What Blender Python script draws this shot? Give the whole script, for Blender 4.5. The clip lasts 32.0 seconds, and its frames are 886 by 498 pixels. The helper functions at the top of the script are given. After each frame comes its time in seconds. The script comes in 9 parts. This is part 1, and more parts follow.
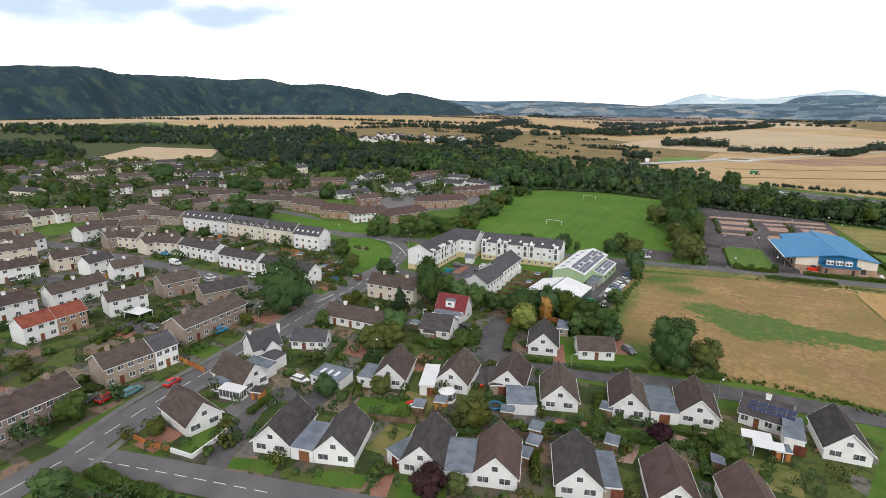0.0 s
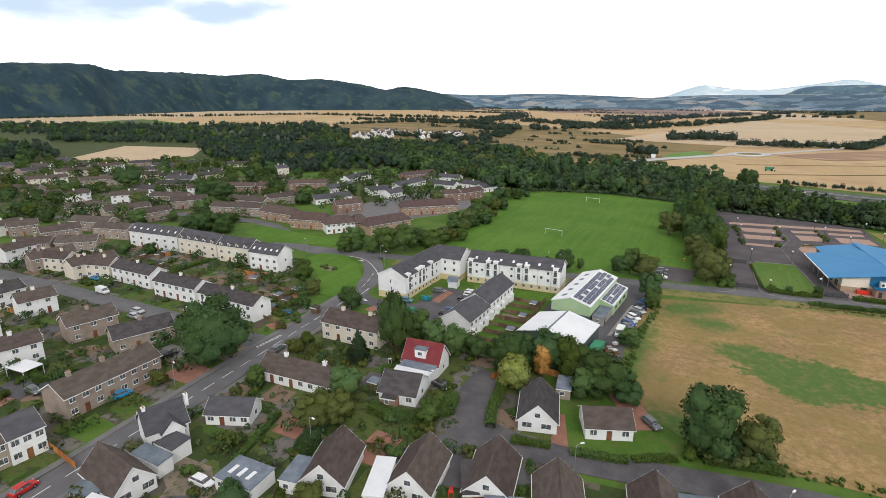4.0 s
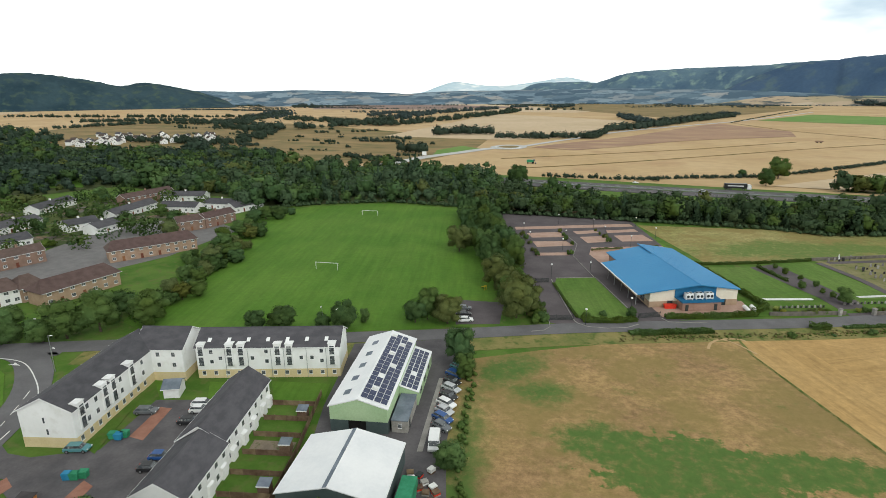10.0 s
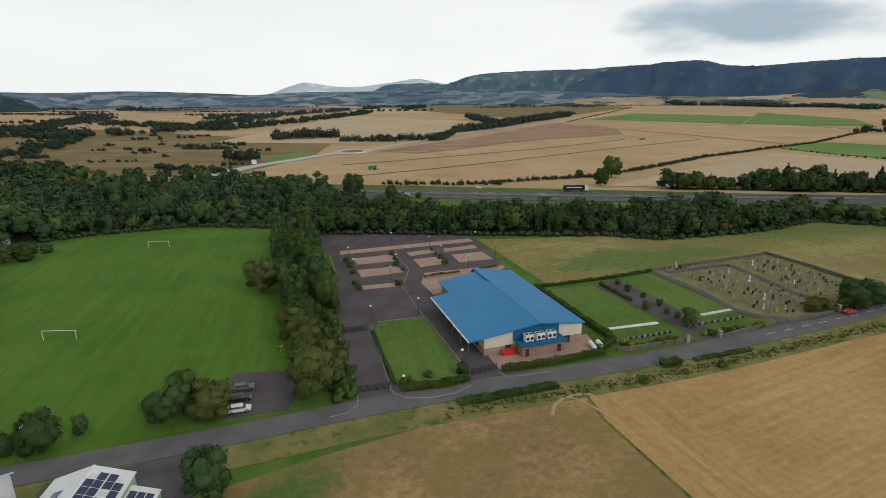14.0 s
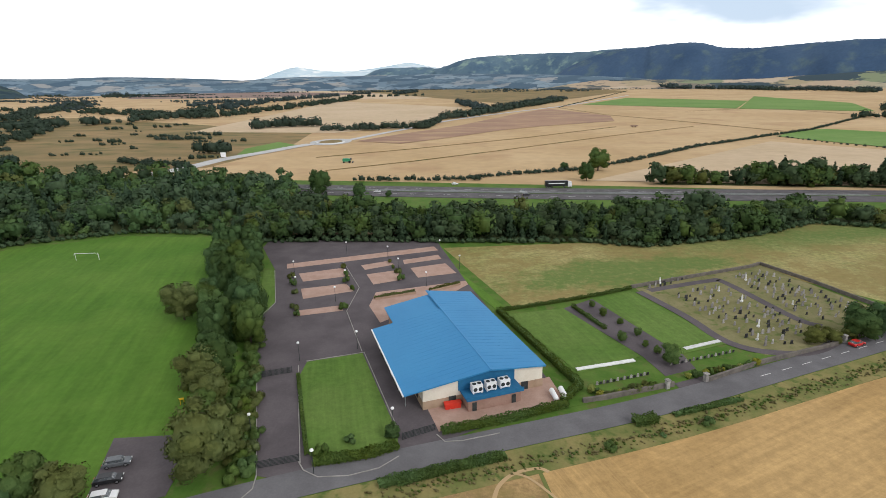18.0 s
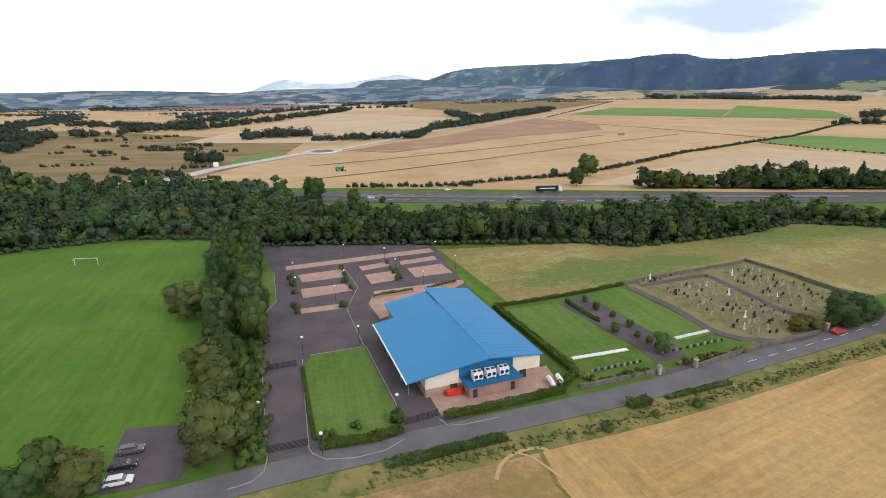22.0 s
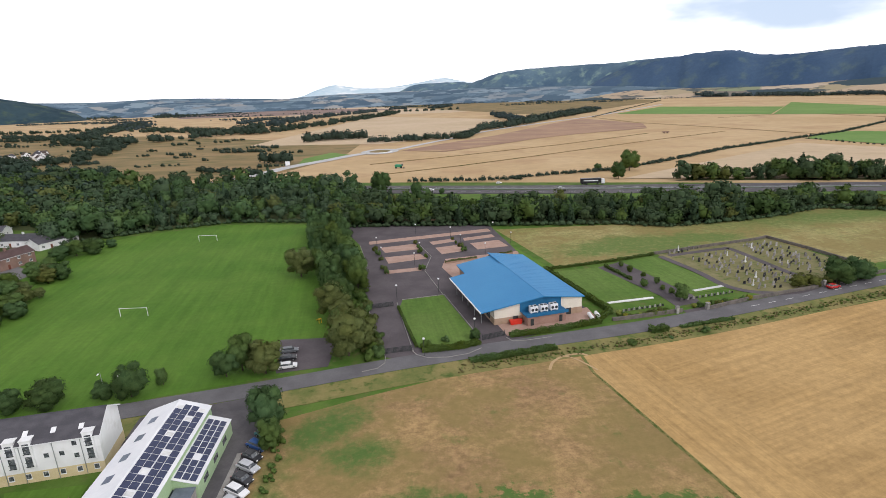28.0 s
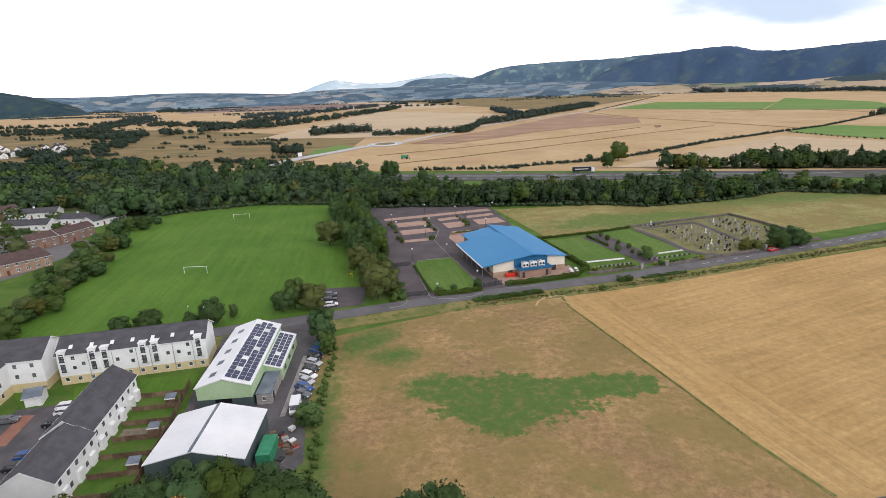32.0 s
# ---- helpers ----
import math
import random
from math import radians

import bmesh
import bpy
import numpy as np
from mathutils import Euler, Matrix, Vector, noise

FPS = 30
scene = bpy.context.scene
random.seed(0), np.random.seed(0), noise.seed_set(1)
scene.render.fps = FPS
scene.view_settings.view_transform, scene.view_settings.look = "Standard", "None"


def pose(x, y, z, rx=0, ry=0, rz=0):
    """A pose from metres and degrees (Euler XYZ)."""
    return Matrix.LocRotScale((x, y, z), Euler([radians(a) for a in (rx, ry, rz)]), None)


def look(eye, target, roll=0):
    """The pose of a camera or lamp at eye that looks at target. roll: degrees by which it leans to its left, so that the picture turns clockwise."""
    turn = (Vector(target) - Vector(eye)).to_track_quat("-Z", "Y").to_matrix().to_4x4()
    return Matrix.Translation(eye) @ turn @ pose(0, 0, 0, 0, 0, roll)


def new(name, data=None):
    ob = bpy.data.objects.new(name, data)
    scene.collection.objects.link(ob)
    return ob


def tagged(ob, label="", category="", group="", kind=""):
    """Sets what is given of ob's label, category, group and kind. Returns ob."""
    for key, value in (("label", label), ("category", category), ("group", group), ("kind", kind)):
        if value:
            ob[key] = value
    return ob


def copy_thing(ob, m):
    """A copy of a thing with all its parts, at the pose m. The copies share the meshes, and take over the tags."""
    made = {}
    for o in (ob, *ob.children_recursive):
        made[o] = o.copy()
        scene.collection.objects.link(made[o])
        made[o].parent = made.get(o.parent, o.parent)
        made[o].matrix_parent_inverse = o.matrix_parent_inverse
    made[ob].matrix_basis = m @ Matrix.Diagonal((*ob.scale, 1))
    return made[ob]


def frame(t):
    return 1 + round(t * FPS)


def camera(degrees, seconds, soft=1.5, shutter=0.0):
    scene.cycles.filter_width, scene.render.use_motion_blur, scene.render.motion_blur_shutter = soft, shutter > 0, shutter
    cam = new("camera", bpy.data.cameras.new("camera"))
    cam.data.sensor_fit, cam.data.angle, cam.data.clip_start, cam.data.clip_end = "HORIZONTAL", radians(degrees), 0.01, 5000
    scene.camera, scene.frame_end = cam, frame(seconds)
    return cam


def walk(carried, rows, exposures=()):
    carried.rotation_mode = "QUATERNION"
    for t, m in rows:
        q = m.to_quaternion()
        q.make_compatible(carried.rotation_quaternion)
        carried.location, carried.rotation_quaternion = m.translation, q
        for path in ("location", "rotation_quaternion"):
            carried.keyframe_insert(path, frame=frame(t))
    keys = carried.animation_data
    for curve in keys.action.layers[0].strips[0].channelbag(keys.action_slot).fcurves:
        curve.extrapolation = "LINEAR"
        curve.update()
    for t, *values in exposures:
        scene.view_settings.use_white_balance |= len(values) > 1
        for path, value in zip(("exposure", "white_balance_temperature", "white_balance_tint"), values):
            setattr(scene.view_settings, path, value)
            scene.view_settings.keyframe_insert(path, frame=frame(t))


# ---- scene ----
cam = camera(78.9, 32.0, 0.7)
PATH = [
    (0, (36.506, -130.386, 60.702), (35.198, -128.961, 60.191), 0.4),
    (0.5, (34.496, -127.466, 60.7), (33.188, -126.043, 60.186), 0.5),
    (1, (32.574, -124.171, 60.707), (31.265, -122.75, 60.19), 0.5),
    (1.5, (30.723, -120.825, 60.94), (29.414, -119.405, 60.421), 0.5),
    (2, (28.752, -116.782, 61.235), (27.441, -115.366, 60.711), 0.2),
    (2.5, (26.305, -112.544, 61.472), (24.994, -111.13, 60.943), 0.2),
    (3, (24.029, -108.608, 61.619), (22.718, -107.194, 61.088), 0.0),
    (3.5, (21.007, -103.676, 61.222), (19.698, -102.26, 60.69), -0.1),
    (5.5, (11.717, -87.298, 60.869), (10.411, -85.878, 60.341), -0.1),
    (6, (9.07, -83.244, 60.954), (7.766, -81.823, 60.425), -0.1),
    (6.5, (6.643, -79.585, 61.178), (5.34, -78.165, 60.646), -0.0),
    (7, (3.94, -75.527, 61.336), (2.637, -74.107, 60.799), 0.0),
    (7.5, (0.866, -71.066, 61.477), (-0.435, -69.646, 60.936), 0.0),
    (8, (-1.946, -66.819, 61.665), (-3.247, -65.4, 61.122), -0.1),
    (8.5, (-4.087, -62.691, 61.604), (-5.295, -61.192, 61.062), -0.0),
    (9, (-5.407, -57.871, 61.398), (-6.222, -56.125, 60.86), -0.6),
    (9.5, (-7.162, -52.579, 61.435), (-7.795, -50.761, 60.892), -0.5),
    (10, (-7.894, -47.689, 61.275), (-8.524, -45.871, 60.727), -0.6),
    (10.5, (-8.388, -42.593, 61.087), (-8.984, -40.765, 60.535), -0.5),
    (11, (-8.043, -37.411, 61.113), (-8.475, -35.538, 60.56), -0.8),
    (11.5, (-7.545, -31.576, 60.761), (-7.957, -29.699, 60.207), -0.7),
    (12, (-6.581, -26.242, 60.783), (-6.747, -24.329, 60.225), -1.0),
    (12.5, (-5.483, -21.329, 60.789), (-5.634, -19.415, 60.231), -1.0),
    (13, (-3.862, -15.935, 60.79), (-4.009, -14.019, 60.236), -1.0),
    (13.5, (-2.052, -10.378, 60.621), (-2.199, -8.46, 60.071), -1.0),
    (14, (0.295, -5.158, 60.737), (0.149, -3.24, 60.188), -0.7),
    (14.5, (2.806, -0.111, 60.523), (2.658, 1.808, 59.98), -0.4),
    (15, (5.109, 5.455, 60.725), (4.971, 7.378, 60.192), -0.1),
    (15.5, (7.007, 10.332, 61.115), (6.865, 12.25, 60.566), -0.3),
    (17.5, (11.391, 19.363, 63.429), (11.256, 21.271, 62.843), -0.8),
    (18, (11.852, 20.112, 63.585), (11.722, 22.015, 62.983), -1.0),
    (18.5, (12.003, 20.722, 63.602), (11.887, 22.623, 62.992), -1.1),
    (19, (12.128, 21.008, 63.399), (12.022, 22.904, 62.772), -1.3),
    (19.5, (12.16, 20.725, 62.866), (12.069, 22.617, 62.222), -1.6),
    (20, (11.863, 20.142, 62.381), (11.783, 22.033, 61.733), -1.8),
    (20.5, (11.534, 19.54, 61.665), (11.462, 21.435, 61.031), -1.8),
    (21, (11.173, 18.382, 61.349), (11.101, 20.285, 60.739), -1.6),
    (21.5, (10.683, 16.803, 61.324), (10.602, 18.714, 60.742), -1.5),
    (22, (10.005, 14.586, 61.378), (9.912, 16.503, 60.814), -1.3),
    (22.5, (9.488, 12.858, 60.955), (9.377, 14.779, 60.409), -1.2),
    (23, (8.816, 10.042, 61.262), (8.685, 11.964, 60.725), -1.0),
    (23.5, (8.085, 7.086, 61.365), (7.932, 9.008, 60.835), -1.0),
    (24, (7.445, 3.831, 61.496), (7.268, 5.75, 60.962), -1.2),
    (24.5, (6.993, 0.968, 61.679), (6.798, 2.885, 61.141), -1.5),
    (25, (6.525, -2.14, 61.722), (6.309, -0.225, 61.187), -1.8),
    (25.5, (5.966, -5.905, 62.029), (5.735, -3.994, 61.487), -2.1),
    (26, (5.61, -9.694, 62.176), (5.365, -7.786, 61.629), -2.3),
    (26.5, (5.709, -13.53, 62.308), (5.452, -11.624, 61.76), -2.4),
    (28.5, (5.753, -29.126, 62.035), (5.501, -27.22, 61.484), -2.4),
    (29, (6.024, -33.675, 62.028), (5.769, -31.768, 61.48), -2.4),
    (29.5, (6.238, -38.007, 62.205), (5.981, -36.103, 61.649), -2.5),
    (30, (6.31, -42.526, 62.237), (6.057, -40.623, 61.674), -2.4),
    (30.5, (6.375, -46.822, 62.047), (6.123, -44.919, 61.486), -2.3),
    (31, (6.555, -51.908, 62.034), (6.304, -50.003, 61.477), -2.4),
    (31.5, (6.806, -56.37, 62.28), (6.553, -54.467, 61.718), -2.4),
    (32, (6.97, -61.513, 62.517), (6.719, -59.611, 61.95), -2.3),
]
EXPOSURES = [(0, 0.0, 6500, 10), (8, 0.0, 6500, 8), (9, -0.06, 6550, 3), (10, -0.1, 6550, 2), (11, -0.2, 6550, 2), (12, -0.32, 6550, 3), (13, -0.52, 6550, 4), (14, -0.72, 6550, 6), (15, -0.6, 6500, 8), (15.5, -0.5, 6480, 9), (17.5, -0.14, 6430, 10), (18.5, -0.02, 6400, 10), (20, 0.03, 6400, 11), (24, 0.0, 6380, 13), (27, -0.03, 6380, 14), (32, -0.03, 6380, 15)]
walk(cam, [(t, look(e, g, r)) for t, e, g, r in PATH], EXPOSURES)

# ---- light ----
world = bpy.data.worlds.new("overcast_sky")
scene.world = world
world.use_nodes = True
SUN_AZ, SUN_EL = 130.0, 36.0


class Nodes:
    """Short-hand for building a node tree."""

    def __init__(self, tree):
        self.tree = tree
        tree.nodes.clear()

    def add(self, kind, props=(), **inputs):
        n = self.tree.nodes.new(kind)
        for k, v in dict(props).items():
            setattr(n, k, v)
        for k, v in inputs.items():
            s = n.inputs[int(k[1:])] if k[0] == "i" and k[1:].isdigit() else n.inputs[k.replace("_", " ")]
            if isinstance(v, bpy.types.NodeSocket):
                self.tree.links.new(v, s)
            else:
                s.default_value = v
        return n

    def math(self, op, a, b=0.0, c=0.0, clamp=False):
        return self.add("ShaderNodeMath", {"operation": op, "use_clamp": clamp}, i0=a, i1=b, i2=c).outputs[0]

    def mix(self, fac, a, b, blend="MIX"):
        n = self.add("ShaderNodeMix", {"data_type": "RGBA", "blend_type": blend}, i0=fac)
        for v, s in ((a, n.inputs[6]), (b, n.inputs[7])):
            if isinstance(v, bpy.types.NodeSocket):
                self.tree.links.new(v, s)
            else:
                s.default_value = (*v, 1) if len(v) == 3 else v
        return n.outputs[2]

    def noise(self, vec, scale, detail=3.0, rough=0.55):
        return self.add("ShaderNodeTexNoise", Vector=vec, Scale=scale, Detail=detail, Roughness=rough).outputs[0]

    def range(self, v, a, b, c=0.0, d=1.0, smooth=True):
        n = self.add("ShaderNodeMapRange", {"interpolation_type": "SMOOTHSTEP" if smooth else "LINEAR"}, i0=v, i1=a, i2=b, i3=c, i4=d)
        return n.outputs[0]


sk = Nodes(world.node_tree)
sky = sk.add("ShaderNodeTexSky", {"sky_type": "NISHITA", "sun_disc": False, "sun_elevation": radians(SUN_EL), "sun_rotation": radians(SUN_AZ)})
way = sk.add("ShaderNodeTexCoord").outputs["Generated"]
flat = sk.add("ShaderNodeVectorMath", {"operation": "MULTIPLY"}, i0=way, i1=(1.0, 1.0, 3.0)).outputs[0]
cloud_grain = sk.noise(flat, 3.2, 5.0)
cover = None
# breaks in the cloud where grey-blue sky shows
for direction, size in (((0.395, 0.915, 0.090), 0.19), ((-0.975, 0.17, 0.152), 0.17), ((-0.94, 0.31, 0.148), 0.17), ((-0.897, 0.42, 0.136), 0.13)):
    off = sk.add("ShaderNodeVectorMath", {"operation": "SUBTRACT"}, i0=way, i1=direction).outputs[0]
    off = sk.add("ShaderNodeVectorMath", {"operation": "MULTIPLY"}, i0=off, i1=(1.0, 1.0, 3.2)).outputs[0]
    dist = sk.add("ShaderNodeVectorMath", {"operation": "LENGTH"}, i0=off).outputs[1]
    dist = sk.math("ADD", dist, sk.math("MULTIPLY", sk.math("SUBTRACT", cloud_grain, 0.5), 0.42))
    hole = sk.range(dist, size * 0.35, size, 1.0, 0.0)
    cover = hole if cover is None else sk.math("MAXIMUM", cover, hole)
veil = sk.range(sk.noise(flat, 1.6, 3.0), 0.35, 0.7, 0.0, 1.0)
cloud = sk.mix(veil, (0.89, 0.905, 0.93), (0.98, 0.985, 0.995))
dim = sk.mix(0.012, (0.40, 0.55, 0.74), sky.outputs[0])
rise = sk.add("ShaderNodeSeparateXYZ", i0=way).outputs[2]
glow = sk.range(rise, 0.0, 0.6, 1.62, 0.82)
cloud = sk.add("ShaderNodeVectorMath", {"operation": "SCALE"}, i0=cloud, Scale=glow).outputs[0]
colour = sk.mix(sk.math("MULTIPLY", cover, 0.8), cloud, dim)
thin = sk.mix(0.006, colour, sky.outputs[0])
back = sk.add("ShaderNodeBackground", Color=thin, Strength=1.0)
sk.tree.links.new(back.outputs[0], sk.add("ShaderNodeOutputWorld").inputs[0])

sun = new("sun", bpy.data.lights.new("sun", "SUN"))
sun.data.energy, sun.data.angle, sun.data.color = 1.3, radians(20), (1.0, 0.975, 0.95)
# clouded sun, behind the camera and to its right
sun.rotation_euler = (radians(90 - SUN_EL), 0, radians(180 - SUN_AZ))

# ---- materials ----
MATS = {}


def mat(name, a, b, scale=0.5, rough=0.85, bump=0.0, metal=0.0, fine=None, rnd=0.0, spec=0.12, local=False, third=None, stretch=None, grit=0.55):
    """Two colours mixed by broad noise, grain on top, optional bump and a shift from piece to piece."""
    m = bpy.data.materials.new(name)
    m.use_nodes = True
    k = Nodes(m.node_tree)
    vec = k.add("ShaderNodeTexCoord").outputs["Object"] if local else k.add("ShaderNodeNewGeometry").outputs["Position"]
    if stretch:
        vec = k.add("ShaderNodeVectorMath", {"operation": "MULTIPLY"}, i0=vec, i1=stretch).outputs[0]
    broad = k.range(k.noise(vec, scale, 4.0), 0.3, 0.7)
    col = k.mix(broad, a, b)
    if third:
        col = k.mix(k.range(k.noise(vec, scale * 2.7, 3.0), 0.5, 0.72), col, third)
    grain = k.noise(vec, fine or scale * 9, 4.0, 0.65)
    col = k.mix(grit, col, k.mix(grain, (0.35, 0.35, 0.35), (0.75, 0.75, 0.75)), "OVERLAY")
    if rnd:
        r = k.add("ShaderNodeObjectInfo").outputs["Random"]
        hsv = k.add("ShaderNodeHueSaturation", Color=col, Value=k.math("MULTIPLY_ADD", r, rnd * 2, 1 - rnd), Hue=k.math("MULTIPLY_ADD", r, 0.03, 0.485))
        col = hsv.outputs[0]
    p = k.add("ShaderNodeBsdfPrincipled", Base_Color=col, Roughness=rough, Metallic=metal, Specular_IOR_Level=spec)
    if bump:
        bn = k.add("ShaderNodeBump", Strength=0.6, Distance=bump, Height=grain)
        k.tree.links.new(bn.outputs[0], p.inputs["Normal"])
    k.tree.links.new(p.outputs[0], k.add("ShaderNodeOutputMaterial").inputs[0])
    MATS[name] = m
    return m


GRASS = mat("lawn_grass", (0.058, 0.125, 0.018), (0.10, 0.165, 0.032), 0.12, 0.9, 0.05, fine=1.7, third=(0.11, 0.13, 0.04))
ROUGH = mat("rough_grass", (0.13, 0.15, 0.045), (0.24, 0.20, 0.08), 0.15, 0.9, 0.1, fine=1.4, third=(0.07, 0.11, 0.025))
PALEROAD = mat("pale_concrete_road", (0.42, 0.415, 0.41), (0.50, 0.495, 0.49), 0.05, 0.85, 0.0, fine=1)
ASPHALT = mat("asphalt", (0.12, 0.115, 0.12), (0.155, 0.15, 0.155), 0.15, 0.85, 0.01, fine=3)
LOTTAR = mat("lot_asphalt", (0.086, 0.074, 0.079), (0.118, 0.102, 0.107), 0.12, 0.85, 0.01, fine=2)
TARMAC = mat("worn_tarmac", (0.085, 0.08, 0.085), (0.13, 0.12, 0.125), 0.2, 0.85, 0.01, fine=2)
FOOTWAY = mat("footway_tar", (0.15, 0.145, 0.145), (0.19, 0.18, 0.18), 0.3, 0.85, 0.01, fine=2)
PAVERS = mat("pink_paving", (0.36, 0.235, 0.185), (0.42, 0.29, 0.235), 0.3, 0.85, 0.01, fine=3)
REDPAVE = mat("red_block_paving", (0.26, 0.125, 0.09), (0.33, 0.17, 0.125), 0.4, 0.85, 0.01, fine=3)
GRAVEL = mat("garden_gravel", (0.25, 0.20, 0.15), (0.17, 0.14, 0.11), 0.4, 0.9, 0.05, fine=3, third=(0.09, 0.11, 0.04))
WHITEMARK = mat("road_marking_paint", (0.62, 0.62, 0.60), (0.75, 0.75, 0.72), 0.8, 0.7)
KERB = mat("kerb_concrete", (0.25, 0.24, 0.22), (0.33, 0.31, 0.29), 0.5, 0.85)
PASTURE = mat("pasture", (0.24, 0.23, 0.085), (0.16, 0.19, 0.055), 0.03, 0.9, 0.12, fine=0.6, third=(0.34, 0.29, 0.13))
FARTAN = mat("far_stubble", (0.42, 0.29, 0.15), (0.50, 0.36, 0.205), 0.006, 0.9, 0.0, fine=0.08, third=(0.40, 0.265, 0.145))
FARTAN2 = mat("pale_stubble", (0.52, 0.40, 0.27), (0.46, 0.35, 0.225), 0.006, 0.9, 0.0, fine=0.08)
FARBROWN = mat("tilled_brown_field", (0.27, 0.17, 0.12), (0.35, 0.22, 0.145), 0.012, 0.9, 0.0, fine=0.1, third=(0.42, 0.29, 0.17), stretch=(0.5, 1.4, 1))
FARGREEN = mat("green_crop", (0.12, 0.22, 0.05), (0.16, 0.25, 0.07), 0.01, 0.9, 0.0, fine=0.1)
FAROLIVE = mat("rough_pasture", (0.165, 0.130, 0.056), (0.275, 0.188, 0.090), 0.012, 0.9, 0.0, fine=0.1, third=(0.105, 0.11, 0.042), stretch=(0.6, 1.5, 1))
FARPLUM = mat("ploughed_field", (0.20, 0.14, 0.12), (0.26, 0.19, 0.16), 0.006, 0.9, 0.0, fine=0.1)
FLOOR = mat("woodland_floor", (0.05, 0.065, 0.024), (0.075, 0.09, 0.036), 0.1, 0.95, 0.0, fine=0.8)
# next three: distance haze is put into the hill colours as blue
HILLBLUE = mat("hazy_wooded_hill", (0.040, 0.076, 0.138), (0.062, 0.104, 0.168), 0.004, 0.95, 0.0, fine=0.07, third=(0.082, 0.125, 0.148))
HILLMAT = mat("wooded_hill", (0.019, 0.041, 0.056), (0.036, 0.065, 0.079), 0.006, 0.95, 0.0, fine=0.05, third=(0.06, 0.09, 0.07))
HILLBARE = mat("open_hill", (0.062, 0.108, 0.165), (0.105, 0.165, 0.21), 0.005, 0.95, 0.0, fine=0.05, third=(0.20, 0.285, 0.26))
# haze and mist are put into this pale blue and its whiter patches
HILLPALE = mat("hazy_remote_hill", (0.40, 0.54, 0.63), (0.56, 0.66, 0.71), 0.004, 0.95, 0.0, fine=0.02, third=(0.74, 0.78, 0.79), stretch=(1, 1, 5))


def patchwork(name, colours, scale, flatten, fine):
    """Far country seen at a low angle: fields, hamlets and woods as patches of the given colours."""
    m = bpy.data.materials.new(name)
    m.use_nodes = True
    k = Nodes(m.node_tree)
    pos = k.add("ShaderNodeNewGeometry").outputs["Position"]
    vec = k.add("ShaderNodeVectorMath", {"operation": "MULTIPLY"}, i0=pos, i1=(1.0, 1.0, flatten)).outputs[0]
    wob = k.add("ShaderNodeTexNoise", Vector=vec, Scale=scale * 3, Detail=3.0).outputs["Color"]
    wob = k.add("ShaderNodeVectorMath", {"operation": "SCALE"}, i0=wob, Scale=0.5 / scale).outputs[0]
    vec2 = k.add("ShaderNodeVectorMath", {"operation": "ADD"}, i0=vec, i1=wob).outputs[0]
    cell = k.add("ShaderNodeTexVoronoi", Vector=vec2, Scale=scale)
    pick = k.add("ShaderNodeSeparateColor", i0=cell.outputs["Color"]).outputs[0]
    col = colours[0][1]
    for edge, c in colours[1:]:
        col = k.mix(k.range(pick, edge - 0.07, edge + 0.07), col, c)
    # woods and hedges between the plots
    trees = k.range(k.noise(vec, fine, 5.0, 0.65), 0.52, 0.60)
    col = k.mix(k.math("MULTIPLY", trees, 0.85), col, colours[0][1])
    p = k.add("ShaderNodeBsdfPrincipled", Base_Color=col, Roughness=0.95, Specular_IOR_Level=0.1)
    k.tree.links.new(p.outputs[0], k.add("ShaderNodeOutputMaterial").inputs[0])
    return m


# remote country: haze is put into the patch colours as blue-grey
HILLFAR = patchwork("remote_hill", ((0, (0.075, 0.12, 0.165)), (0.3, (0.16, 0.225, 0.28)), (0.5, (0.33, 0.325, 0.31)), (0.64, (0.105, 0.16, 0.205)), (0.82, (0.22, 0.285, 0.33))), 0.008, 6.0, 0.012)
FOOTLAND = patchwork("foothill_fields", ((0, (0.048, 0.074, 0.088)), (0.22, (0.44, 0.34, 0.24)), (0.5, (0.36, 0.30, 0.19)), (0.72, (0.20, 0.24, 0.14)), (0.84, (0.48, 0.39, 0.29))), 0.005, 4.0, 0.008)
CEMGRASS = mat("cemetery_grass", (0.16, 0.155, 0.065), (0.22, 0.195, 0.10), 0.12, 0.9, 0.05, fine=1.4, third=(0.10, 0.13, 0.035))
OLDWALL = mat("old_wall_stone", (0.11, 0.098, 0.088), (0.17, 0.15, 0.13), 0.7, 0.9, 0.02, fine=5)

R_BROWN = mat("brown_concrete_tile", (0.074, 0.057, 0.050), (0.108, 0.085, 0.075), 0.5, 0.8, 0.02, fine=5, rnd=0.18, stretch=(1, 1, 3))
R_DARK = mat("dark_tile", (0.054, 0.048, 0.050), (0.082, 0.073, 0.075), 0.5, 0.8, 0.02, fine=5, rnd=0.15, stretch=(1, 1, 3))
R_GREY = mat("grey_tile", (0.066, 0.064, 0.072), (0.092, 0.089, 0.098), 0.4, 0.75, 0.02, fine=5, rnd=0.1, stretch=(1, 1, 3))
R_RED = mat("red_tile", (0.185, 0.042, 0.038), (0.24, 0.062, 0.052), 0.5, 0.8, 0.02, fine=5, rnd=0.1)
R_MAROON = mat("maroon_tile", (0.088, 0.060, 0.054), (0.12, 0.083, 0.075), 0.5, 0.8, 0.02, fine=5, rnd=0.1)
R_BLUE = mat("blue_metal_roof", (0.032, 0.205, 0.43), (0.040, 0.228, 0.455), 0.08, 0.55, 0.0, fine=2, spec=0.3, grit=0.2)
B_BLUE = mat("blue_cladding", (0.02, 0.12, 0.25), (0.03, 0.15, 0.29), 0.3, 0.5, 0.0, fine=2)
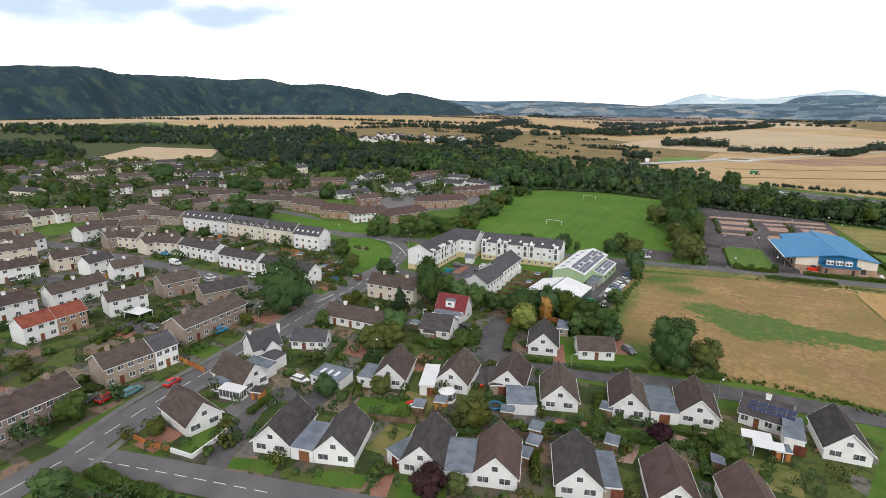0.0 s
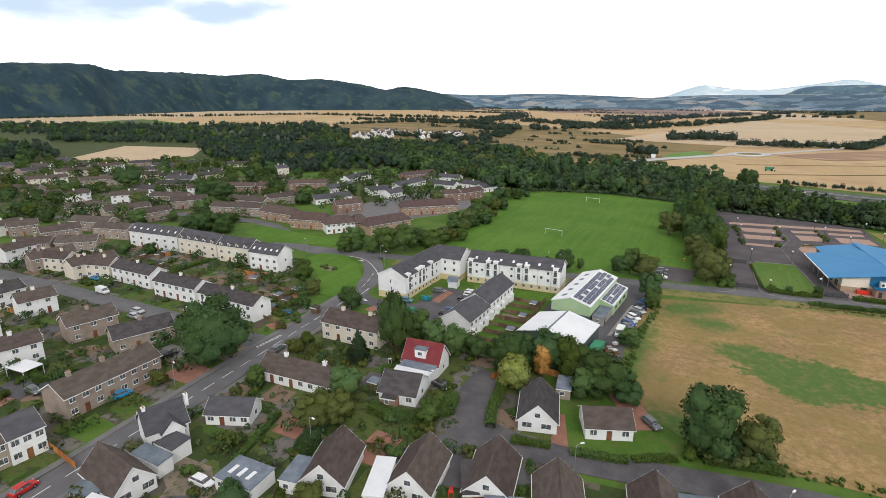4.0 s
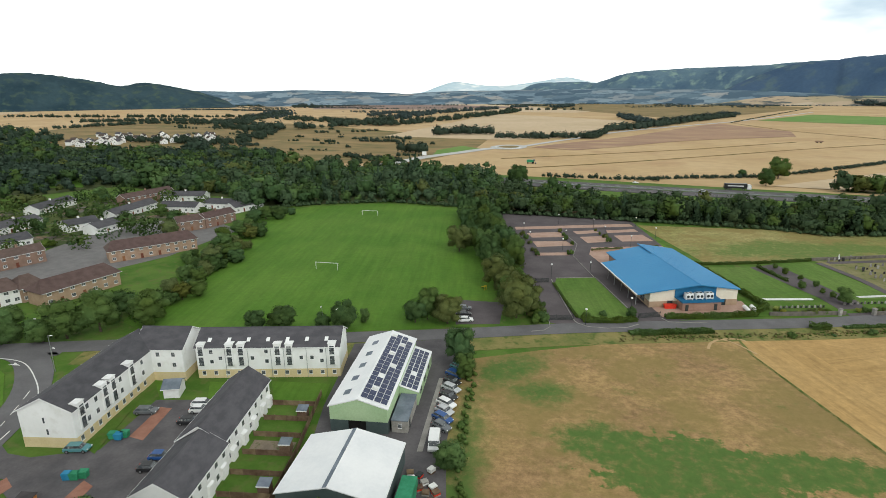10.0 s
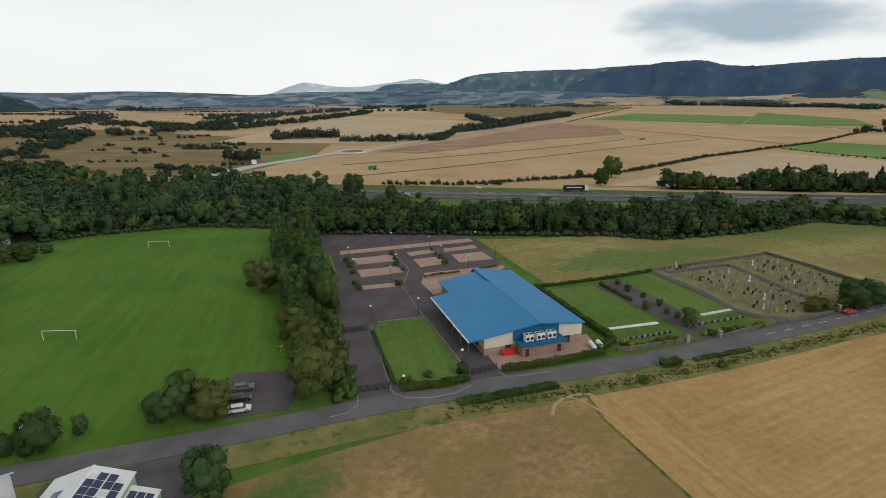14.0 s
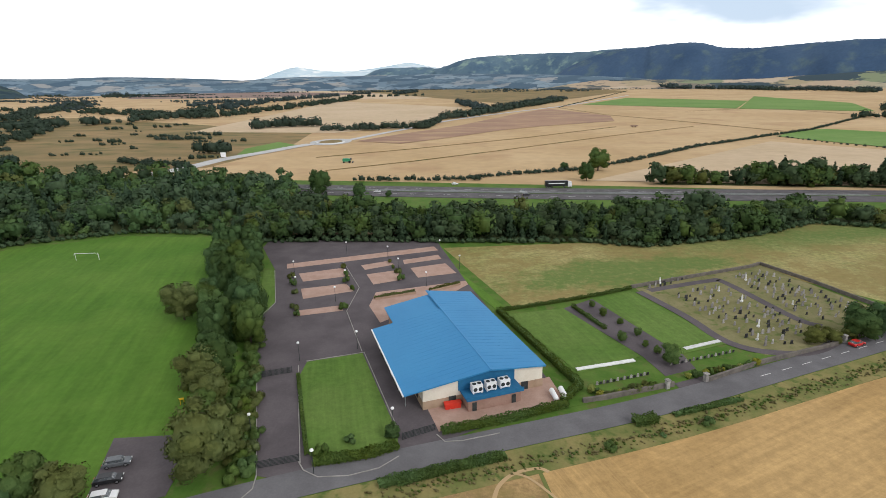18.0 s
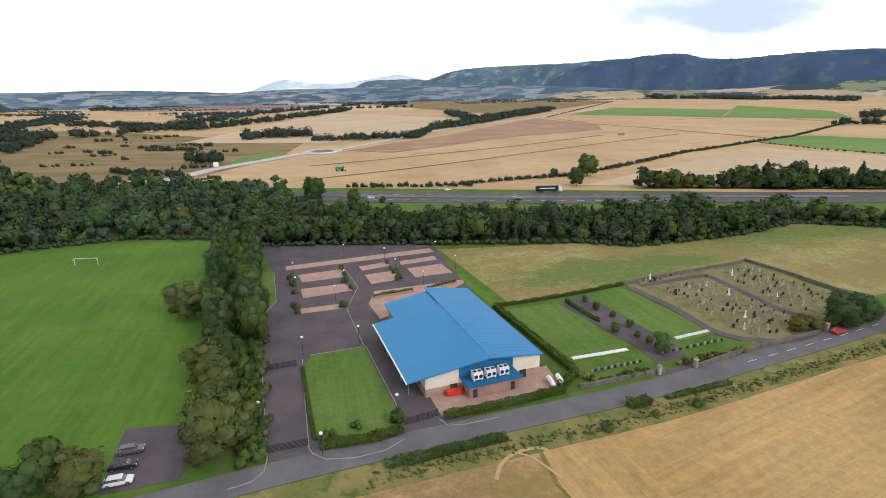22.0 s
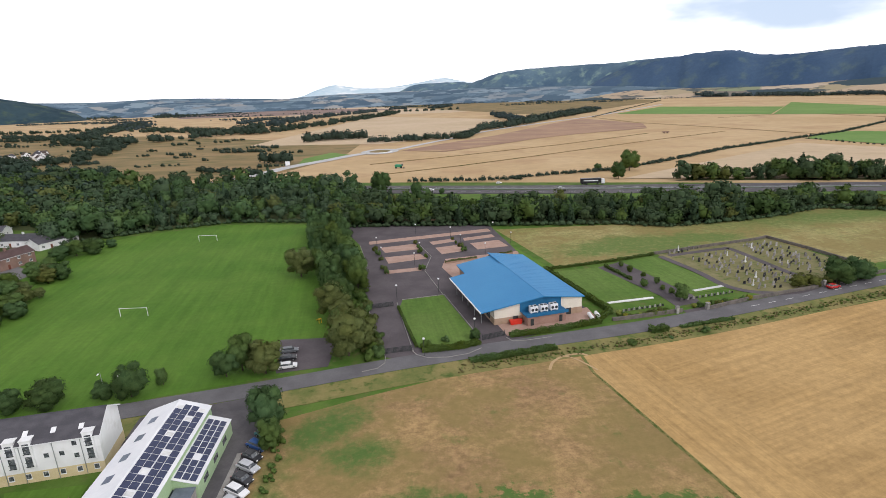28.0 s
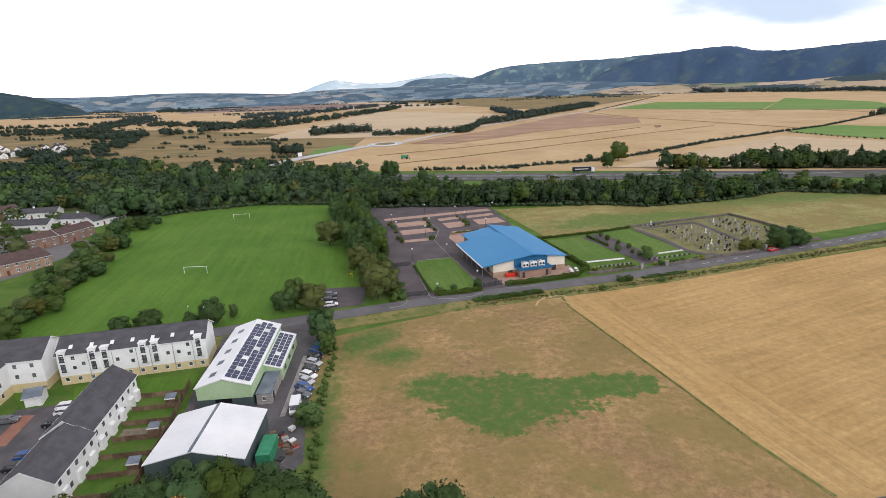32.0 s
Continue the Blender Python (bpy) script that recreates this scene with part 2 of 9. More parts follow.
FELT = mat("grey_felt_roof", (0.125, 0.148, 0.18), (0.195, 0.225, 0.265), 0.4, 0.7, 0.0, fine=2, rnd=0.15)
WHITEROOF = mat("white_sheet_roof", (0.70, 0.71, 0.73), (0.80, 0.80, 0.81), 0.15, 0.5, 0.0, fine=1.5)
WHITE = mat("white_render", (0.77, 0.77, 0.765), (0.85, 0.85, 0.85), 0.2, 0.85, 0.005, fine=4, rnd=0.06, third=(0.735, 0.73, 0.715), grit=0.22)
CREAM = mat("cream_render", (0.64, 0.575, 0.475), (0.73, 0.665, 0.565), 0.25, 0.85, 0.01, fine=4, rnd=0.06, grit=0.3)
HARL = mat("grey_brown_harling", (0.27, 0.215, 0.18), (0.35, 0.285, 0.24), 0.4, 0.9, 0.02, fine=4, rnd=0.1)
BRICK = mat("buff_brick", (0.30, 0.20, 0.145), (0.37, 0.255, 0.19), 0.4, 0.85, 0.01, fine=5, rnd=0.06)
BRICKRED = mat("red_brown_brick", (0.21, 0.14, 0.108), (0.27, 0.18, 0.14), 0.4, 0.85, 0.01, fine=5, rnd=0.06)
HALLCREAM = mat("cream_metal_cladding", (0.66, 0.61, 0.50), (0.74, 0.69, 0.58), 0.3, 0.6, 0.0, fine=3)
SAND = mat("sand_yellow_base", (0.60, 0.48, 0.28), (0.68, 0.55, 0.34), 0.4, 0.85, 0.01, fine=4)
GREENCLAD = mat("pale_green_cladding", (0.36, 0.50, 0.29), (0.42, 0.56, 0.34), 0.2, 0.6, 0.0, fine=3)
DARKCLAD = mat("dark_green_cladding", (0.06, 0.085, 0.085), (0.09, 0.115, 0.115), 0.2, 0.6, 0.0, fine=3)
PVC = mat("white_plastic", (0.76, 0.76, 0.76), (0.82, 0.82, 0.82), 1.0, 0.45)
GLASS = mat("window_glass", (0.035, 0.042, 0.050), (0.12, 0.13, 0.14), 0.9, 0.08, 0.0, spec=0.7, third=(0.30, 0.30, 0.29))
DARKGAP = mat("dark_opening", (0.010, 0.010, 0.010), (0.016, 0.016, 0.016), 1.0, 0.9)
DOORWOOD = mat("brown_door", (0.16, 0.06, 0.035), (0.22, 0.09, 0.05), 1.0, 0.6, rnd=0.3)
TIMBER = mat("brown_timber", (0.13, 0.085, 0.055), (0.20, 0.14, 0.095), 0.8, 0.85, 0.01, rnd=0.25)
ORANGEWOOD = mat("orange_stained_timber", (0.40, 0.155, 0.05), (0.48, 0.20, 0.07), 0.8, 0.8, 0.01, rnd=0.12)
STEEL = mat("galvanised_steel", (0.30, 0.31, 0.32), (0.42, 0.43, 0.44), 1.0, 0.4, 0.0, metal=0.6)
DARKSTEEL = mat("dark_painted_steel", (0.03, 0.035, 0.035), (0.05, 0.055, 0.055), 1.0, 0.5)
STONE = mat("grey_stone", (0.22, 0.21, 0.195), (0.32, 0.30, 0.28), 1.0, 0.85, 0.02, fine=6, rnd=0.3)
PALESTONE = mat("pale_stone", (0.6, 0.6, 0.58), (0.72, 0.72, 0.7), 1.0, 0.7, 0.01, fine=6, rnd=0.15)
BLACKSTONE = mat("black_granite", (0.02, 0.02, 0.022), (0.05, 0.05, 0.052), 1.0, 0.3, 0.0, fine=6, rnd=0.3)
SOLAR = mat("solar_cell_blue", (0.020, 0.028, 0.070), (0.032, 0.042, 0.095), 1.0, 0.2, 0.0, spec=0.5)
REDPAINT = mat("red_plastic", (0.62, 0.04, 0.025), (0.70, 0.06, 0.035), 1.0, 0.5)
YELLOWPAINT = mat("yellow_plastic", (0.70, 0.42, 0.02), (0.78, 0.48, 0.03), 1.0, 0.5)
GREENPAINT = mat("green_plastic", (0.03, 0.20, 0.10), (0.05, 0.26, 0.14), 1.0, 0.5)
TEALPAINT = mat("blue_plastic", (0.03, 0.19, 0.34), (0.04, 0.24, 0.40), 1.0, 0.5)
BARK = mat("bark", (0.06, 0.045, 0.035), (0.10, 0.08, 0.06), 2.0, 0.95, 0.02)
RUBBER = mat("tyre_rubber", (0.012, 0.012, 0.012), (0.02, 0.02, 0.02), 2.0, 0.8)
CHROME = mat("wheel_alloy", (0.4, 0.4, 0.42), (0.5, 0.5, 0.52), 2.0, 0.3, metal=0.8)
LAMPWHITE = mat("white_lamp_glass", (0.80, 0.80, 0.80), (0.86, 0.86, 0.86), 2.0, 0.4)


def leafmat(name, a, b, rnd=0.25):
    """Leaves: colour shifts from tree to tree and from clump to clump."""
    m = bpy.data.materials.new(name)
    m.use_nodes = True
    k = Nodes(m.node_tree)
    geo = k.add("ShaderNodeNewGeometry")
    r = k.add("ShaderNodeObjectInfo").outputs["Random"]
    isl = geo.outputs["Random Per Island"]
    col = k.mix(isl, a, b)
    patch = k.noise(geo.outputs["Position"], 0.35, 3.0)
    col = k.mix(0.4, col, k.mix(patch, (0.36, 0.36, 0.36), (0.68, 0.68, 0.68)), "OVERLAY")
    crown = k.noise(geo.outputs["Position"], 0.13, 2.0)
    r = k.math("ADD", k.math("MULTIPLY", r, 0.6), k.math("MULTIPLY", k.range(crown, 0.3, 0.7), 0.4))
    hsv = k.add("ShaderNodeHueSaturation", Color=col, Value=k.math("MULTIPLY_ADD", r, rnd * 2.4, 1 - rnd * 1.2), Hue=k.math("MULTIPLY_ADD", r, 0.05, 0.472), Saturation=k.math("MULTIPLY_ADD", r, -0.25, 1.05))
    p = k.add("ShaderNodeBsdfPrincipled", Base_Color=hsv.outputs[0], Roughness=0.75, Specular_IOR_Level=0.06)
    tr = k.add("ShaderNodeBsdfTranslucent", Color=hsv.outputs[0])
    mx = k.add("ShaderNodeMixShader", i0=0.14, i1=p.outputs[0], i2=tr.outputs[0])
    k.tree.links.new(mx.outputs[0], k.add("ShaderNodeOutputMaterial").inputs[0])
    MATS[name] = m
    return m


LEAF = leafmat("broad_leaves", (0.064, 0.118, 0.026), (0.098, 0.158, 0.038))
LEAFDARK = leafmat("dark_leaves", (0.044, 0.090, 0.026), (0.068, 0.122, 0.036))
LEAFOLIVE = leafmat("olive_leaves", (0.084, 0.106, 0.026), (0.128, 0.152, 0.040), 0.15)
LEAFYELLOW = leafmat("yellow_leaves", (0.19, 0.225, 0.03), (0.31, 0.335, 0.055), 0.1)
LEAFORANGE = leafmat("orange_leaves", (0.42, 0.17, 0.015), (0.58, 0.27, 0.03), 0.1)
LEAFPURPLE = leafmat("purple_leaves", (0.035, 0.015, 0.02), (0.07, 0.03, 0.035), 0.15)
DRYWEED = leafmat("dry_weed_leaves", (0.145, 0.135, 0.048), (0.22, 0.19, 0.08), 0.15)
HEDGELEAF = leafmat("hedge_leaves", (0.06, 0.115, 0.02), (0.11, 0.175, 0.036), 0.2)
FIRLEAF = leafmat("conifer_needles", (0.034, 0.066, 0.034), (0.052, 0.090, 0.042), 0.2)
# greyed towards blue: haze put into the colour of this leaf and the next
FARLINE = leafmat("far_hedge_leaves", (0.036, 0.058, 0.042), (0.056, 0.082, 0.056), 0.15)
FARHAZED = leafmat("hazy_far_leaves", (0.040, 0.064, 0.064), (0.058, 0.084, 0.080), 0.12)
FARWOOD = leafmat("distant_wood_leaves", (0.036, 0.064, 0.044), (0.054, 0.086, 0.056), 0.2)
FARLEAF = leafmat("woodland_leaves", (0.047, 0.084, 0.038), (0.072, 0.113, 0.050), 0.22)


# ---- mesh helpers ----
class B:
    """Collects faces; y runs into the depth, z up."""

    def __init__(self):
        self.v, self.f = [], []

    def face(self, *pts):
        i = len(self.v)
        self.v += [tuple(p) for p in pts]
        self.f.append(tuple(range(i, i + len(pts))))
        return self

    def box(self, x0, y0, z0, x1, y1, z1):
        i = len(self.v)
        self.v += [(x0, y0, z0), (x1, y0, z0), (x1, y1, z0), (x0, y1, z0), (x0, y0, z1), (x1, y0, z1), (x1, y1, z1), (x0, y1, z1)]
        self.f += [tuple(i + k for k in q) for q in ((0, 3, 2, 1), (4, 5, 6, 7), (0, 1, 5, 4), (1, 2, 6, 5), (2, 3, 7, 6), (3, 0, 4, 7))]
        return self

    def prism(self, poly, axis, a, b):
        """A polygon in the plane across axis ('x', 'y', 'z'), drawn out from a to b."""
        def at(p, h):
            return {"x": (h, p[0], p[1]), "y": (p[0], h, p[1]), "z": (p[0], p[1], h)}[axis]
        i, n = len(self.v), len(poly)
        self.v += [at(p, a) for p in poly] + [at(p, b) for p in poly]
        self.f += [tuple(range(i + n - 1, i - 1, -1)), tuple(range(i + n, i + 2 * n))]
        self.f += [(i + k, i + (k + 1) % n, i + n + (k + 1) % n, i + n + k) for k in range(n)]
        return self

    def tube(self, p, q, r0, r1, n=8):
        p, q = Vector(p), Vector(q)
        d = (q - p).normalized()
        u = d.orthogonal().normalized()
        w = d.cross(u)
        i = len(self.v)
        for c, r in ((p, r0), (q, r1)):
            self.v += [tuple(c + (u * math.cos(2 * math.pi * k / n) + w * math.sin(2 * math.pi * k / n)) * r) for k in range(n)]
        self.f += [(i + k, i + (k + 1) % n, i + n + (k + 1) % n, i + n + k) for k in range(n)]
        self.f += [tuple(range(i + n - 1, i - 1, -1)), tuple(range(i + n, i + 2 * n))]
        return self

    def mesh(self, name, material):
        me = bpy.data.meshes.new(name)
        me.from_pydata(self.v, [], self.f)
        bm = bmesh.new()
        bm.from_mesh(me)
        bmesh.ops.recalc_face_normals(bm, faces=bm.faces)
        bm.to_mesh(me)
        bm.free()
        me.materials.append(material)
        return me


def part(name, shape, material, parent, label="", at=None):
    """One mesh object under a thing or a part."""
    ob = new(name, shape.mesh(name, material) if isinstance(shape, B) else shape)
    ob.parent = parent
    if at is not None:
        ob.matrix_local = at
    return tagged(ob, label)


def thing(name, m, label, category, group="", kind=""):
    e = new(name)
    e.matrix_world = m
    return tagged(e, label, category, group, kind)


def sheet(name, pts, material, z, label, thick=0.04):
    """A flat piece of ground with an edge, laid on the earth."""
    b = B()
    b.prism([(p[0], p[1]) for p in pts], "z", z - thick, z)
    ob = new(name, b.mesh(name, material))
    return tagged(ob, label, kind="structure")


def strip_pts(pts, half):
    """Left and right edges of a band along a line of points."""
    left, right = [], []
    for i, p in enumerate(pts):
        a, c = pts[max(0, i - 1)], pts[min(len(pts) - 1, i + 1)]
        d = Vector((c[0] - a[0], c[1] - a[1])).normalized()
        n = Vector((-d.y, d.x))
        left.append((p[0] + n.x * half, p[1] + n.y * half))
        right.append((p[0] - n.x * half, p[1] - n.y * half))
    return left, right


def smooth(pts, n=6):
    """A rounder line through the points."""
    out = []
    for i in range(len(pts) - 1):
        p0, p1, p2, p3 = (Vector(pts[min(max(k, 0), len(pts) - 1)]) for k in (i - 1, i, i + 1, i + 2))
        for s in range(n):
            t = s / n
            out.append(tuple(0.5 * ((2 * p1) + (p2 - p0) * t + (2 * p0 - 5 * p1 + 4 * p2 - p3) * t * t + (3 * p1 - p0 - 3 * p2 + p3) * t ** 3)))
    return out + [tuple(pts[-1])]


def band(name, pts, width, material, z, label, parent=None, round_it=True, thick=0.05):
    pts = smooth(pts) if round_it else pts
    left, right = strip_pts(pts, width / 2)
    b = B()
    n = len(pts)
    for zz in (z, z - thick):
        b.v += [(x, y, zz) for x, y in left] + [(x, y, zz) for x, y in right]
    for i in range(n - 1):
        b.f.append((i, n + i, n + i + 1, i + 1))
        b.f.append((2 * n + i, i, i + 1, 2 * n + i + 1))
        b.f.append((n + i, 3 * n + i, 3 * n + i + 1, n + i + 1))
    me = bpy.data.meshes.new(name)
    me.from_pydata(b.v, [], b.f)
    me.materials.append(material)
    ob = new(name, me)
    if parent:
        ob.parent = parent
        return tagged(ob, label)
    return tagged(ob, label, kind="structure")


def dashes(road, pts, z, mark, gap, width=0.15, offset=0.0):
    """Painted dashes along a line, each a part of the road."""
    pts = smooth(pts)
    if offset:
        left, right = strip_pts(pts, abs(offset))
        pts = left if offset > 0 else right
    run, box = 0.0, B().box(0, -width / 2, 0, mark, width / 2, 0.012).mesh("centre_dash", WHITEMARK)
    for a, c in zip(pts[:-1], pts[1:]):
        d = math.hypot(c[0] - a[0], c[1] - a[1])
        while run < d:
            t = run / d
            o = new("centre_dash", box)
            o.parent = road
            o.matrix_local = pose(a[0] + (c[0] - a[0]) * t, a[1] + (c[1] - a[1]) * t, z, 0, 0, math.degrees(math.atan2(c[1] - a[1], c[0] - a[0])))
            run += mark + gap
        run -= d


def inside(p, poly):
    c = False
    for i in range(len(poly)):
        a, b2 = poly[i - 1], poly[i]
        if (a[1] > p[1]) != (b2[1] > p[1]) and p[0] < (b2[0] - a[0]) * (p[1] - a[1]) / (b2[1] - a[1]) + a[0]:
            c = not c
    return c


def scatter(poly, n, gap, rng, tries=40):
    """Points spread over a polygon, no two nearer than gap."""
    xs, ys = [p[0] for p in poly], [p[1] for p in poly]
    got = []
    for _ in range(n * tries):
        p = (rng.uniform(min(xs), max(xs)), rng.uniform(min(ys), max(ys)))
        if inside(p, poly) and all((p[0] - q[0]) ** 2 + (p[1] - q[1]) ** 2 > gap * gap for q in got):
            got.append(p)
            if len(got) >= n:
                break
    return got


# ---- trees ----
def leaf_cloud(rng, blobs, count, size):
    """Leaf clumps as bent quads over a set of lumpy blobs (centre, radii)."""
    blobs = [(np.array(c, float), np.array(r, float)) for c, r in blobs]
    wts = np.array([r[0] * r[1] + r[0] * r[2] for _, r in blobs])
    pick = rng.choice(len(blobs), count, p=wts / wts.sum())
    c = np.array([blobs[i][0] for i in pick])
    r = np.array([blobs[i][1] for i in pick])
    d = rng.normal(size=(count, 3))
    d /= np.linalg.norm(d, axis=1)[:, None]
    low = d[:, 2] < -0.75
    d[low, 2] *= -1
    depth = np.clip(1.0 + rng.normal(size=count) * 0.09, 0.75, 1.14)
    pos = c + d * r * depth[:, None]
    nrm = d + rng.normal(size=(count, 3)) * 0.38
    nrm /= np.linalg.norm(nrm, axis=1)[:, None]
    u = np.cross(nrm, rng.normal(size=(count, 3)))
    u /= np.linalg.norm(u, axis=1)[:, None]
    w = np.cross(nrm, u)
    s = size * rng.uniform(0.6, 1.35, count)[:, None]
    a, b2 = u * s, w * s * rng.uniform(0.55, 1.0, count)[:, None]
    sag = nrm * s * 0.35
    v = np.stack([pos - a - sag, pos - b2, pos + a - sag, pos + b2], 1).reshape(-1, 3)
    f = np.arange(count * 4).reshape(-1, 4)
    mid = (np.array([b[0] for b in blobs]) * wts[:, None]).sum(0) / wts.sum()
    out = (pos - mid) / (np.abs(pos - mid).max(0) + 1e-6)
    out /= np.linalg.norm(out, axis=1)[:, None] + 1e-9
    soft = out * 0.72 + d * 0.15 + nrm * 0.28
    soft /= np.linalg.norm(soft, axis=1)[:, None]
    return np.hstack([v, np.repeat(soft, 4, 0)]), f


BALLS = {}


def cube_ball(n):
    """Unit directions of a ball made of n x n faces a side, four to a face."""
    if n in BALLS:
        return BALLS[n]
    g = np.linspace(-1, 1, n + 1)
    quads = []
    for ax in range(3):
        for sgn in (-1, 1):
            for i in range(n):
                for j in range(n):
                    for a, b2 in ((i, j), (i + 1, j), (i + 1, j + 1), (i, j + 1)) if sgn > 0 else ((i, j), (i, j + 1), (i + 1, j + 1), (i + 1, j)):
                        p = [0, 0, 0]
                        p[ax], p[(ax + 1) % 3], p[(ax + 2) % 3] = sgn, g[a], g[b2]
                        quads.append(p)
    d = np.array(quads, float)
    BALLS[n] = d / np.linalg.norm(d, axis=1)[:, None]
    return BALLS[n]


def core_cloud(blobs, share=0.84, n=2):
    """Closed inner leaf mass of a crown, so that no hollow shows between the clumps."""
    d = cube_ball(n)
    c, r = np.array([b[0] for b in blobs], float)[:, None], np.array([b[1] for b in blobs], float)[:, None]
    away = c + d * r - c.mean(0)
    away /= np.linalg.norm(away, axis=2)[:, :, None] + 1e-6
    v = np.concatenate([c + d * r * share, d * 0.45 + away * 0.55], axis=2).reshape(-1, 6)
    return v, np.arange(len(v)).reshape(-1, 4)


def join_clouds(*clouds):
    vs, fs, k = [], [], 0
    for v, f in clouds:
        vs.append(v)
        fs.append(f + k)
        k += len(v)
    return np.concatenate(vs), np.concatenate(fs)


def np_mesh(name, v, f, material):
    v = np.asarray(v)
    normals = v[:, 3:] if v.shape[1] == 6 else None
    v = v[:, :3]
    me = bpy.data.meshes.new(name)
    me.vertices.add(len(v))
    me.vertices.foreach_set("co", np.asarray(v, np.float32).ravel())
    me.loops.add(f.size)
    me.loops.foreach_set("vertex_index", f.astype(np.int32).ravel())
    me.polygons.add(len(f))
    me.polygons.foreach_set("loop_start", np.arange(0, f.size, f.shape[1], dtype=np.int32))
    me.polygons.foreach_set("use_smooth", np.ones(len(f), dtype=bool))
    me.update(calc_edges=True)
    me.materials.append(material)
    if normals is not None:
        me.normals_split_custom_set_from_vertices(normals)
    return me


def broad_blobs(rng, spread=0.42, low=0.30, lumps=26):
    mid = 0.5 + low * 0.12
    blobs = [((rng.normal() * 0.02, rng.normal() * 0.02, mid), (spread * 0.88, spread * 0.84, 0.94 - mid))]
    for k in range(lumps):
        a = rng.uniform(0, 6.28)
        h = rng.uniform(low * 0.6, 0.90)
        rad = spread * math.sqrt(max(0.04, 1 - ((h - mid) / 0.5) ** 2)) * rng.uniform(0.5, 0.86)
        s = rng.uniform(0.09, 0.19) * spread / 0.42
        blobs.append(((rad * math.cos(a), rad * math.sin(a), h), (s * 1.1, s * 1.1, s * 0.85)))
    return blobs


def cone_blobs(rng, spread=0.2):
    core = [((rng.normal() * 0.015, rng.normal() * 0.015, h), (spread * (1.06 - h) * rng.uniform(0.75, 0.95) + 0.012,) * 2 + (0.085,)) for h in np.linspace(0.12, 0.95, 11)]
    for k in range(26):
        h, a = rng.uniform(0.1, 0.82), rng.uniform(0, 6.28)
        rad = spread * (1.04 - h) * rng.uniform(0.65, 1.05)
        core.append(((rad * math.cos(a), rad * math.sin(a), h), (rng.uniform(0.04, 0.075),) * 2 + (0.04,)))
    return core


def trunk_shape(rng, top=0.62, r=0.028):
    b = B()
    b.tube((0, 0, -0.02), (0.01, 0, 0.32), r, r * 0.75)
    b.tube((0.01, 0, 0.32), (0, 0.01, top), r * 0.75, r * 0.3)
    for k in range(6):
        a, h = k * 1.05 + rng.uniform(0, 0.6), rng.uniform(0.26, 0.5)
        b.tube((0, 0, h), (0.24 * math.cos(a), 0.24 * math.sin(a), h + rng.uniform(0.12, 0.26)), r * 0.45, r * 0.12, 5)
    return b


def make_tree(seed, leaf, kind="broad", count=1500, size=0.035, spread=0.42, low=0.3, name="tree", label=""):
    rng = np.random.default_rng(seed)
    blobs = broad_blobs(rng, spread, low) if kind == "broad" else cone_blobs(rng, spread)
    e = new(name)
    tagged(e, label, "tree")
    part("trunk", trunk_shape(rng, 0.62 if kind == "broad" else 0.9), BARK, e)
    v, f = join_clouds(leaf_cloud(rng, blobs, count, size), core_cloud(blobs, 0.8 if kind == "broad" else 0.75))
    part("crown", np_mesh("crown", v, f, leaf), leaf, e)
    return e


def tree_kinds():
    out = {
        "broad": [make_tree(s, LEAF, count=2700, size=0.023, label="green broadleaf tree with a rounded uneven crown") for s in (1, 2, 3)],
        "dark": [make_tree(s, LEAFDARK, count=2700, size=0.024, spread=0.46, low=0.24, label="dark green broadleaf tree with a dense crown") for s in (4, 5, 6)],
        "olive": [make_tree(s, LEAFOLIVE, count=2600, size=0.023, label="olive green tree with a loose autumn-tinged crown") for s in (7, 8)],
        "fir": [make_tree(s, FIRLEAF, "cone", 2600, 0.019, label="tall narrow dark conifer") for s in (9, 10)],
        "yellow": [make_tree(11, LEAFYELLOW, count=2600, size=0.03, label="bright yellow-green garden tree")],
        "orange": [make_tree(12, LEAFORANGE, count=2600, size=0.024, spread=0.36, label="orange autumn tree with thin foliage")],
        "purple": [make_tree(13, LEAFPURPLE, count=2200, size=0.03, spread=0.5, low=0.18, label="dark purple-leaved garden shrub")],
    }
    sh = []
    for s, lf, text in ((20, LEAF, "green rounded garden shrub"), (21, HEDGELEAF, "dense rounded green garden bush"), (22, LEAFOLIVE, "olive-brown bush with dry leaves")):
        rng = np.random.default_rng(s)
        blobs = [((rng.normal() * 0.3, rng.normal() * 0.3, rng.uniform(0.3, 0.6)), (rng.uniform(0.25, 0.4),) * 2 + (rng.uniform(0.3, 0.42),)) for _ in range(6)]
        v, f = join_clouds(leaf_cloud(rng, blobs, 520, 0.066), core_cloud(blobs, 0.84))
        e = new("bush")
        tagged(e, text, "bush")
        part("foliage", np_mesh("foliage", v, f, lf), lf, e)
        sh.append(e)
    out["bush"] = sh
    return out


KINDS = tree_kinds()
USED = set()
TREE_RNG = random.Random(5)


def tree(x, y, h, kind="broad", wide=1.0, i=None, group=""):
    protos = KINDS[kind]
    p = protos[TREE_RNG.randrange(len(protos)) if i is None else i]
    s = Matrix.Diagonal((h * wide, h * wide, h, 1))
    m = pose(x, y, 0, 0, 0, TREE_RNG.uniform(0, 360)) @ s
    if p.name not in USED:
        USED.add(p.name)
        p.matrix_world = m
        if group:
            p["group"] = group
        return p
    # the first one carries its own scale, so copies undo it
    q = copy_thing(p, m @ Matrix.Diagonal(tuple(1 / v for v in p.scale) + (1,)))
    if group:
        q["group"] = group
    return q


WOOD_RNG = np.random.default_rng(77)


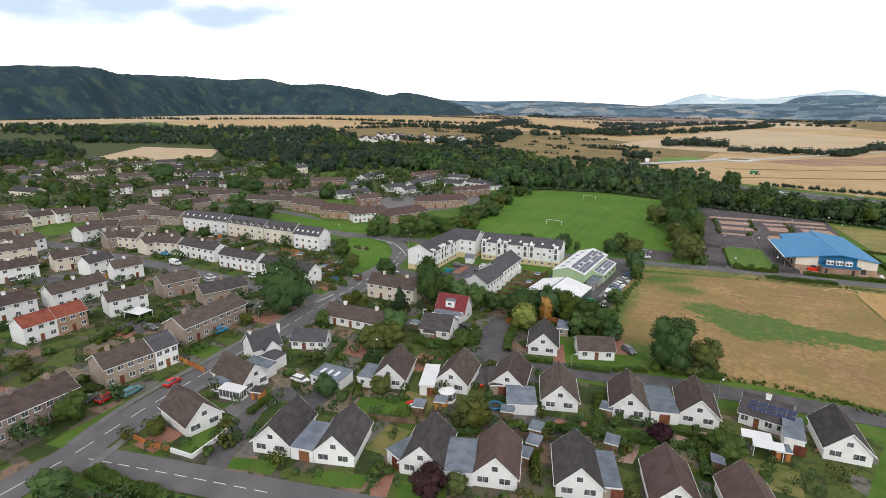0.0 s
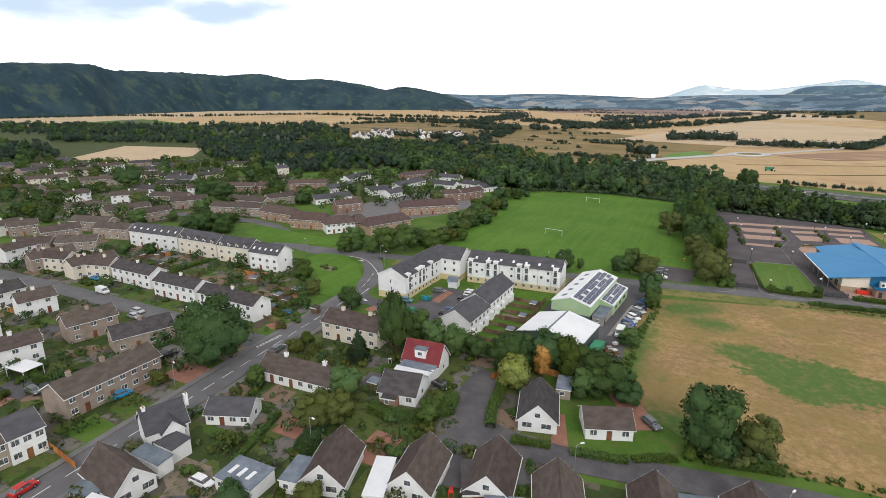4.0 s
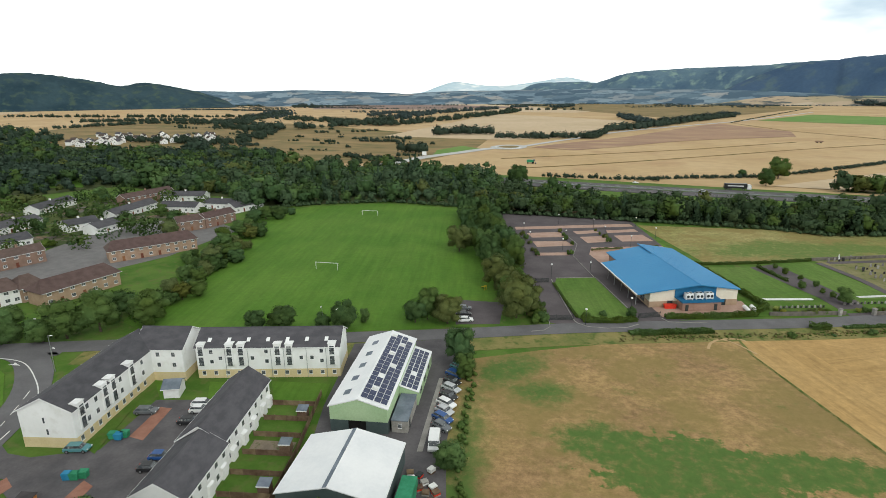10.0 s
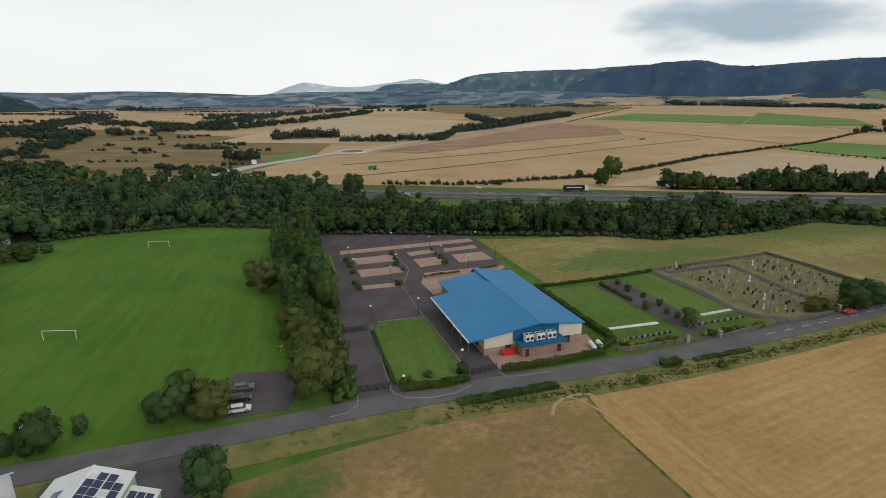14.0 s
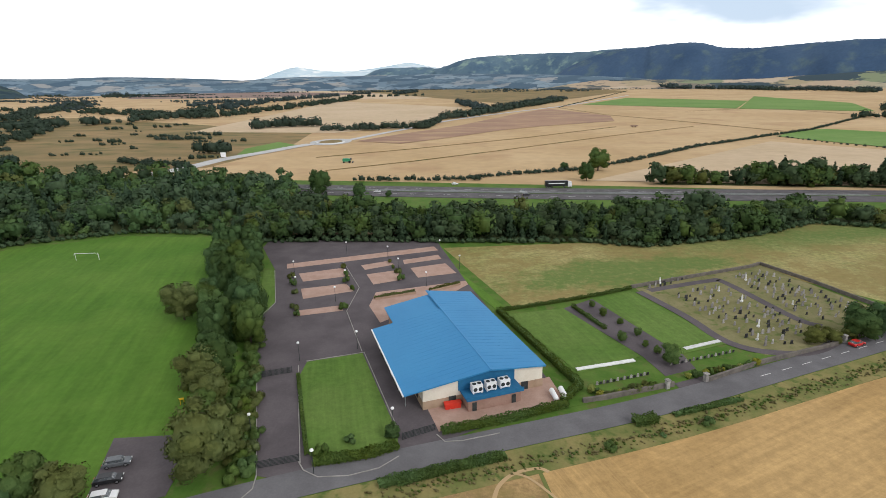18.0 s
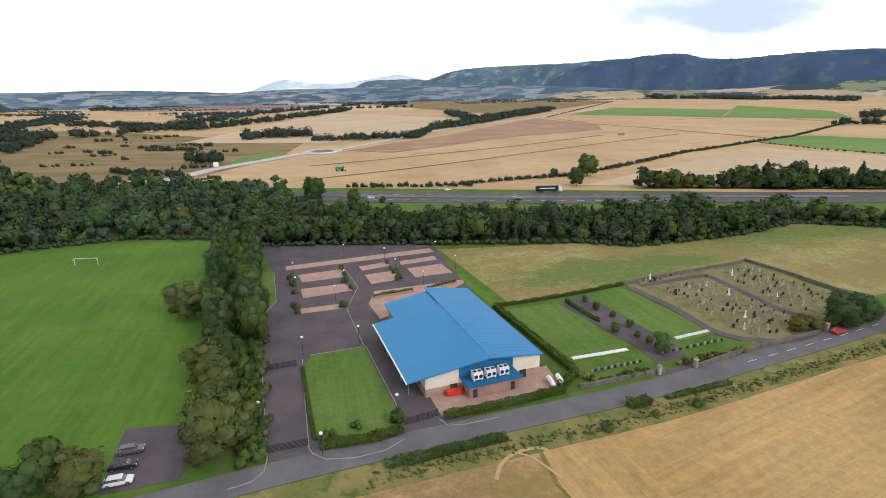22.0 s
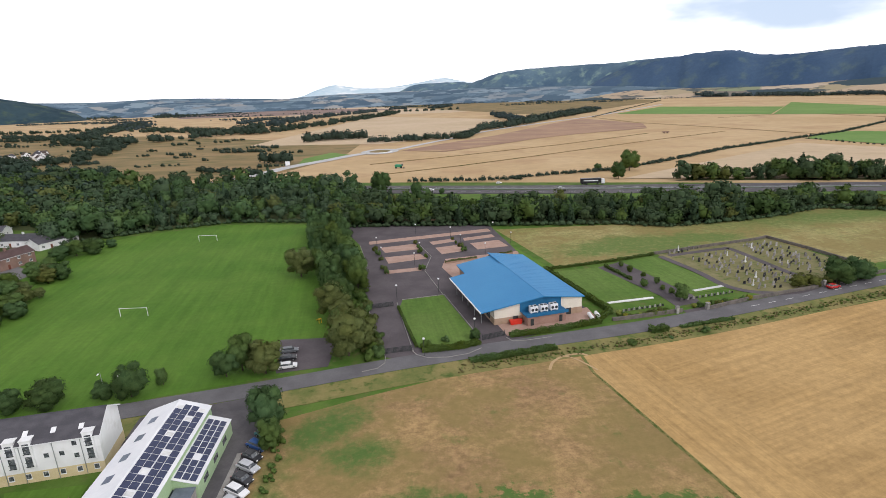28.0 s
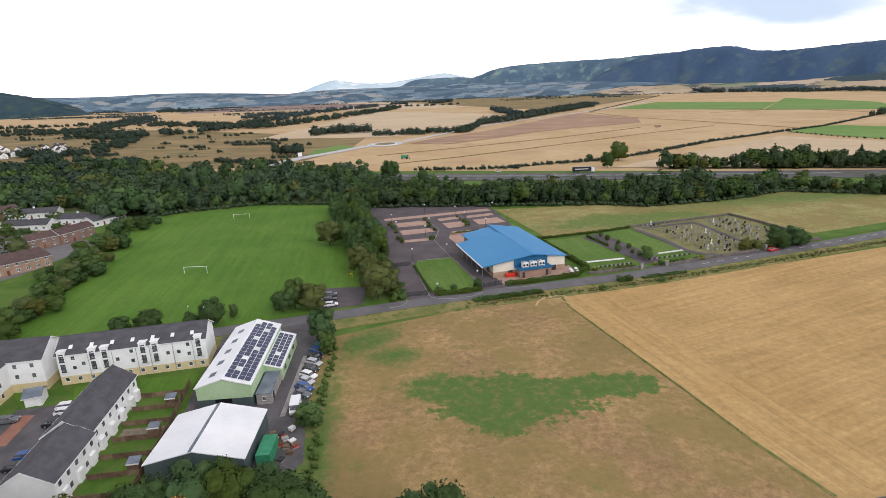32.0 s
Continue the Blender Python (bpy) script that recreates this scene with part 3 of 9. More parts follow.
def wood(name, poly, n, gap, h0, h1, label, leaf=None, leaves=240, wide=0.5, seed=3, low=0.14, mix=(0.40, 0.24, 0.16, 0.05, 0.15)):
    """A stretch of woodland too dense to count: one mesh of many crowns."""
    rng = random.Random(seed)
    vs, fs, ms, k = [], [], [], 0
    kinds = [leaf or FARLEAF, LEAFDARK, LEAF, LEAFOLIVE, FIRLEAF]
    for x, y in scatter(poly, n, gap, rng, 25):
        h = rng.uniform(h0, h1) * (0.80 + 0.45 * rng.random() ** 2.5) * (1.0 + 0.45 * noise.noise(Vector((x, y, seed)) * 0.022))
        pick = WOOD_RNG.choice(5, p=mix)
        blobs = broad_blobs(WOOD_RNG, wide * WOOD_RNG.uniform(0.8, 1.1), low, 10) if pick < 4 else cone_blobs(WOOD_RNG, 0.3)
        h *= 1.0 if pick < 4 else 1.06
        v, f = join_clouds(leaf_cloud(WOOD_RNG, blobs, leaves, 0.056 if leaves > 220 else 0.075), core_cloud(blobs, 0.82, 1))
        ms.append(np.full(len(f), pick))
        v[:, :3] = v[:, :3] * h + (x, y, 0)
        vs.append(v)
        fs.append(f + k)
        k += len(v)
    # floor sheet coloured dark, so gaps between crowns read as shade
    sheet("woodland_floor", poly, FLOOR, 0.07 + seed * 0.002, "wood floor coloured dark for the shade between crowns")
    me = np_mesh(name, np.concatenate(vs), np.concatenate(fs), kinds[0])
    for other in kinds[1:]:
        me.materials.append(other)
    me.polygons.foreach_set("material_index", np.concatenate(ms).astype(np.int32))
    return tagged(new(name, me), label, "woodland", kind="stuff")


def belt(name, pts, width, h, label, step=None, leaf=None, leaves=120, category="hedgerow", seed=9):
    """A hedge or a line of far trees along a line: one mesh of leaf clumps."""
    rng = np.random.default_rng(seed)
    step = step or h * 0.6
    vs, fs, k = [], [], 0
    for a, c in zip(pts[:-1], pts[1:]):
        d = math.hypot(c[0] - a[0], c[1] - a[1])
        for s in np.arange(0, d, step):
            t = s / d
            hh = h * rng.uniform(0.55, 1.15)
            x = a[0] + (c[0] - a[0]) * t + rng.uniform(-1, 1) * width / 2
            y = a[1] + (c[1] - a[1]) * t + rng.uniform(-1, 1) * width / 2
            r = hh * rng.uniform(0.4, 0.6)
            blobs = [((x, y, hh * 0.5), (r, r, hh * 0.48)), ((x + r * 0.6, y, hh * 0.35), (r * 0.7, r * 0.7, hh * 0.36)), ((x - r * 0.5, y + r * 0.3, hh * 0.42), (r * 0.6, r * 0.6, hh * 0.42))]
            v, f = join_clouds(leaf_cloud(rng, blobs, leaves, hh * 0.11), core_cloud(blobs, 0.85, 1))
            vs.append(v)
            fs.append(f + k)
            k += len(v)
    leaf = leaf or FARLEAF
    ob = new(name, np_mesh(name, np.concatenate(vs), np.concatenate(fs), leaf))
    return tagged(ob, label, category, kind="stuff")


def hedge(pts, width, h, label="clipped green garden hedge", leaf=None, dens=26):
    """A clipped hedge: a dark core with leaf clumps over its sides and top."""
    rng = np.random.default_rng(int(abs(pts[0][0] * 37 + pts[0][1] * 11)) % 9999)
    vs, fs, k = [], [], 0
    for a, c in zip(pts[:-1], pts[1:]):
        d = math.hypot(c[0] - a[0], c[1] - a[1])
        n = max(12, int(d * dens * 1.7 * (h + width)))
        t = rng.uniform(0, 1, n)
        across = rng.uniform(-1, 1, n)
        up = rng.uniform(0.02, 1, n)
        side = rng.uniform(0, 1, n) < 2 * h / (2 * h + width)
        across = np.where(side, np.sign(across) * rng.uniform(0.8, 1.05, n), across)
        up = np.where(side, up, rng.uniform(0.9, 1.06, n)) * (0.88 + 0.22 * np.sin(t * d * 1.3 + rng.uniform(0, 6)) * np.sin(t * d * 0.47 + 1))
        dx, dy = (c[0] - a[0]) / d, (c[1] - a[1]) / d
        pos = np.stack([a[0] + (c[0] - a[0]) * t - dy * across * width / 2, a[1] + (c[1] - a[1]) * t + dx * across * width / 2, up * h], 1)
        v, f = leaf_cloud(rng, [((0, 0, 0), (1e-3,) * 3)], n, 0.15)
        v[:, :3] += np.repeat(pos, 4, 0)
        vs.append(v)
        fs.append(f + k)
        k += len(v)
    leaf = leaf or HEDGELEAF
    e = thing("hedge", pose(0, 0, 0), label, "hedge")
    part("foliage", np_mesh("foliage", np.concatenate(vs), np.concatenate(fs), leaf), leaf, e)
    band("core", pts, width * 0.66, leaf, h * 0.66, "", e, False, h * 0.66)
    return e


# ---- buildings ----
WINDOWS = {}


def window_grid(w, h, glazed):
    """One connected window: frame bars and panes as cells of a grid, with a sill nose below."""
    t, n = 0.07, max(1, round(w / 0.8))
    xs = [-w / 2]
    for k in range(n):
        a, c = -w / 2 + w * k / n, -w / 2 + w * (k + 1) / n
        xs += [a + (t if k == 0 else t / 2), c - (t if k == n - 1 else t / 2)]
    xs.append(w / 2)
    zs = [-0.08, 0.0, t, h - t, h]
    ys = [-0.13, -0.13, -0.06, -0.06, -0.06]
    nx, v, f, m = len(xs), [], [], []
    for z, y in zip(zs, ys):
        v += [(x, y, z) for x in xs]
    for r in range(len(zs) - 1):
        for c in range(nx - 1):
            f.append((r * nx + c, r * nx + c + 1, (r + 1) * nx + c + 1, (r + 1) * nx + c))
            m.append(1 if glazed and r == 2 and c % 2 == 1 else 0)
    base = len(v)
    ring = [0, nx - 1, 5 * nx - 1, 4 * nx]
    v += [(v[i][0], 0.02, v[i][2]) for i in ring]
    left = [r * nx for r in range(5)]
    right = [r * nx + nx - 1 for r in range(5)]
    f += [tuple(left) + (base + 3, base), tuple(right[::-1]) + (base + 1, base + 2), tuple(range(nx - 1, -1, -1)) + (base, base + 1), tuple(range(4 * nx, 5 * nx)) + (base + 2, base + 3)]
    m += [0] * 4
    me = bpy.data.meshes.new("window")
    me.from_pydata(v, [], f)
    me.materials.append(PVC)
    me.materials.append(GLASS)
    me.polygons.foreach_set("material_index", m)
    return me, [(xs[k], xs[k + 1]) for k in range(1, nx - 1, 2)], t


def window_meshes(w, h):
    """The frame and its panes, as meshes and their x places."""
    key = (round(w, 2), round(h, 2))
    if key not in WINDOWS:
        w, h = key
        me, cells, t = window_grid(w, h, False)
        a, c = cells[0]
        pane = B().box(-(c - a) / 2, -0.075, t, (c - a) / 2, -0.05, h - t).mesh("pane", GLASS)
        WINDOWS[key] = (me, pane, [(p + q) / 2 for p, q in cells])
    return WINDOWS[key]


def put_window(e, w, h, m):
    fr, pane, xs = window_meshes(w, h)
    o = part("window", fr, PVC, e, at=m)
    for x in xs:
        part("pane", pane, GLASS, o, at=pose(x, 0, 0))


DOORS = {}


def door_mesh(w, h, material):
    key = (w, h, material.name)
    if key not in DOORS:
        b = B().box(-w / 2, -0.05, 0.05, w / 2, 0.02, h).box(-w / 2 + 0.12, -0.07, h * 0.55, w / 2 - 0.12, -0.05, h - 0.15).box(-w / 2 + 0.12, -0.07, 0.2, w / 2 - 0.12, -0.05, h * 0.45)
        DOORS[key] = b.mesh("door", material)
    return DOORS[key]


def face_pose(face, u, z, w, d):
    return {"f": pose(u, 0, z), "b": pose(w - u, d, z, 0, 0, 180), "r": pose(w, u, z, 0, 0, 90), "l": pose(0, d - u, z, 0, 0, -90)}[face]


FAR = [False]


def far_window(w, h):
    key = ("far", round(w, 2), round(h, 2))
    if key not in WINDOWS:
        WINDOWS[key] = window_grid(key[1], key[2], True)[0]
    return WINDOWS[key]


def add_window(e, face, u, z, ww, hh, w, d):
    m = face_pose(face, u, z, w, d)
    if FAR[0]:
        part("window", far_window(ww, hh), PVC, e, at=m)
    else:
        put_window(e, ww, hh, m)


def rows_of(face, n, length, zs, w=1.2, h=1.1, skip=()):
    """n windows a storey, evenly along a face."""
    return [(face, length * (k + 0.5) / n, z, w, h) for z in zs for k in range(n) if k not in skip]


def slab(p0, p1, p2, p3, t):
    """A sloping slab: four corners of its top, and its thickness."""
    b = B()
    n = (Vector(p1) - Vector(p0)).cross(Vector(p3) - Vector(p0)).normalized()
    if n.z < 0:
        n = -n
    lo = [tuple(Vector(p) - n * t) for p in (p0, p1, p2, p3)]
    b.v = [tuple(p) for p in (p0, p1, p2, p3)] + lo
    b.f = [(0, 1, 2, 3), (7, 6, 5, 4), (0, 4, 5, 1), (1, 5, 6, 2), (2, 6, 7, 3), (3, 7, 4, 0)]
    return b


def house(label, x0, y0, x1, y1, depth, eave, ridge, wall, roof, gable=True, wins=(), doors=(), over=0.35, chim=(), name="house", category="house", group="", hip=0.0, base=None, bars=True, width=0.0):
    """A house with a pitched roof. The first corner is the front left, the second the front right; gable: the gable end is the front."""
    w = width or math.hypot(x1 - x0, y1 - y0)
    turn = math.degrees(math.atan2(y1 - y0, x1 - x0))
    e = thing(name, pose(x0, y0, 0, 0, 0, turn), label, category, group)
    d, o = depth, over
    b = B()
    if gable:
        b.prism([(0, -0.3), (w, -0.3), (w, eave), (w / 2, ridge - 0.06), (0, eave)], "y", 0, d)
    elif hip:
        b.box(0, 0, -0.3, w, d, eave)
    else:
        b.prism([(0, -0.3), (d, -0.3), (d, eave), (d / 2, ridge - 0.06), (0, eave)], "x", 0, w)
    part("wall", b, wall, e)
    if base:
        part("plinth", B().box(-0.03, -0.03, -0.3, w + 0.03, d + 0.03, base[0]), base[1], e)
    t = 0.16
    if gable:
        s = (ridge - eave) / (w / 2)
        lo = eave - s * o
        part("roof", slab((-o, -o, lo + t), (-o, d + o, lo + t), (w / 2, d + o, ridge + t), (w / 2, -o, ridge + t), t), roof, e)
        part("roof", slab((w + o, -o, lo + t), (w / 2, -o, ridge + t), (w / 2, d + o, ridge + t), (w + o, d + o, lo + t), t), roof, e)
        part("ridge_tiles", B().prism([(w / 2 - 0.16, ridge + t - 0.08), (w / 2 + 0.16, ridge + t - 0.08), (w / 2, ridge + t + 0.1)], "y", -o, d + o), roof, e)
        if bars:
            for y in (-o - 0.035, d + o + 0.005):
                part("bargeboard", B().prism([(-o, lo - 0.08), (w / 2, ridge - 0.08), (w / 2, ridge + t), (-o, lo + t)], "y", y, y + 0.03).prism([(w + o, lo - 0.08), (w + o, lo + t), (w / 2, ridge + t), (w / 2, ridge - 0.08)], "y", y, y + 0.03), PVC, e)
        for x in (-o - 0.1, w + o):
            part("gutter", B().box(x, -o, lo - 0.02, x + 0.1, d + o, lo + 0.1), PVC, e)
    else:
        s = (ridge - eave) / (d / 2)
        lo = eave - s * o
        h = hip
        part("roof", slab((-o, -o, lo + t), (w + o, -o, lo + t), (w + o - h, d / 2, ridge + t), (-o + h, d / 2, ridge + t), t), roof, e)
        part("roof", slab((-o, d + o, lo + t), (-o + h, d / 2, ridge + t), (w + o - h, d / 2, ridge + t), (w + o, d + o, lo + t), t), roof, e)
        if hip:
            part("roof", B().face((-o, -o, lo + t), (-o + h, d / 2, ridge + t), (-o, d + o, lo + t)).face((-o, -o, lo), (-o, d + o, lo), (-o + h, d / 2, ridge)), roof, e)
            part("roof", B().face((w + o, -o, lo + t), (w + o, d + o, lo + t), (w + o - h, d / 2, ridge + t)).face((w + o, -o, lo), (w + o - h, d / 2, ridge), (w + o, d + o, lo)), roof, e)
        part("ridge_tiles", B().prism([(d / 2 - 0.16, ridge + t - 0.08), (d / 2 + 0.16, ridge + t - 0.08), (d / 2, ridge + t + 0.1)], "x", -o + h, w + o - h), roof, e)
        if bars and not hip:
            for x in (-o - 0.035, w + o + 0.005):
                part("bargeboard", B().prism([(-o, lo - 0.08), (d / 2, ridge - 0.08), (d / 2, ridge + t), (-o, lo + t)], "x", x, x + 0.03).prism([(d + o, lo - 0.08), (d + o, lo + t), (d / 2, ridge + t), (d / 2, ridge - 0.08)], "x", x, x + 0.03), PVC, e)
        for y in (-o - 0.1, d + o):
            part("gutter", B().box(-o, y, lo - 0.02, w + o, y + 0.1, lo + 0.1), PVC, e)
    for fc, u, z, ww, hh in wins:
        add_window(e, fc, u, z, ww, hh, w, d)
    for fc, u, material in doors:
        part("door", door_mesh(0.95, 2.05, material), material, e, at=face_pose(fc, u, 0, w, d))
    for cx, cy, cw, top in chim:
        c = part("chimney", B().box(cx - cw / 2, cy - 0.3, ridge - 1.2, cx + cw / 2, cy + 0.3, ridge + top).box(cx - cw / 2 - 0.06, cy - 0.36, ridge + top, cx + cw / 2 + 0.06, cy + 0.36, ridge + top + 0.12), wall, e)
        for k in (-0.25, 0.25):
            part("chimney_pot", B().tube((cx + cw * k, cy, ridge + top + 0.1), (cx + cw * k, cy, ridge + top + 0.55), 0.13, 0.1, 8), BRICK, c)
    return e


def flat_block(label, x0, y0, x1, y1, depth, h, wall, roof, name="garage", category="garage", wins=(), doors=(), fall=0.3, group="", width=0.0, over=0.15):
    """A low block under a slightly sloping roof."""
    w = width or math.hypot(x1 - x0, y1 - y0)
    e = thing(name, pose(x0, y0, 0, 0, 0, math.degrees(math.atan2(y1 - y0, x1 - x0))), label, category, group)
    d, o = depth, over
    part("wall", B().prism([(0, -0.3), (d, -0.3), (d, h + fall - 0.02), (0, h - 0.02)], "x", 0, w), wall, e)
    part("roof", slab((-o, -o, h + 0.12), (w + o, -o, h + 0.12), (w + o, d + o, h + fall + 0.12), (-o, d + o, h + fall + 0.12), 0.12), roof, e)
    part("fascia", B().box(-o, -o - 0.03, h - 0.12, w + o, -o - 0.004, h + 0.13), PVC, e)
    for fc, u, z, ww, hh in wins:
        add_window(e, fc, u, z, ww, hh, w, d)
    for fc, u, ww, material in doors:
        part("door", door_mesh(ww, min(2.05, h - 0.25), material), material, e, at=face_pose(fc, u, 0, w, d))
    return e


# ---- ground ----
disc = B()
disc.face(*[(4800 * math.cos(2 * math.pi * k / 96), 4800 * math.sin(2 * math.pi * k / 96), 0) for k in range(96)])
tagged(new("ground", disc.mesh("ground", GRASS)), "green grassland reaching out to the horizon", kind="structure")


def field_patch_material(name, tan, brown, green, ellipses, line_dir, line_scale, green_amount=0.0, lines_by=0.8, grain=0.75):
    """Dry field: two straw colours, faint drill lines, and green patches of their own outline."""
    m = bpy.data.materials.new(name)
    m.use_nodes = True
    k = Nodes(m.node_tree)
    pos = k.add("ShaderNodeNewGeometry").outputs["Position"]
    big = k.noise(pos, 0.035, 5.0, 0.6)
    col = k.mix(k.range(big, 0.35, 0.65), tan, brown)
    small = k.add("ShaderNodeTexNoise", Vector=pos, Scale=0.55, Detail=8.0, Roughness=0.78).outputs[0]
    sep = k.add("ShaderNodeSeparateXYZ", i0=pos)
    along = k.math("ADD", k.math("MULTIPLY", sep.outputs[0], line_dir[0]), k.math("MULTIPLY", sep.outputs[1], line_dir[1]))
    across = k.math("ADD", k.math("MULTIPLY", sep.outputs[0], -line_dir[1]), k.math("MULTIPLY", sep.outputs[1], line_dir[0]))
    vec = k.add("ShaderNodeCombineXYZ", i0=k.math("MULTIPLY", along, 0.02), i1=k.math("MULTIPLY", across, line_scale)).outputs[0]
    lines = k.noise(vec, 1.0, 4.0, 0.7)
    col = k.mix(lines_by, col, k.mix(k.range(lines, 0.3, 0.7), (0.38, 0.38, 0.38), (0.62, 0.62, 0.62)), "OVERLAY")
    fine_vec = k.add("ShaderNodeCombineXYZ", i0=k.math("MULTIPLY", along, 0.05), i1=k.math("MULTIPLY", across, line_scale * 3.4)).outputs[0]
    col = k.mix(lines_by * 0.7, col, k.mix(k.range(k.noise(fine_vec, 1.0, 3.0, 0.6), 0.35, 0.65), (0.41, 0.41, 0.41), (0.58, 0.58, 0.58)), "OVERLAY")
    col = k.mix(grain, col, k.mix(k.range(small, 0.3, 0.7), (0.27, 0.27, 0.27), (0.73, 0.73, 0.73)), "OVERLAY")
    if green_amount:
        col = k.mix(k.range(k.noise(pos, 0.05, 8.0, 0.74), 0.40, 0.58, 0.0, 0.8), col, (0.235, 0.178, 0.066))
    wob = k.math("ADD", k.math("SUBTRACT", k.noise(pos, 0.07, 6.0, 0.65), 0.5), k.math("MULTIPLY", k.math("SUBTRACT", k.noise(pos, 0.33, 6.0, 0.7), 0.5), 0.9))
    mask = None
    for cx, cy, rx, ry, deg, edge in ellipses:
        c, s = math.cos(radians(deg)), math.sin(radians(deg))
        dx, dy = k.math("SUBTRACT", sep.outputs[0], cx), k.math("SUBTRACT", sep.outputs[1], cy)
        ex = k.math("DIVIDE", k.math("ADD", k.math("MULTIPLY", dx, c), k.math("MULTIPLY", dy, s)), rx)
        ey = k.math("DIVIDE", k.math("SUBTRACT", k.math("MULTIPLY", dy, c), k.math("MULTIPLY", dx, s)), ry)
        q = k.math("SQRT", k.math("ADD", k.math("MULTIPLY", ex, ex), k.math("MULTIPLY", ey, ey)))
        q = k.math("ADD", q, k.math("MULTIPLY", wob, 2.0))
        one = k.range(q, 1.0 - edge, 1.0 + edge, 1.0, 0.0)
        mask = one if mask is None else k.math("MAXIMUM", mask, one)
    if green_amount:
        tuft = k.range(k.noise(pos, 0.11, 8.0, 0.75), 0.63 - green_amount, 0.70, 0.0, 0.6)
        mask = tuft if mask is None else k.math("MAXIMUM", mask, tuft)
    if mask is not None:
        mask = k.math("MULTIPLY", mask, k.range(k.noise(pos, 0.4, 6.0, 0.7), 0.3, 0.55, 0.55, 1.0))
        col = k.mix(mask, col, k.mix(small, tuple(v * 0.7 for v in green), tuple(v * 1.3 for v in green)))
    p = k.add("ShaderNodeBsdfPrincipled", Base_Color=col, Roughness=0.92, Specular_IOR_Level=0.15)
    bn = k.add("ShaderNodeBump", Strength=0.5, Distance=0.15, Height=small)
    k.tree.links.new(bn.outputs[0], p.inputs["Normal"])
    k.tree.links.new(p.outputs[0], k.add("ShaderNodeOutputMaterial").inputs[0])
    return m


def patch_at(x, y, rx, ry, deg, edge):
    return (x, y, rx, ry, deg, edge)


SCRUB = field_patch_material("fallow_field", (0.37, 0.243, 0.110), (0.285, 0.178, 0.092), (0.088, 0.150, 0.036), [
    patch_at(6.9, 38.8, 18, 9.5, 0, 0.09), patch_at(23.2, 44.0, 14, 5, 6, 0.1), patch_at(4.2, 31.7, 7, 6, 0, 0.12), patch_at(-30.5, 63.4, 9, 5, 60, 0.6), patch_at(-22.1, 55.2, 6, 5, 20, 0.6), patch_at(-5.8, 41.2, 12, 6, 0, 0.35),
    patch_at(-30.5, 20.2, 4, 26, 10, 0.8), patch_at(-28.3, 20.4, 2.5, 30, 16, 0.8), patch_at(-12.5, -1.5, 14, 6, 20, 0.7)],
    (0.95, 0.30), 0.5, 0.07, 0.22)
STUBBLE = field_patch_material("golden_stubble", (0.46, 0.300, 0.128), (0.405, 0.258, 0.104), (0.3, 0.22, 0.08), [], (0.87, 0.50), 0.35, 0.0, 0.45, 0.35)
HEADLAND = field_patch_material("stubble_headland", (0.47, 0.310, 0.134), (0.42, 0.268, 0.108), (0.3, 0.22, 0.08), [], (0.40, -0.92), 0.5, 0.0, 0.5, 0.35)
PITCH = field_patch_material("mown_pitch_grass", (0.074, 0.162, 0.019), (0.100, 0.190, 0.027), (0.12, 0.155, 0.04), [], (0.28, -0.96), 0.22, 0.0, 0.4, 0.22)

LAWN = field_patch_material("mown_lawn", (0.088, 0.162, 0.029), (0.118, 0.186, 0.042), (0.12, 0.155, 0.04), [], (0.28, -0.96), 0.3, 0.0, 0.4, 0.35)

# fields close by
sheet("field", [(-44.4, 47.8), (-42.4, 64.5), (-25.4, 75.3), (21.3, 101.4), (24.2, 87.7), (34.2, 64.5), (43.0, 43.9), (49.7, 27.2), (56.6, 13.7), (58.0, 11.0), (45.0, 7.5), (37.0, 6.0), (-4.0, -6.0), (-22.5, 1.6), (-28.2, 5.7)], SCRUB, 0.05, "fallow field of dry grass with a large green patch")
sheet("stubble_field", [(21.3, 101.4), (24.2, 87.7), (34.2, 64.5), (43.0, 43.9), (49.7, 27.2), (56.6, 13.7), (58.0, 11.5), (75.0, 18.0), (330, 90), (330, 260), (145.8, 149.6), (81.9, 121.2), (42.5, 108.5)], STUBBLE, 0.06, "golden stubble field with combine lines")
sheet("headland", [(21.8, 101.0), (24.7, 87.9), (34.7, 64.7), (43.5, 44.1), (50.2, 27.4), (57.1, 13.9), (70.5, 19.5), (63.5, 33.0), (56.5, 50.0), (47.5, 71.0), (38.0, 93.5), (33.0, 105.0)], HEADLAND, 0.068, "golden headland of the stubble with combine lines along the boundary")
sheet("football_pitch", [(-197.6, 186.2), (-180.0, 217.8), (-142.0, 238.2), (-96.8, 235.8), (-43.5, 119.9), (-46.3, 84.3), (-74.7, 71.4), (-127.0, 53.2), (-141.5, 57.0), (-161.2, 103.1)], PITCH, 0.04, "mown green football pitch")
PASTFIELD = field_patch_material("grazed_pasture", (0.335, 0.295, 0.125), (0.24, 0.235, 0.082), (0.125, 0.175, 0.046), [patch_at(59.1, 195.3, 36, 13, 20, 0.4), patch_at(82.9, 204.4, 20, 8, 15, 0.35), patch_at(160.8, 244.0, 60, 12, 15, 0.8)], (0.9, 0.4), 0.2, 0.03, 0.3)
sheet("pasture", [(-1.8, 222.4), (52.4, 229.7), (97.8, 231.3), (130.5, 243.7), (163.0, 263.9), (195.4, 254.7), (420, 380), (330, 262), (130.9, 169.8), (103.3, 202.3), (22.7, 163.8)], PASTFIELD, 0.04, "rough grazing pasture with worn tufts")
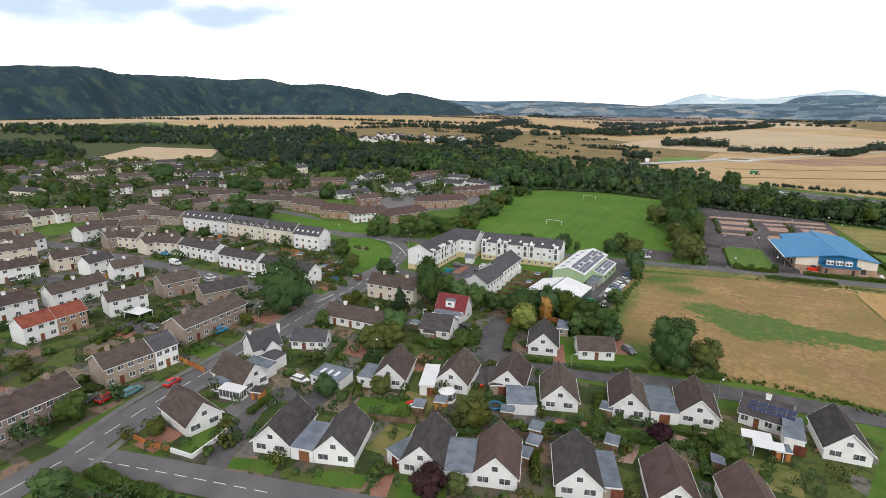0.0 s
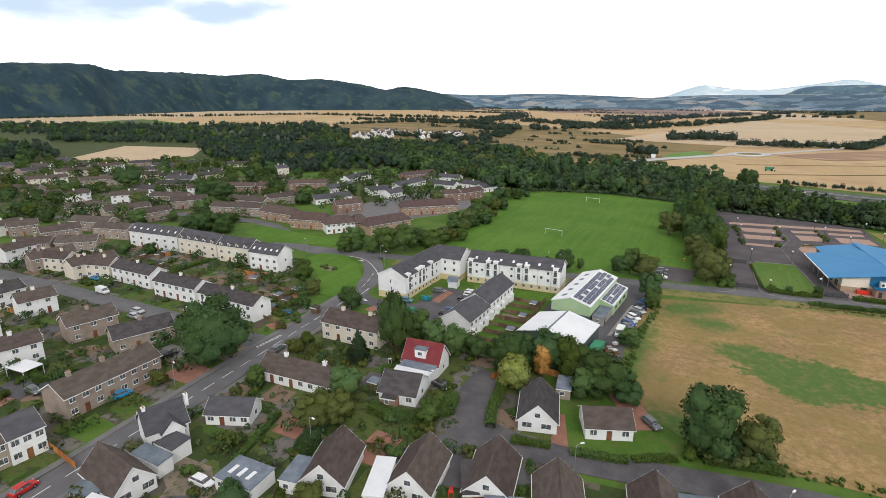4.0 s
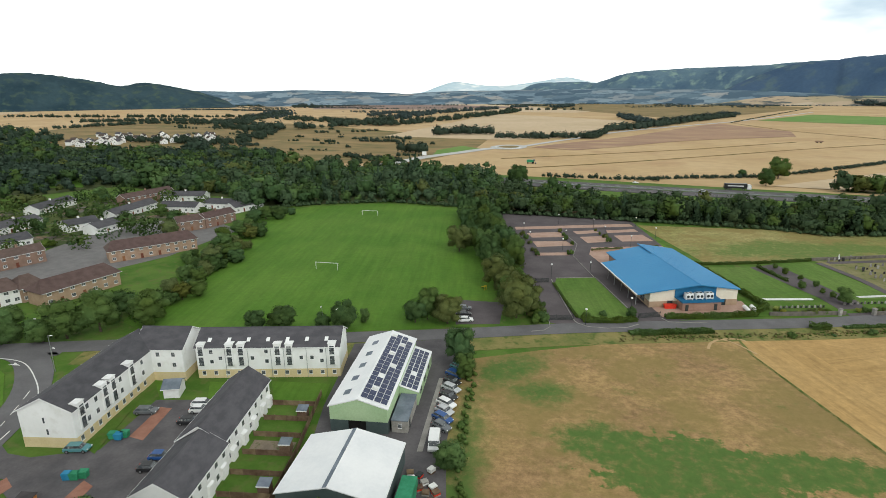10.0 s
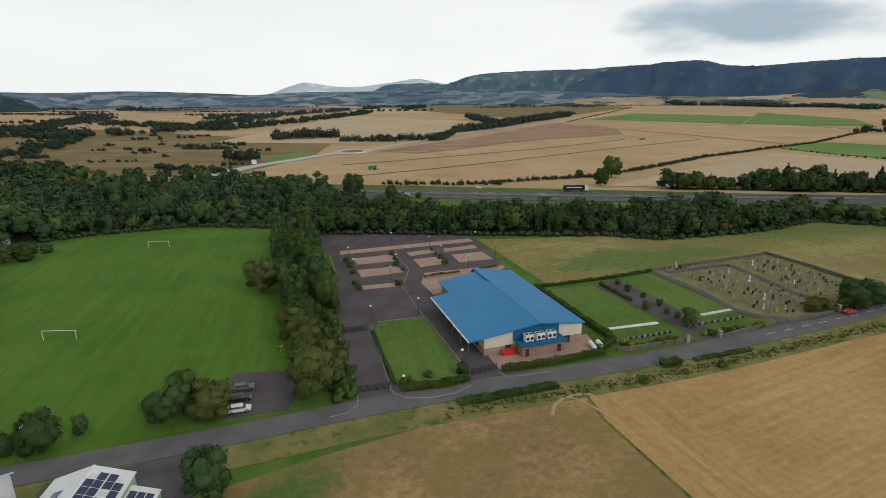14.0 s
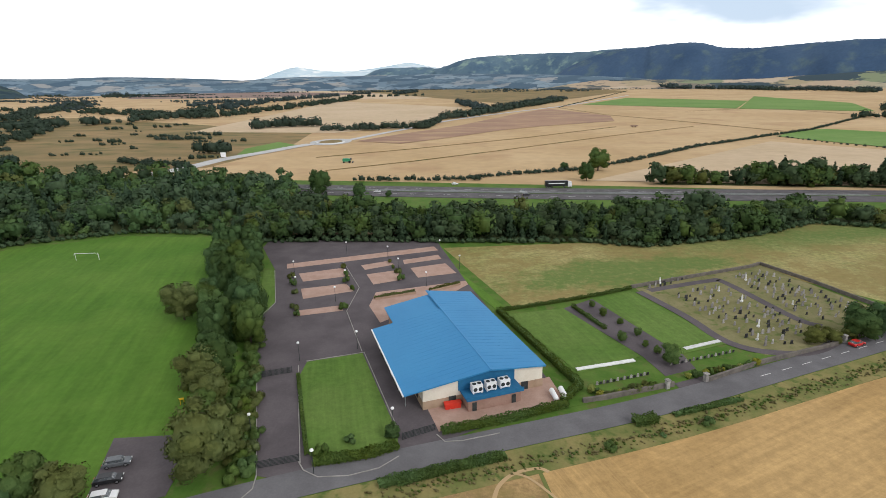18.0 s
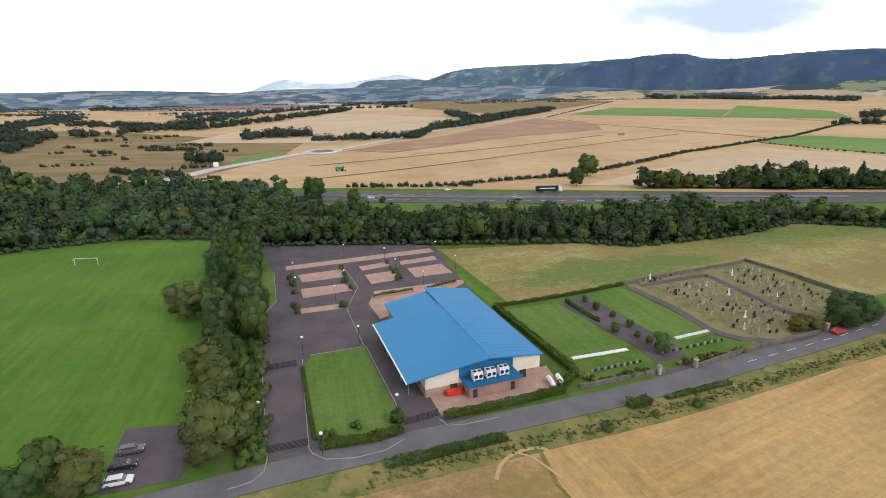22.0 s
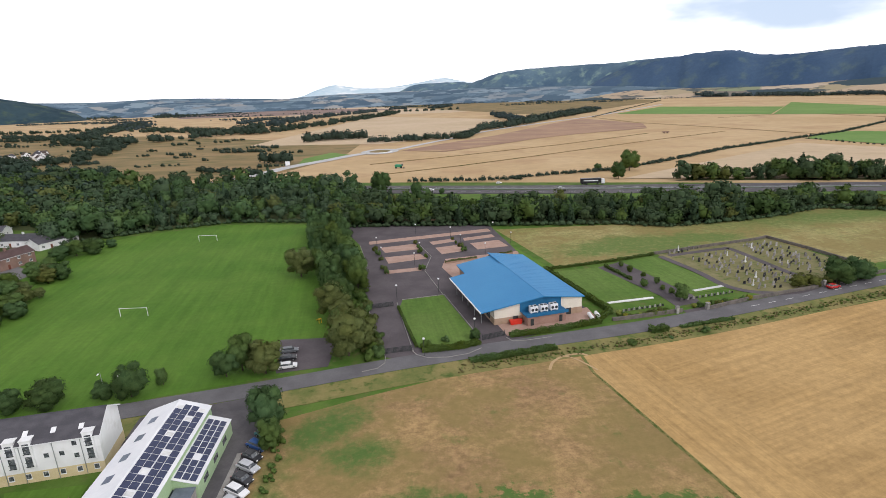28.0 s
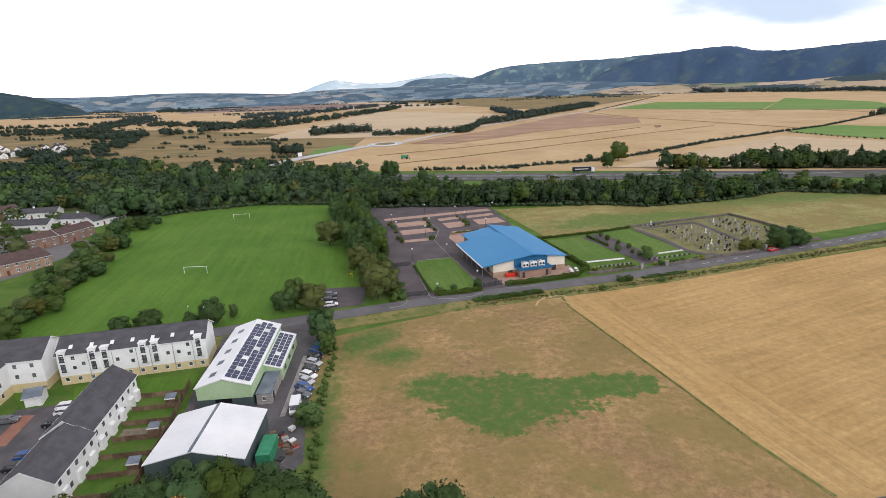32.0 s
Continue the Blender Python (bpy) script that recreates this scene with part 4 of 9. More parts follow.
sheet("lawn", [(-162.4, 15.6), (-164.8, 24.9), (-155.2, 29.7), (-141.2, 25.2), (-127.9, 16.2), (-119.6, 6.3), (-117.9, -2.8), (-126.6, -4.9), (-136.4, 4.2), (-148.6, 10.3)], PITCH, 0.12, "rounded green lawn inside the road junction")
sheet("lawn", [(-223.2, 20.4), (-227.2, 35.3), (-207.1, 37.7), (-184.1, 41.6), (-173.5, 50.0), (-162.6, 48.1), (-170.4, 36.5), (-193.8, 22.1)], PITCH, 0.12, "green lawn before the brick flats")
sheet("lawn", [(-5.4, 236.1), (5.4, 194.7), (19.5, 165.8), (17.4, 162.6), (7.6, 184.0), (-6.3, 224.3)], PITCH, 0.07, "strip of mown lawn beside the parking")

# the country beyond the motorway
sheet("far_field", [(-2841, 720), (-232.7, 386.6), (-69.6, 369.8), (107.5, 346.8), (246.7, 325.3), (564.6, 238.3), (4300, 1700), (2800, 3750), (0, 4700), (-2800, 3750), (-4300, 1900)], FARTAN, 0.05, "wide harvested grain fields beyond the motorway")


def plots_material():
    """Back gardens: plots of lawn, soil, gravel and paving, each a few metres wide."""
    m = bpy.data.materials.new("garden_plots")
    m.use_nodes = True
    k = Nodes(m.node_tree)
    pos = k.add("ShaderNodeNewGeometry").outputs["Position"]
    turned = k.add("ShaderNodeVectorRotate", {"rotation_type": "Z_AXIS"}, Vector=pos, Angle=radians(-20)).outputs[0]
    cell = k.add("ShaderNodeTexVoronoi", {"distance": "CHEBYCHEV"}, Vector=turned, Scale=0.17)
    pick = k.add("ShaderNodeSeparateColor", i0=cell.outputs["Color"]).outputs[0]
    small = k.noise(pos, 1.3, 5.0, 0.7)
    col = (0.095, 0.120, 0.034)
    for edge, c in ((0.30, (0.05, 0.075, 0.022)), (0.50, (0.075, 0.125, 0.026)), (0.62, (0.13, 0.115, 0.08)), (0.68, (0.17, 0.155, 0.14)), (0.80, (0.11, 0.095, 0.08)), (0.90, (0.22, 0.15, 0.11))):
        col = k.mix(k.math("GREATER_THAN", pick, edge), col, c)
    mud = k.range(k.noise(pos, 0.4, 4.0), 0.5, 0.68)
    col = k.mix(mud, col, (0.05, 0.06, 0.028))
    col = k.mix(0.8, col, k.mix(small, (0.25, 0.25, 0.25), (0.75, 0.75, 0.75)), "OVERLAY")
    p = k.add("ShaderNodeBsdfPrincipled", Base_Color=col, Roughness=0.92, Specular_IOR_Level=0.15)
    k.tree.links.new(p.outputs[0], k.add("ShaderNodeOutputMaterial").inputs[0])
    return m


PLOTS = plots_material()
sheet("court", [(-195.7, 66.8), (-188.6, 89.1), (-180.9, 113.4), (-183.0, 158.2), (-223.0, 178.6), (-247.5, 150.8), (-239.2, 107.5), (-224.6, 74.0)], FOOTWAY, 0.07, "grey tarred courts between the flats")
sheet("gardens", [(-64, -116), (36, -58), (38, -8), (6, -18), (-20, -29), (-30, -12), (-40, -2), (-62, 1), (-98, -2), (-106, -16), (-96, -42), (-86, -68), (-76, -96)], PLOTS, 0.03, "patchwork of gardens and paving between houses")
sheet("gardens", [(-76, -116), (-66, -140), (-120, -190), (-270, -170), (-270, -40), (-240, -12), (-165, 14), (-150, 10), (-122, -18), (-108, -40), (-96, -62), (-88, -84)], PLOTS, 0.03, "patchwork of gardens and paving between houses")
sheet("gardens", [(-66.0, -140.0), (-76.0, -116.0), (-71.5, -114.0), (-54.0, -156.0), (-60.0, -172.0), (-120.0, -190.0)], PLOTS, 0.035, "front gardens beside the main street")
sheet("gardens", [(-62.0, -117.5), (-44.0, -107.5), (-30.0, -99.5), (-34.0, -112.0), (-48.0, -140.0)], PLOTS, 0.035, "planted garden at the street corner")
sheet("gardens", [(-373.3, -77.9), (-326.5, -40.5), (-241.3, 33.3), (-255.2, 46.3), (-276.6, 78.4), (-205.0, 138.4), (-213.4, 202.2), (-313.4, 211.5), (-368.9, 132.5), (-561.3, 81.0), (-691.8, -63.5)], PLOTS, 0.03, "patchwork of gardens in the far estate")


def far_patch(name, pts, material, label, z=0.25):
    return sheet(name, pts, material, z, label, 0.1)


far_patch("rough_moor", [(-1116, 701), (-581.9, 367.7), (-268.4, 409.3), (-201.6, 429.8), (-180.8, 564.8), (-201.6, 712.0), (-390, 848), (-792, 1094), (-1425, 1234)], FAROLIVE, "rough olive-brown grazing with scrub")
far_patch("verge_green", [(-208.4, 501.6), (-221.4, 551.0), (-208.5, 609.9), (-176.0, 578.0), (-192.0, 530.0)], FARGREEN, "green verge beside the slip road", 0.35)
far_patch("pale_field", [(-380.0, 745.2), (-172.4, 711.2), (-82.0, 798.6), (-24, 1313), (-455, 1810), (-398, 1022)], FARTAN2, "pale harvested field", 0.4)
far_patch("pale_field", [(-867, 2087), (-210, 1905), (114, 2400), (-739, 4254), (-1413, 3386)], FARTAN2, "pale distant field", 0.4)
far_patch("ploughed_field", [(-1580, 2452), (-925, 2341), (-477, 2768), (-1534, 3864), (-2281, 3658)], FARPLUM, "dark ploughed field far away", 0.5)
far_patch("tilled_field", [(-121.9, 611.2), (-82.9, 686.8), (-18.1, 796.4), (76, 1034), (158, 1208), (232, 962), (212.5, 849.3), (97.9, 776.1), (42.1, 724.8), (-24.8, 632.9), (-68.8, 583.3)], FARBROWN, "freshly tilled brown field", 0.4)
far_patch("green_field", [(257, 1362), (504, 1116), (672, 1434), (460, 1738)], FARGREEN, "green crop field", 0.5)
far_patch("green_field", [(508, 1114), (672, 988), (810, 1266), (817, 1713)], FARGREEN, "green crop field", 0.5)
far_patch("green_field", [(325.1, 617.4), (385.8, 685.6), (420.9, 690.0), (485.4, 614.5), (409.4, 470.6), (375.2, 503.1)], FARGREEN, "green crop field", 0.5)
far_patch("pale_field", [(84.2, 365.6), (296.5, 571.9), (372.1, 479.0), (372.5, 384.9), (258.5, 341.7)], FARTAN2, "pale pinkish harvested field", 0.4)
far_patch("olive_field", [(-1062, 4184), (123, 1360), (663, 2520), (367, 4305)], FAROLIVE, "pale green and straw pasture", 0.45)
far_patch("pale_field", [(-686, 56), (-839, 165), (-718, 223), (-617, 165), (-605, 97)], FARTAN2, "straw-coloured field among the trees", 0.3)
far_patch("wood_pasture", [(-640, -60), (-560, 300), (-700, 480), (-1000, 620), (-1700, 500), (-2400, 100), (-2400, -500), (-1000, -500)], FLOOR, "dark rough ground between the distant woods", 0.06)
far_patch("harvested_field", [(-1666, 129), (-1714, 255), (-1985, 470), (-2110, 656), (-2340, 974), (-2657, 1716), (-3151, 2054), (-3576, 1366), (-3088, 799), (-2344, 233), (-2252, 135), (-1670, 66)], FARTAN2, "long straw field at the foot of the wooded hill", 0.5)
far_patch("pale_field", [(-3056, 43), (-3265, 427), (-3957, 1578), (-3282, 2192), (-2335, 826), (-1901, 210), (-1719, -17)], FARTAN2, "pale field at the foot of the hill", 0.4)
far_patch("green_field", [(-584.9, 215.7), (-411.4, 258.5), (-379.5, 233.0), (-524.0, 186.0)], PITCH, "green meadow between woods", 0.2)


# ---- hills ----
def hill(name, crest, foot, material, label, back=700.0, bumps=1.0, seed=1):
    """A ridge: crest points (x, y, z), a foot nearer by some metres, and a back slope."""
    crest = [tuple(v) for v in crest]
    fine = []
    for i in range(len(crest) - 1):
        p0, p1, p2, p3 = (Vector(crest[min(max(k, 0), len(crest) - 1)]) for k in (i - 1, i, i + 1, i + 2))
        for s in range(10):
            t = s / 10
            fine.append(0.5 * ((2 * p1) + (p2 - p0) * t + (2 * p0 - 5 * p1 + 4 * p2 - p3) * t * t + (3 * p1 - p0 - 3 * p2 + p3) * t ** 3))
    fine.append(Vector(crest[-1]))
    rng = random.Random(seed)
    rows, n = 14, len(fine)
    v, f = [], []
    for r in range(rows + 1):
        t = r / (rows - 3)
        for i, p0 in enumerate(fine):
            ends = min(1.0, i / 9.0, (n - 1 - i) / 9.0)
            p = Vector((p0.x, p0.y, p0.z * (ends * ends * (3 - 2 * ends))))
            out = Vector((p.x, p.y, 0)).normalized()
            if t <= 1:
                q = p - out * foot * (1 - t)
                prof = math.sin(t * math.pi / 2) ** 1.25
                z = -4 + (p.z + 4) * prof
            else:
                q = p + out * back * (t - 1)
                z = p.z * (1 - (t - 1) * 1.2)
            w = noise.noise(Vector((q.x, q.y, seed * 50)) * 0.006) * p.z * 0.16 * bumps * math.sin(min(t, 1) * math.pi) + (noise.noise(Vector((q.x, q.y, seed)) * 0.03) * 5 * bumps * min(t, 1))
            w += rng.uniform(0, 6.0) * bumps if t > 0.9 and bumps > 0.5 else rng.uniform(0, 2.0) * bumps
            v.append((q.x, q.y, z + w))
    for r in range(rows):
        for i in range(n - 1):
            a = r * n + i
            f.append((a, a + 1, a + n + 1, a + n))
    me = bpy.data.meshes.new(name)
    me.from_pydata(v, [], f)
    me.materials.append(material)
    return tagged(new(name, me), label, kind="structure")


# ridges round the plain
# hill colours below carry the haze of distance
hill("wooded_hill", [(-2513, -267, 109), (-2755, 9, 177), (-2960, 362, 213), (-3125, 743, 235), (-3324, 927, 221), (-3480, 1220, 227), (-3645, 1458, 235), (-3778, 1751, 229), (-3671, 1952, 245), (-3552, 2154, 207), (-3428, 2338, 214), (-3267, 2552, 177), (-3145, 2697, 141), (-3044, 2807, 160), (-2892, 2959, 123), (-2776, 3065, 80), (-2699, 3131, 43), (-2645, 3176, 10)], 380.0, HILLMAT, "long dark forested hill ridge", 250.0, 0.8, 3)
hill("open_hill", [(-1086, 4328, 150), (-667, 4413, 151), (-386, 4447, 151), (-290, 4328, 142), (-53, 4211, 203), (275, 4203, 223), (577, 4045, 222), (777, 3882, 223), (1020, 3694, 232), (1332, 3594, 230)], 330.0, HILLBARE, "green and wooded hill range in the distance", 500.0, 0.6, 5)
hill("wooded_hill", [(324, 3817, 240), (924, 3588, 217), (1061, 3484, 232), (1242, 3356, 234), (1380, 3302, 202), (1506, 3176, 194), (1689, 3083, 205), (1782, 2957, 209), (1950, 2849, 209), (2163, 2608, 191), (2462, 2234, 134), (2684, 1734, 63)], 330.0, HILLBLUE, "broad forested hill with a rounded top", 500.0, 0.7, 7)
hill("remote_hill", [(-1900, 4240, 40), (-1766, 4306, 73), (-1667, 4346, 98), (-1565, 4384, 137), (-1442, 4426, 171), (-1342, 4458, 160), (-1199, 4499, 139), (-1007, 4547, 138), (-875, 4575, 151), (-741, 4599, 169), (-560, 4625, 194), (-426, 4639, 173), (-199, 4655, 123), (-17, 4660, 70)], 300.0, HILLPALE, "remote hills on the horizon, paled to haze blue in colour", 80.0, 0.3, 9)
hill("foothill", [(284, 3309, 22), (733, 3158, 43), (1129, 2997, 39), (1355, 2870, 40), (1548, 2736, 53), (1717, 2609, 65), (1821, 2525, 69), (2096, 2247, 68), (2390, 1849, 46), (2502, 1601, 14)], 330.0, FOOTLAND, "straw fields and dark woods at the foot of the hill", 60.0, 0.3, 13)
hill("remote_hill", [(-4064, 2259, 109), (-3500, 3067, 127), (-2967, 3591, 108), (-2566, 3890, 115), (-2072, 4177, 95), (-1479, 4425, 59), (-875, 4534, 49)], 260.0, HILLFAR, "low wooded rise on the horizon, coloured haze blue", 100.0, 0.12, 11)

hill("foothill", [(-2700, 3450, 50), (-2400, 3640, 72), (-2080, 3830, 74), (-1741, 4001, 77), (-1362, 4095, 94), (-874, 4126, 95), (-453, 4043, 97), (-50, 3870, 95), (475, 3540, 77), (864, 3312, 54), (1320, 3104, 17)], 420.0, HILLFAR, "patchwork of fields and woods below the hills, tinted for haze", 60.0, 0.1, 15)

# far tree lines
def far_line(pts, h, w=14, cat="hedgerow", name="tree_line", label="dark line of distant trees", leaves=70, seed=1, step=None, leaf=None):
    return belt(name, pts, w, h, label, step or h * 0.42, leaf or FARLINE, int(leaves * 0.7), cat, seed)


far_line([(-895, 1002), (-1010, 1217), (-1081, 1389), (-1306, 1797)], 14, 50, seed=2, step=4)
far_line([(-956, 1319), (-657, 1118), (-498, 1031), (-474, 1211), (-430, 1715), (-441, 2085)], 14, 54, seed=3, step=6)
far_line([(-649, 1086), (-555, 1080), (-508, 1123)], 14, 40, seed=33, step=5)
far_line([(-302.5, 778.4), (-288.1, 808.4), (-224.2, 816.1)], 15, 14, seed=4, step=3)
far_line([(-196.4, 740.2), (-120.2, 741.7)], 9, 8, seed=5, step=3.2)
far_line([(-156.0, 768.7), (-62.0, 756.9), (-51.1, 869.5)], 10, 8, seed=6, step=3.2)
far_line([(-55, 918), (-5, 993), (61, 1152), (232, 1558)], 14, 22, seed=7, step=5)
far_line([(-640, 775), (-603, 781)], 9, 12, seed=8)
far_line([(-368.4, 645.9), (-333.5, 643.6)], 6, 8, seed=9)
far_line([(-250.0, 515.0), (-226.0, 519.0)], 12, 8, seed=10, step=3)
far_line([(-298.0, 467.3), (-217.9, 427.0)], 6, 10, seed=11)
far_line([(-717, 572), (-521.3, 561.7), (-597, 743)], 11, 30, seed=12)
far_line([(-1436, 1046), (-1221, 1168), (-876, 1056)], 12, 30, seed=13)
far_line([(-1918, 2793), (-1895, 3141)], 14, 40, seed=14)
far_line([(720, 3091), (1139, 3011), (1158, 2300)], 17, 60, seed=15, step=5, leaves=40)
far_line([(1121, 2225), (1367, 2322), (1234, 1854)], 15, 40, seed=16, step=6, leaves=40)
far_line([(-2747, 3318), (-2273, 3663), (-1887, 3878), (-1587, 4012), (-901, 4222)], 15, 60, seed=17, step=10)
far_line([(-737, 4254), (-230, 4313), (367, 4305), (740, 3048)], 16, 60, seed=18, step=10)
far_line([(-528, 2273), (-379, 2211), (-206, 2255)], 12, 20, seed=19, step=14)
far_line([(4.6, 376.6), (35.3, 390.0), (84.5, 406.9), (137.7, 455.5), (210.8, 533.1), (322.8, 624.7)], 3.2, 3, seed=20, step=1.6, leaves=60, label="thick dark field hedge")
far_line([(322.8, 624.7), (396.7, 681.9), (584, 880)], 3, 3, seed=21, step=2.4, leaves=50, label="dark field hedge")
far_line([(322.8, 624.7), (344.2, 543.6), (372.5, 499.4)], 2.5, 3, seed=22, step=7, leaves=40, label="gappy field hedge")
far_line([(186, 1240), (663, 2520)], 3, 3, seed=23, step=6, leaves=40, label="field hedge")
far_line([(-69.6, 369.8), (-32.2, 369.0), (15.7, 370.8)], 4, 4, seed=24, step=3, leaves=60, label="bushy roadside hedge")
far_line([(563, 861), (630, 856)], 12, 20, seed=25)
far_line([(-2522, 309), (-2617, 705), (-2280, 871), (-2178, 1427)], 12, 40, seed=26, step=7)
far_line([(-2090, 1366), (-1410, 1390), (-1111, 1472)], 12, 30, seed=27, step=8)
far_line([(-853, 930), (-631, 806)], 11, 30, seed=28)
far_line([(-1188, 813), (-1162, 1037), (-924, 1036)], 10, 26, seed=34)

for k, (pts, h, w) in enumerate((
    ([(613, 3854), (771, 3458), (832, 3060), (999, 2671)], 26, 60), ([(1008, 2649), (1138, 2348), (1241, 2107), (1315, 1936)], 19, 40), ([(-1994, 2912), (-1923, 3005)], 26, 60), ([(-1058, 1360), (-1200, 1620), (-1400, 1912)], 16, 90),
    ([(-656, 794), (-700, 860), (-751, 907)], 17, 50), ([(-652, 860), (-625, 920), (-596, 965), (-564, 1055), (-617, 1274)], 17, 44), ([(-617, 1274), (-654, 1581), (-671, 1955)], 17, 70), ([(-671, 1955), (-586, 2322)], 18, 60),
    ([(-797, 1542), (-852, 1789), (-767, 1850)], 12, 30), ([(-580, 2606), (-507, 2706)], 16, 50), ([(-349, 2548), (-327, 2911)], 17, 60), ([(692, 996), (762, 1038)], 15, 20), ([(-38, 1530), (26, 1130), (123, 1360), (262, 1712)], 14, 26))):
    far_line(pts, h, w, seed=200 + k, step=h * 0.42, leaves=44, leaf=FARLINE if k in (4, 5, 11) else FARHAZED)

# boundaries and tramlines across the far stubble
for pts in ([(-101.5, 412.5), (-42.3, 455.9), (28.0, 517.2), (165.1, 644.4), (287.9, 746.8)], [(-129.3, 484.1), (-51.8, 537.9), (62.7, 628.2), (191.2, 753.2)], [(186, 1240), (230, 994), (303.8, 824.0), (361.3, 669.9)], [(387, 1057), (562, 1127), (615, 835)]):
    band("field_boundary", pts, 1.5, FAROLIVE, 0.5, "narrow grassy field boundary", round_it=False, thick=0.3)

# ---- roads ----
COUNTRY = [(-194.6, 19.1), (-160.7, 32.0), (-135.6, 42.7), (-55.8, 75.1), (-20.9, 90.5), (13.5, 103.7), (47.9, 116.8), (84.8, 133.8), (112.5, 146.9), (180, 180), (330, 262)]
country_road = band("road", COUNTRY, 6.4, ASPHALT, 0.10, "narrow grey asphalt country road")
dashes(country_road, [(74, 128.8), (84.8, 133.8), (112.5, 146.9), (180, 180)], 0.101, 3.0, 3.5, 0.14)
MAIN = [(-50, -160), (-65.0, -124.3), (-68.7, -113.3), (-75.7, -98.5), (-84.0, -77.5), (-93.8, -52.2), (-105.2, -22.9), (-116.0, 4.0), (-128.0, 22.0), (-146.0, 33.5), (-160.7, 32.0)]
main_road = band("road", MAIN, 7.4, ASPHALT, 0.11, "grey asphalt main street with dashed centre line")
dashes(main_road, MAIN[1:9], 0.111, 3.6, 2.4, 0.16)
CLOSE = [(-50.0, -8.0), (-47.0, -19.0), (-38.0, -27.0), (-21.1, -24.1), (6.7, -10.7), (37.4, 1.3), (75, 14), (190, 42), (330, 78)]
close_road = band("road", CLOSE, 6.6, TARMAC, 0.10, "worn tarmac residential close")
sheet("turning_head", [(-42.4, -24.9), (-48.8, -12.6), (-44.0, -12.1), (-38.2, -24.2), (-31.2, -29.6), (-21.2, -32.8), (-27.8, -41.2), (-35.0, -45.6), (-45.1, -47.7), (-45.6, -44.2), (-42.4, -34.2)], TARMAC, 0.09, "worn tarmac turning area")
SIDE = [(-420, -125), (-300, -92), (-196.0, -61.2), (-155.0, -49.4), (-120.6, -40.5), (-99.0, -34.5)]
band("road", SIDE, 7.0, ASPHALT, 0.09, "grey residential side street")
SOUTH = [(-66.5, -112.5), (-47.8, -102.1), (-34.7, -94.9), (-10, -81), (30, -58), (90, -24), (170, 16)]
south_road = band("road", SOUTH, 6.8, ASPHALT, 0.09, "grey residential street")
dashes(south_road, SOUTH[:3], 0.091, 2.4, 1.4, 0.15)
band("road", [(-376.7, -96.9), (-335.9, -39.0), (-321.3, -0.2), (-239.5, 38.2), (-176.4, 24.6), (-143.8, 38.1), (-146, 33.5)], 7.0, ASPHALT, 0.08, "grey street past the housing estate")
band("footway", [(-62, -113), (-71.5, -97), (-79.5, -76), (-89.0, -51), (-100.4, -22), (-110.5, 3.0)], 1.6, FOOTWAY, 0.16, "narrow tarred footway")
band("footway", [(-72.5, -113), (-80.5, -99.5), (-88.5, -78.5), (-98.3, -53.5), (-109.6, -24), (-121, 6)], 1.6, FOOTWAY, 0.16, "narrow tarred footway")
# motorway: two carriageways, a green reserve and steel barriers
MWAY = [(-2220, 563), (-573.5, 389.9), (-251.9, 357.3), (-116.5, 343.6), (37.9, 327.4), (220.5, 317.1), (474.7, 296.2)]
motorway = band("motorway", MWAY, 30.0, TARMAC, 0.30, "dual carriageway motorway seen across the belt of trees", thick=0.3)
dashes(motorway, [(-116.5, 343.6), (37.9, 327.4), (131.5, 321.3)], 0.302, 4.0, 6.0, 0.25, 8.0)
dashes(motorway, [(-116.5, 343.6), (37.9, 327.4), (131.5, 321.3)], 0.302, 4.0, 6.0, 0.25, -8.0)
band("central_reserve", MWAY, 2.2, GRASS, 0.36, "grass strip between the carriageways", thick=0.06)
for off, side in ((1.2, 0), (1.2, 1)):
    rail = strip_pts(smooth(MWAY[2:6]), off)[side]
    band("crash_barrier", rail, 0.3, STEEL, 0.95, "low galvanised crash barrier", round_it=False, thick=0.35)
sheet("motorway_verge", [(-114.0, 319.0), (79.6, 298.8), (73.9, 274.2), (-102.9, 290.4)], GRASS, 0.08, "green motorway verge")
slip = [(-234.1, 382.5), (-216.1, 432.0), (-208.9, 474.7), (-188.6, 524.2), (-174.6, 563.5), (-164.0, 585.0)]
band("slip_road", slip, 14.0, PALEROAD, 0.65, "pale slip road rising to a roundabout", thick=0.3)
band("slip_road", [(-132.0, 622.0), (-105.8, 700.1), (-78.8, 770.7), (-39.1, 887.9), (45.7, 1048.5), (229, 1351), (512, 1938)], 9.0, PALEROAD, 0.65, "pale country road leaving the roundabout", thick=0.3)
RING = [(-148.5 + 22 * math.cos(k * math.pi / 12), 606.0 + 30 * math.sin(k * math.pi / 12)) for k in range(24)]
sheet("roundabout", RING, PALEROAD, 0.6, "pale asphalt roundabout", 0.3)
sheet("roundabout_island", [(-148.5 + (x + 148.5) * 0.55, 606.0 + (y - 606.0) * 0.55) for x, y in RING], FAROLIVE, 0.75, "dry grass island of the roundabout", 0.2)
band("roundabout_wall", [(-163.9, 600.5), (-157.5, 588.0), (-150.0, 583.5), (-141.5, 583.5), (-134.5, 590.0), (-132.3, 600.0)], 1.0, WHITEMARK, 1.5, "low white wall on the roundabout", thick=1.2)

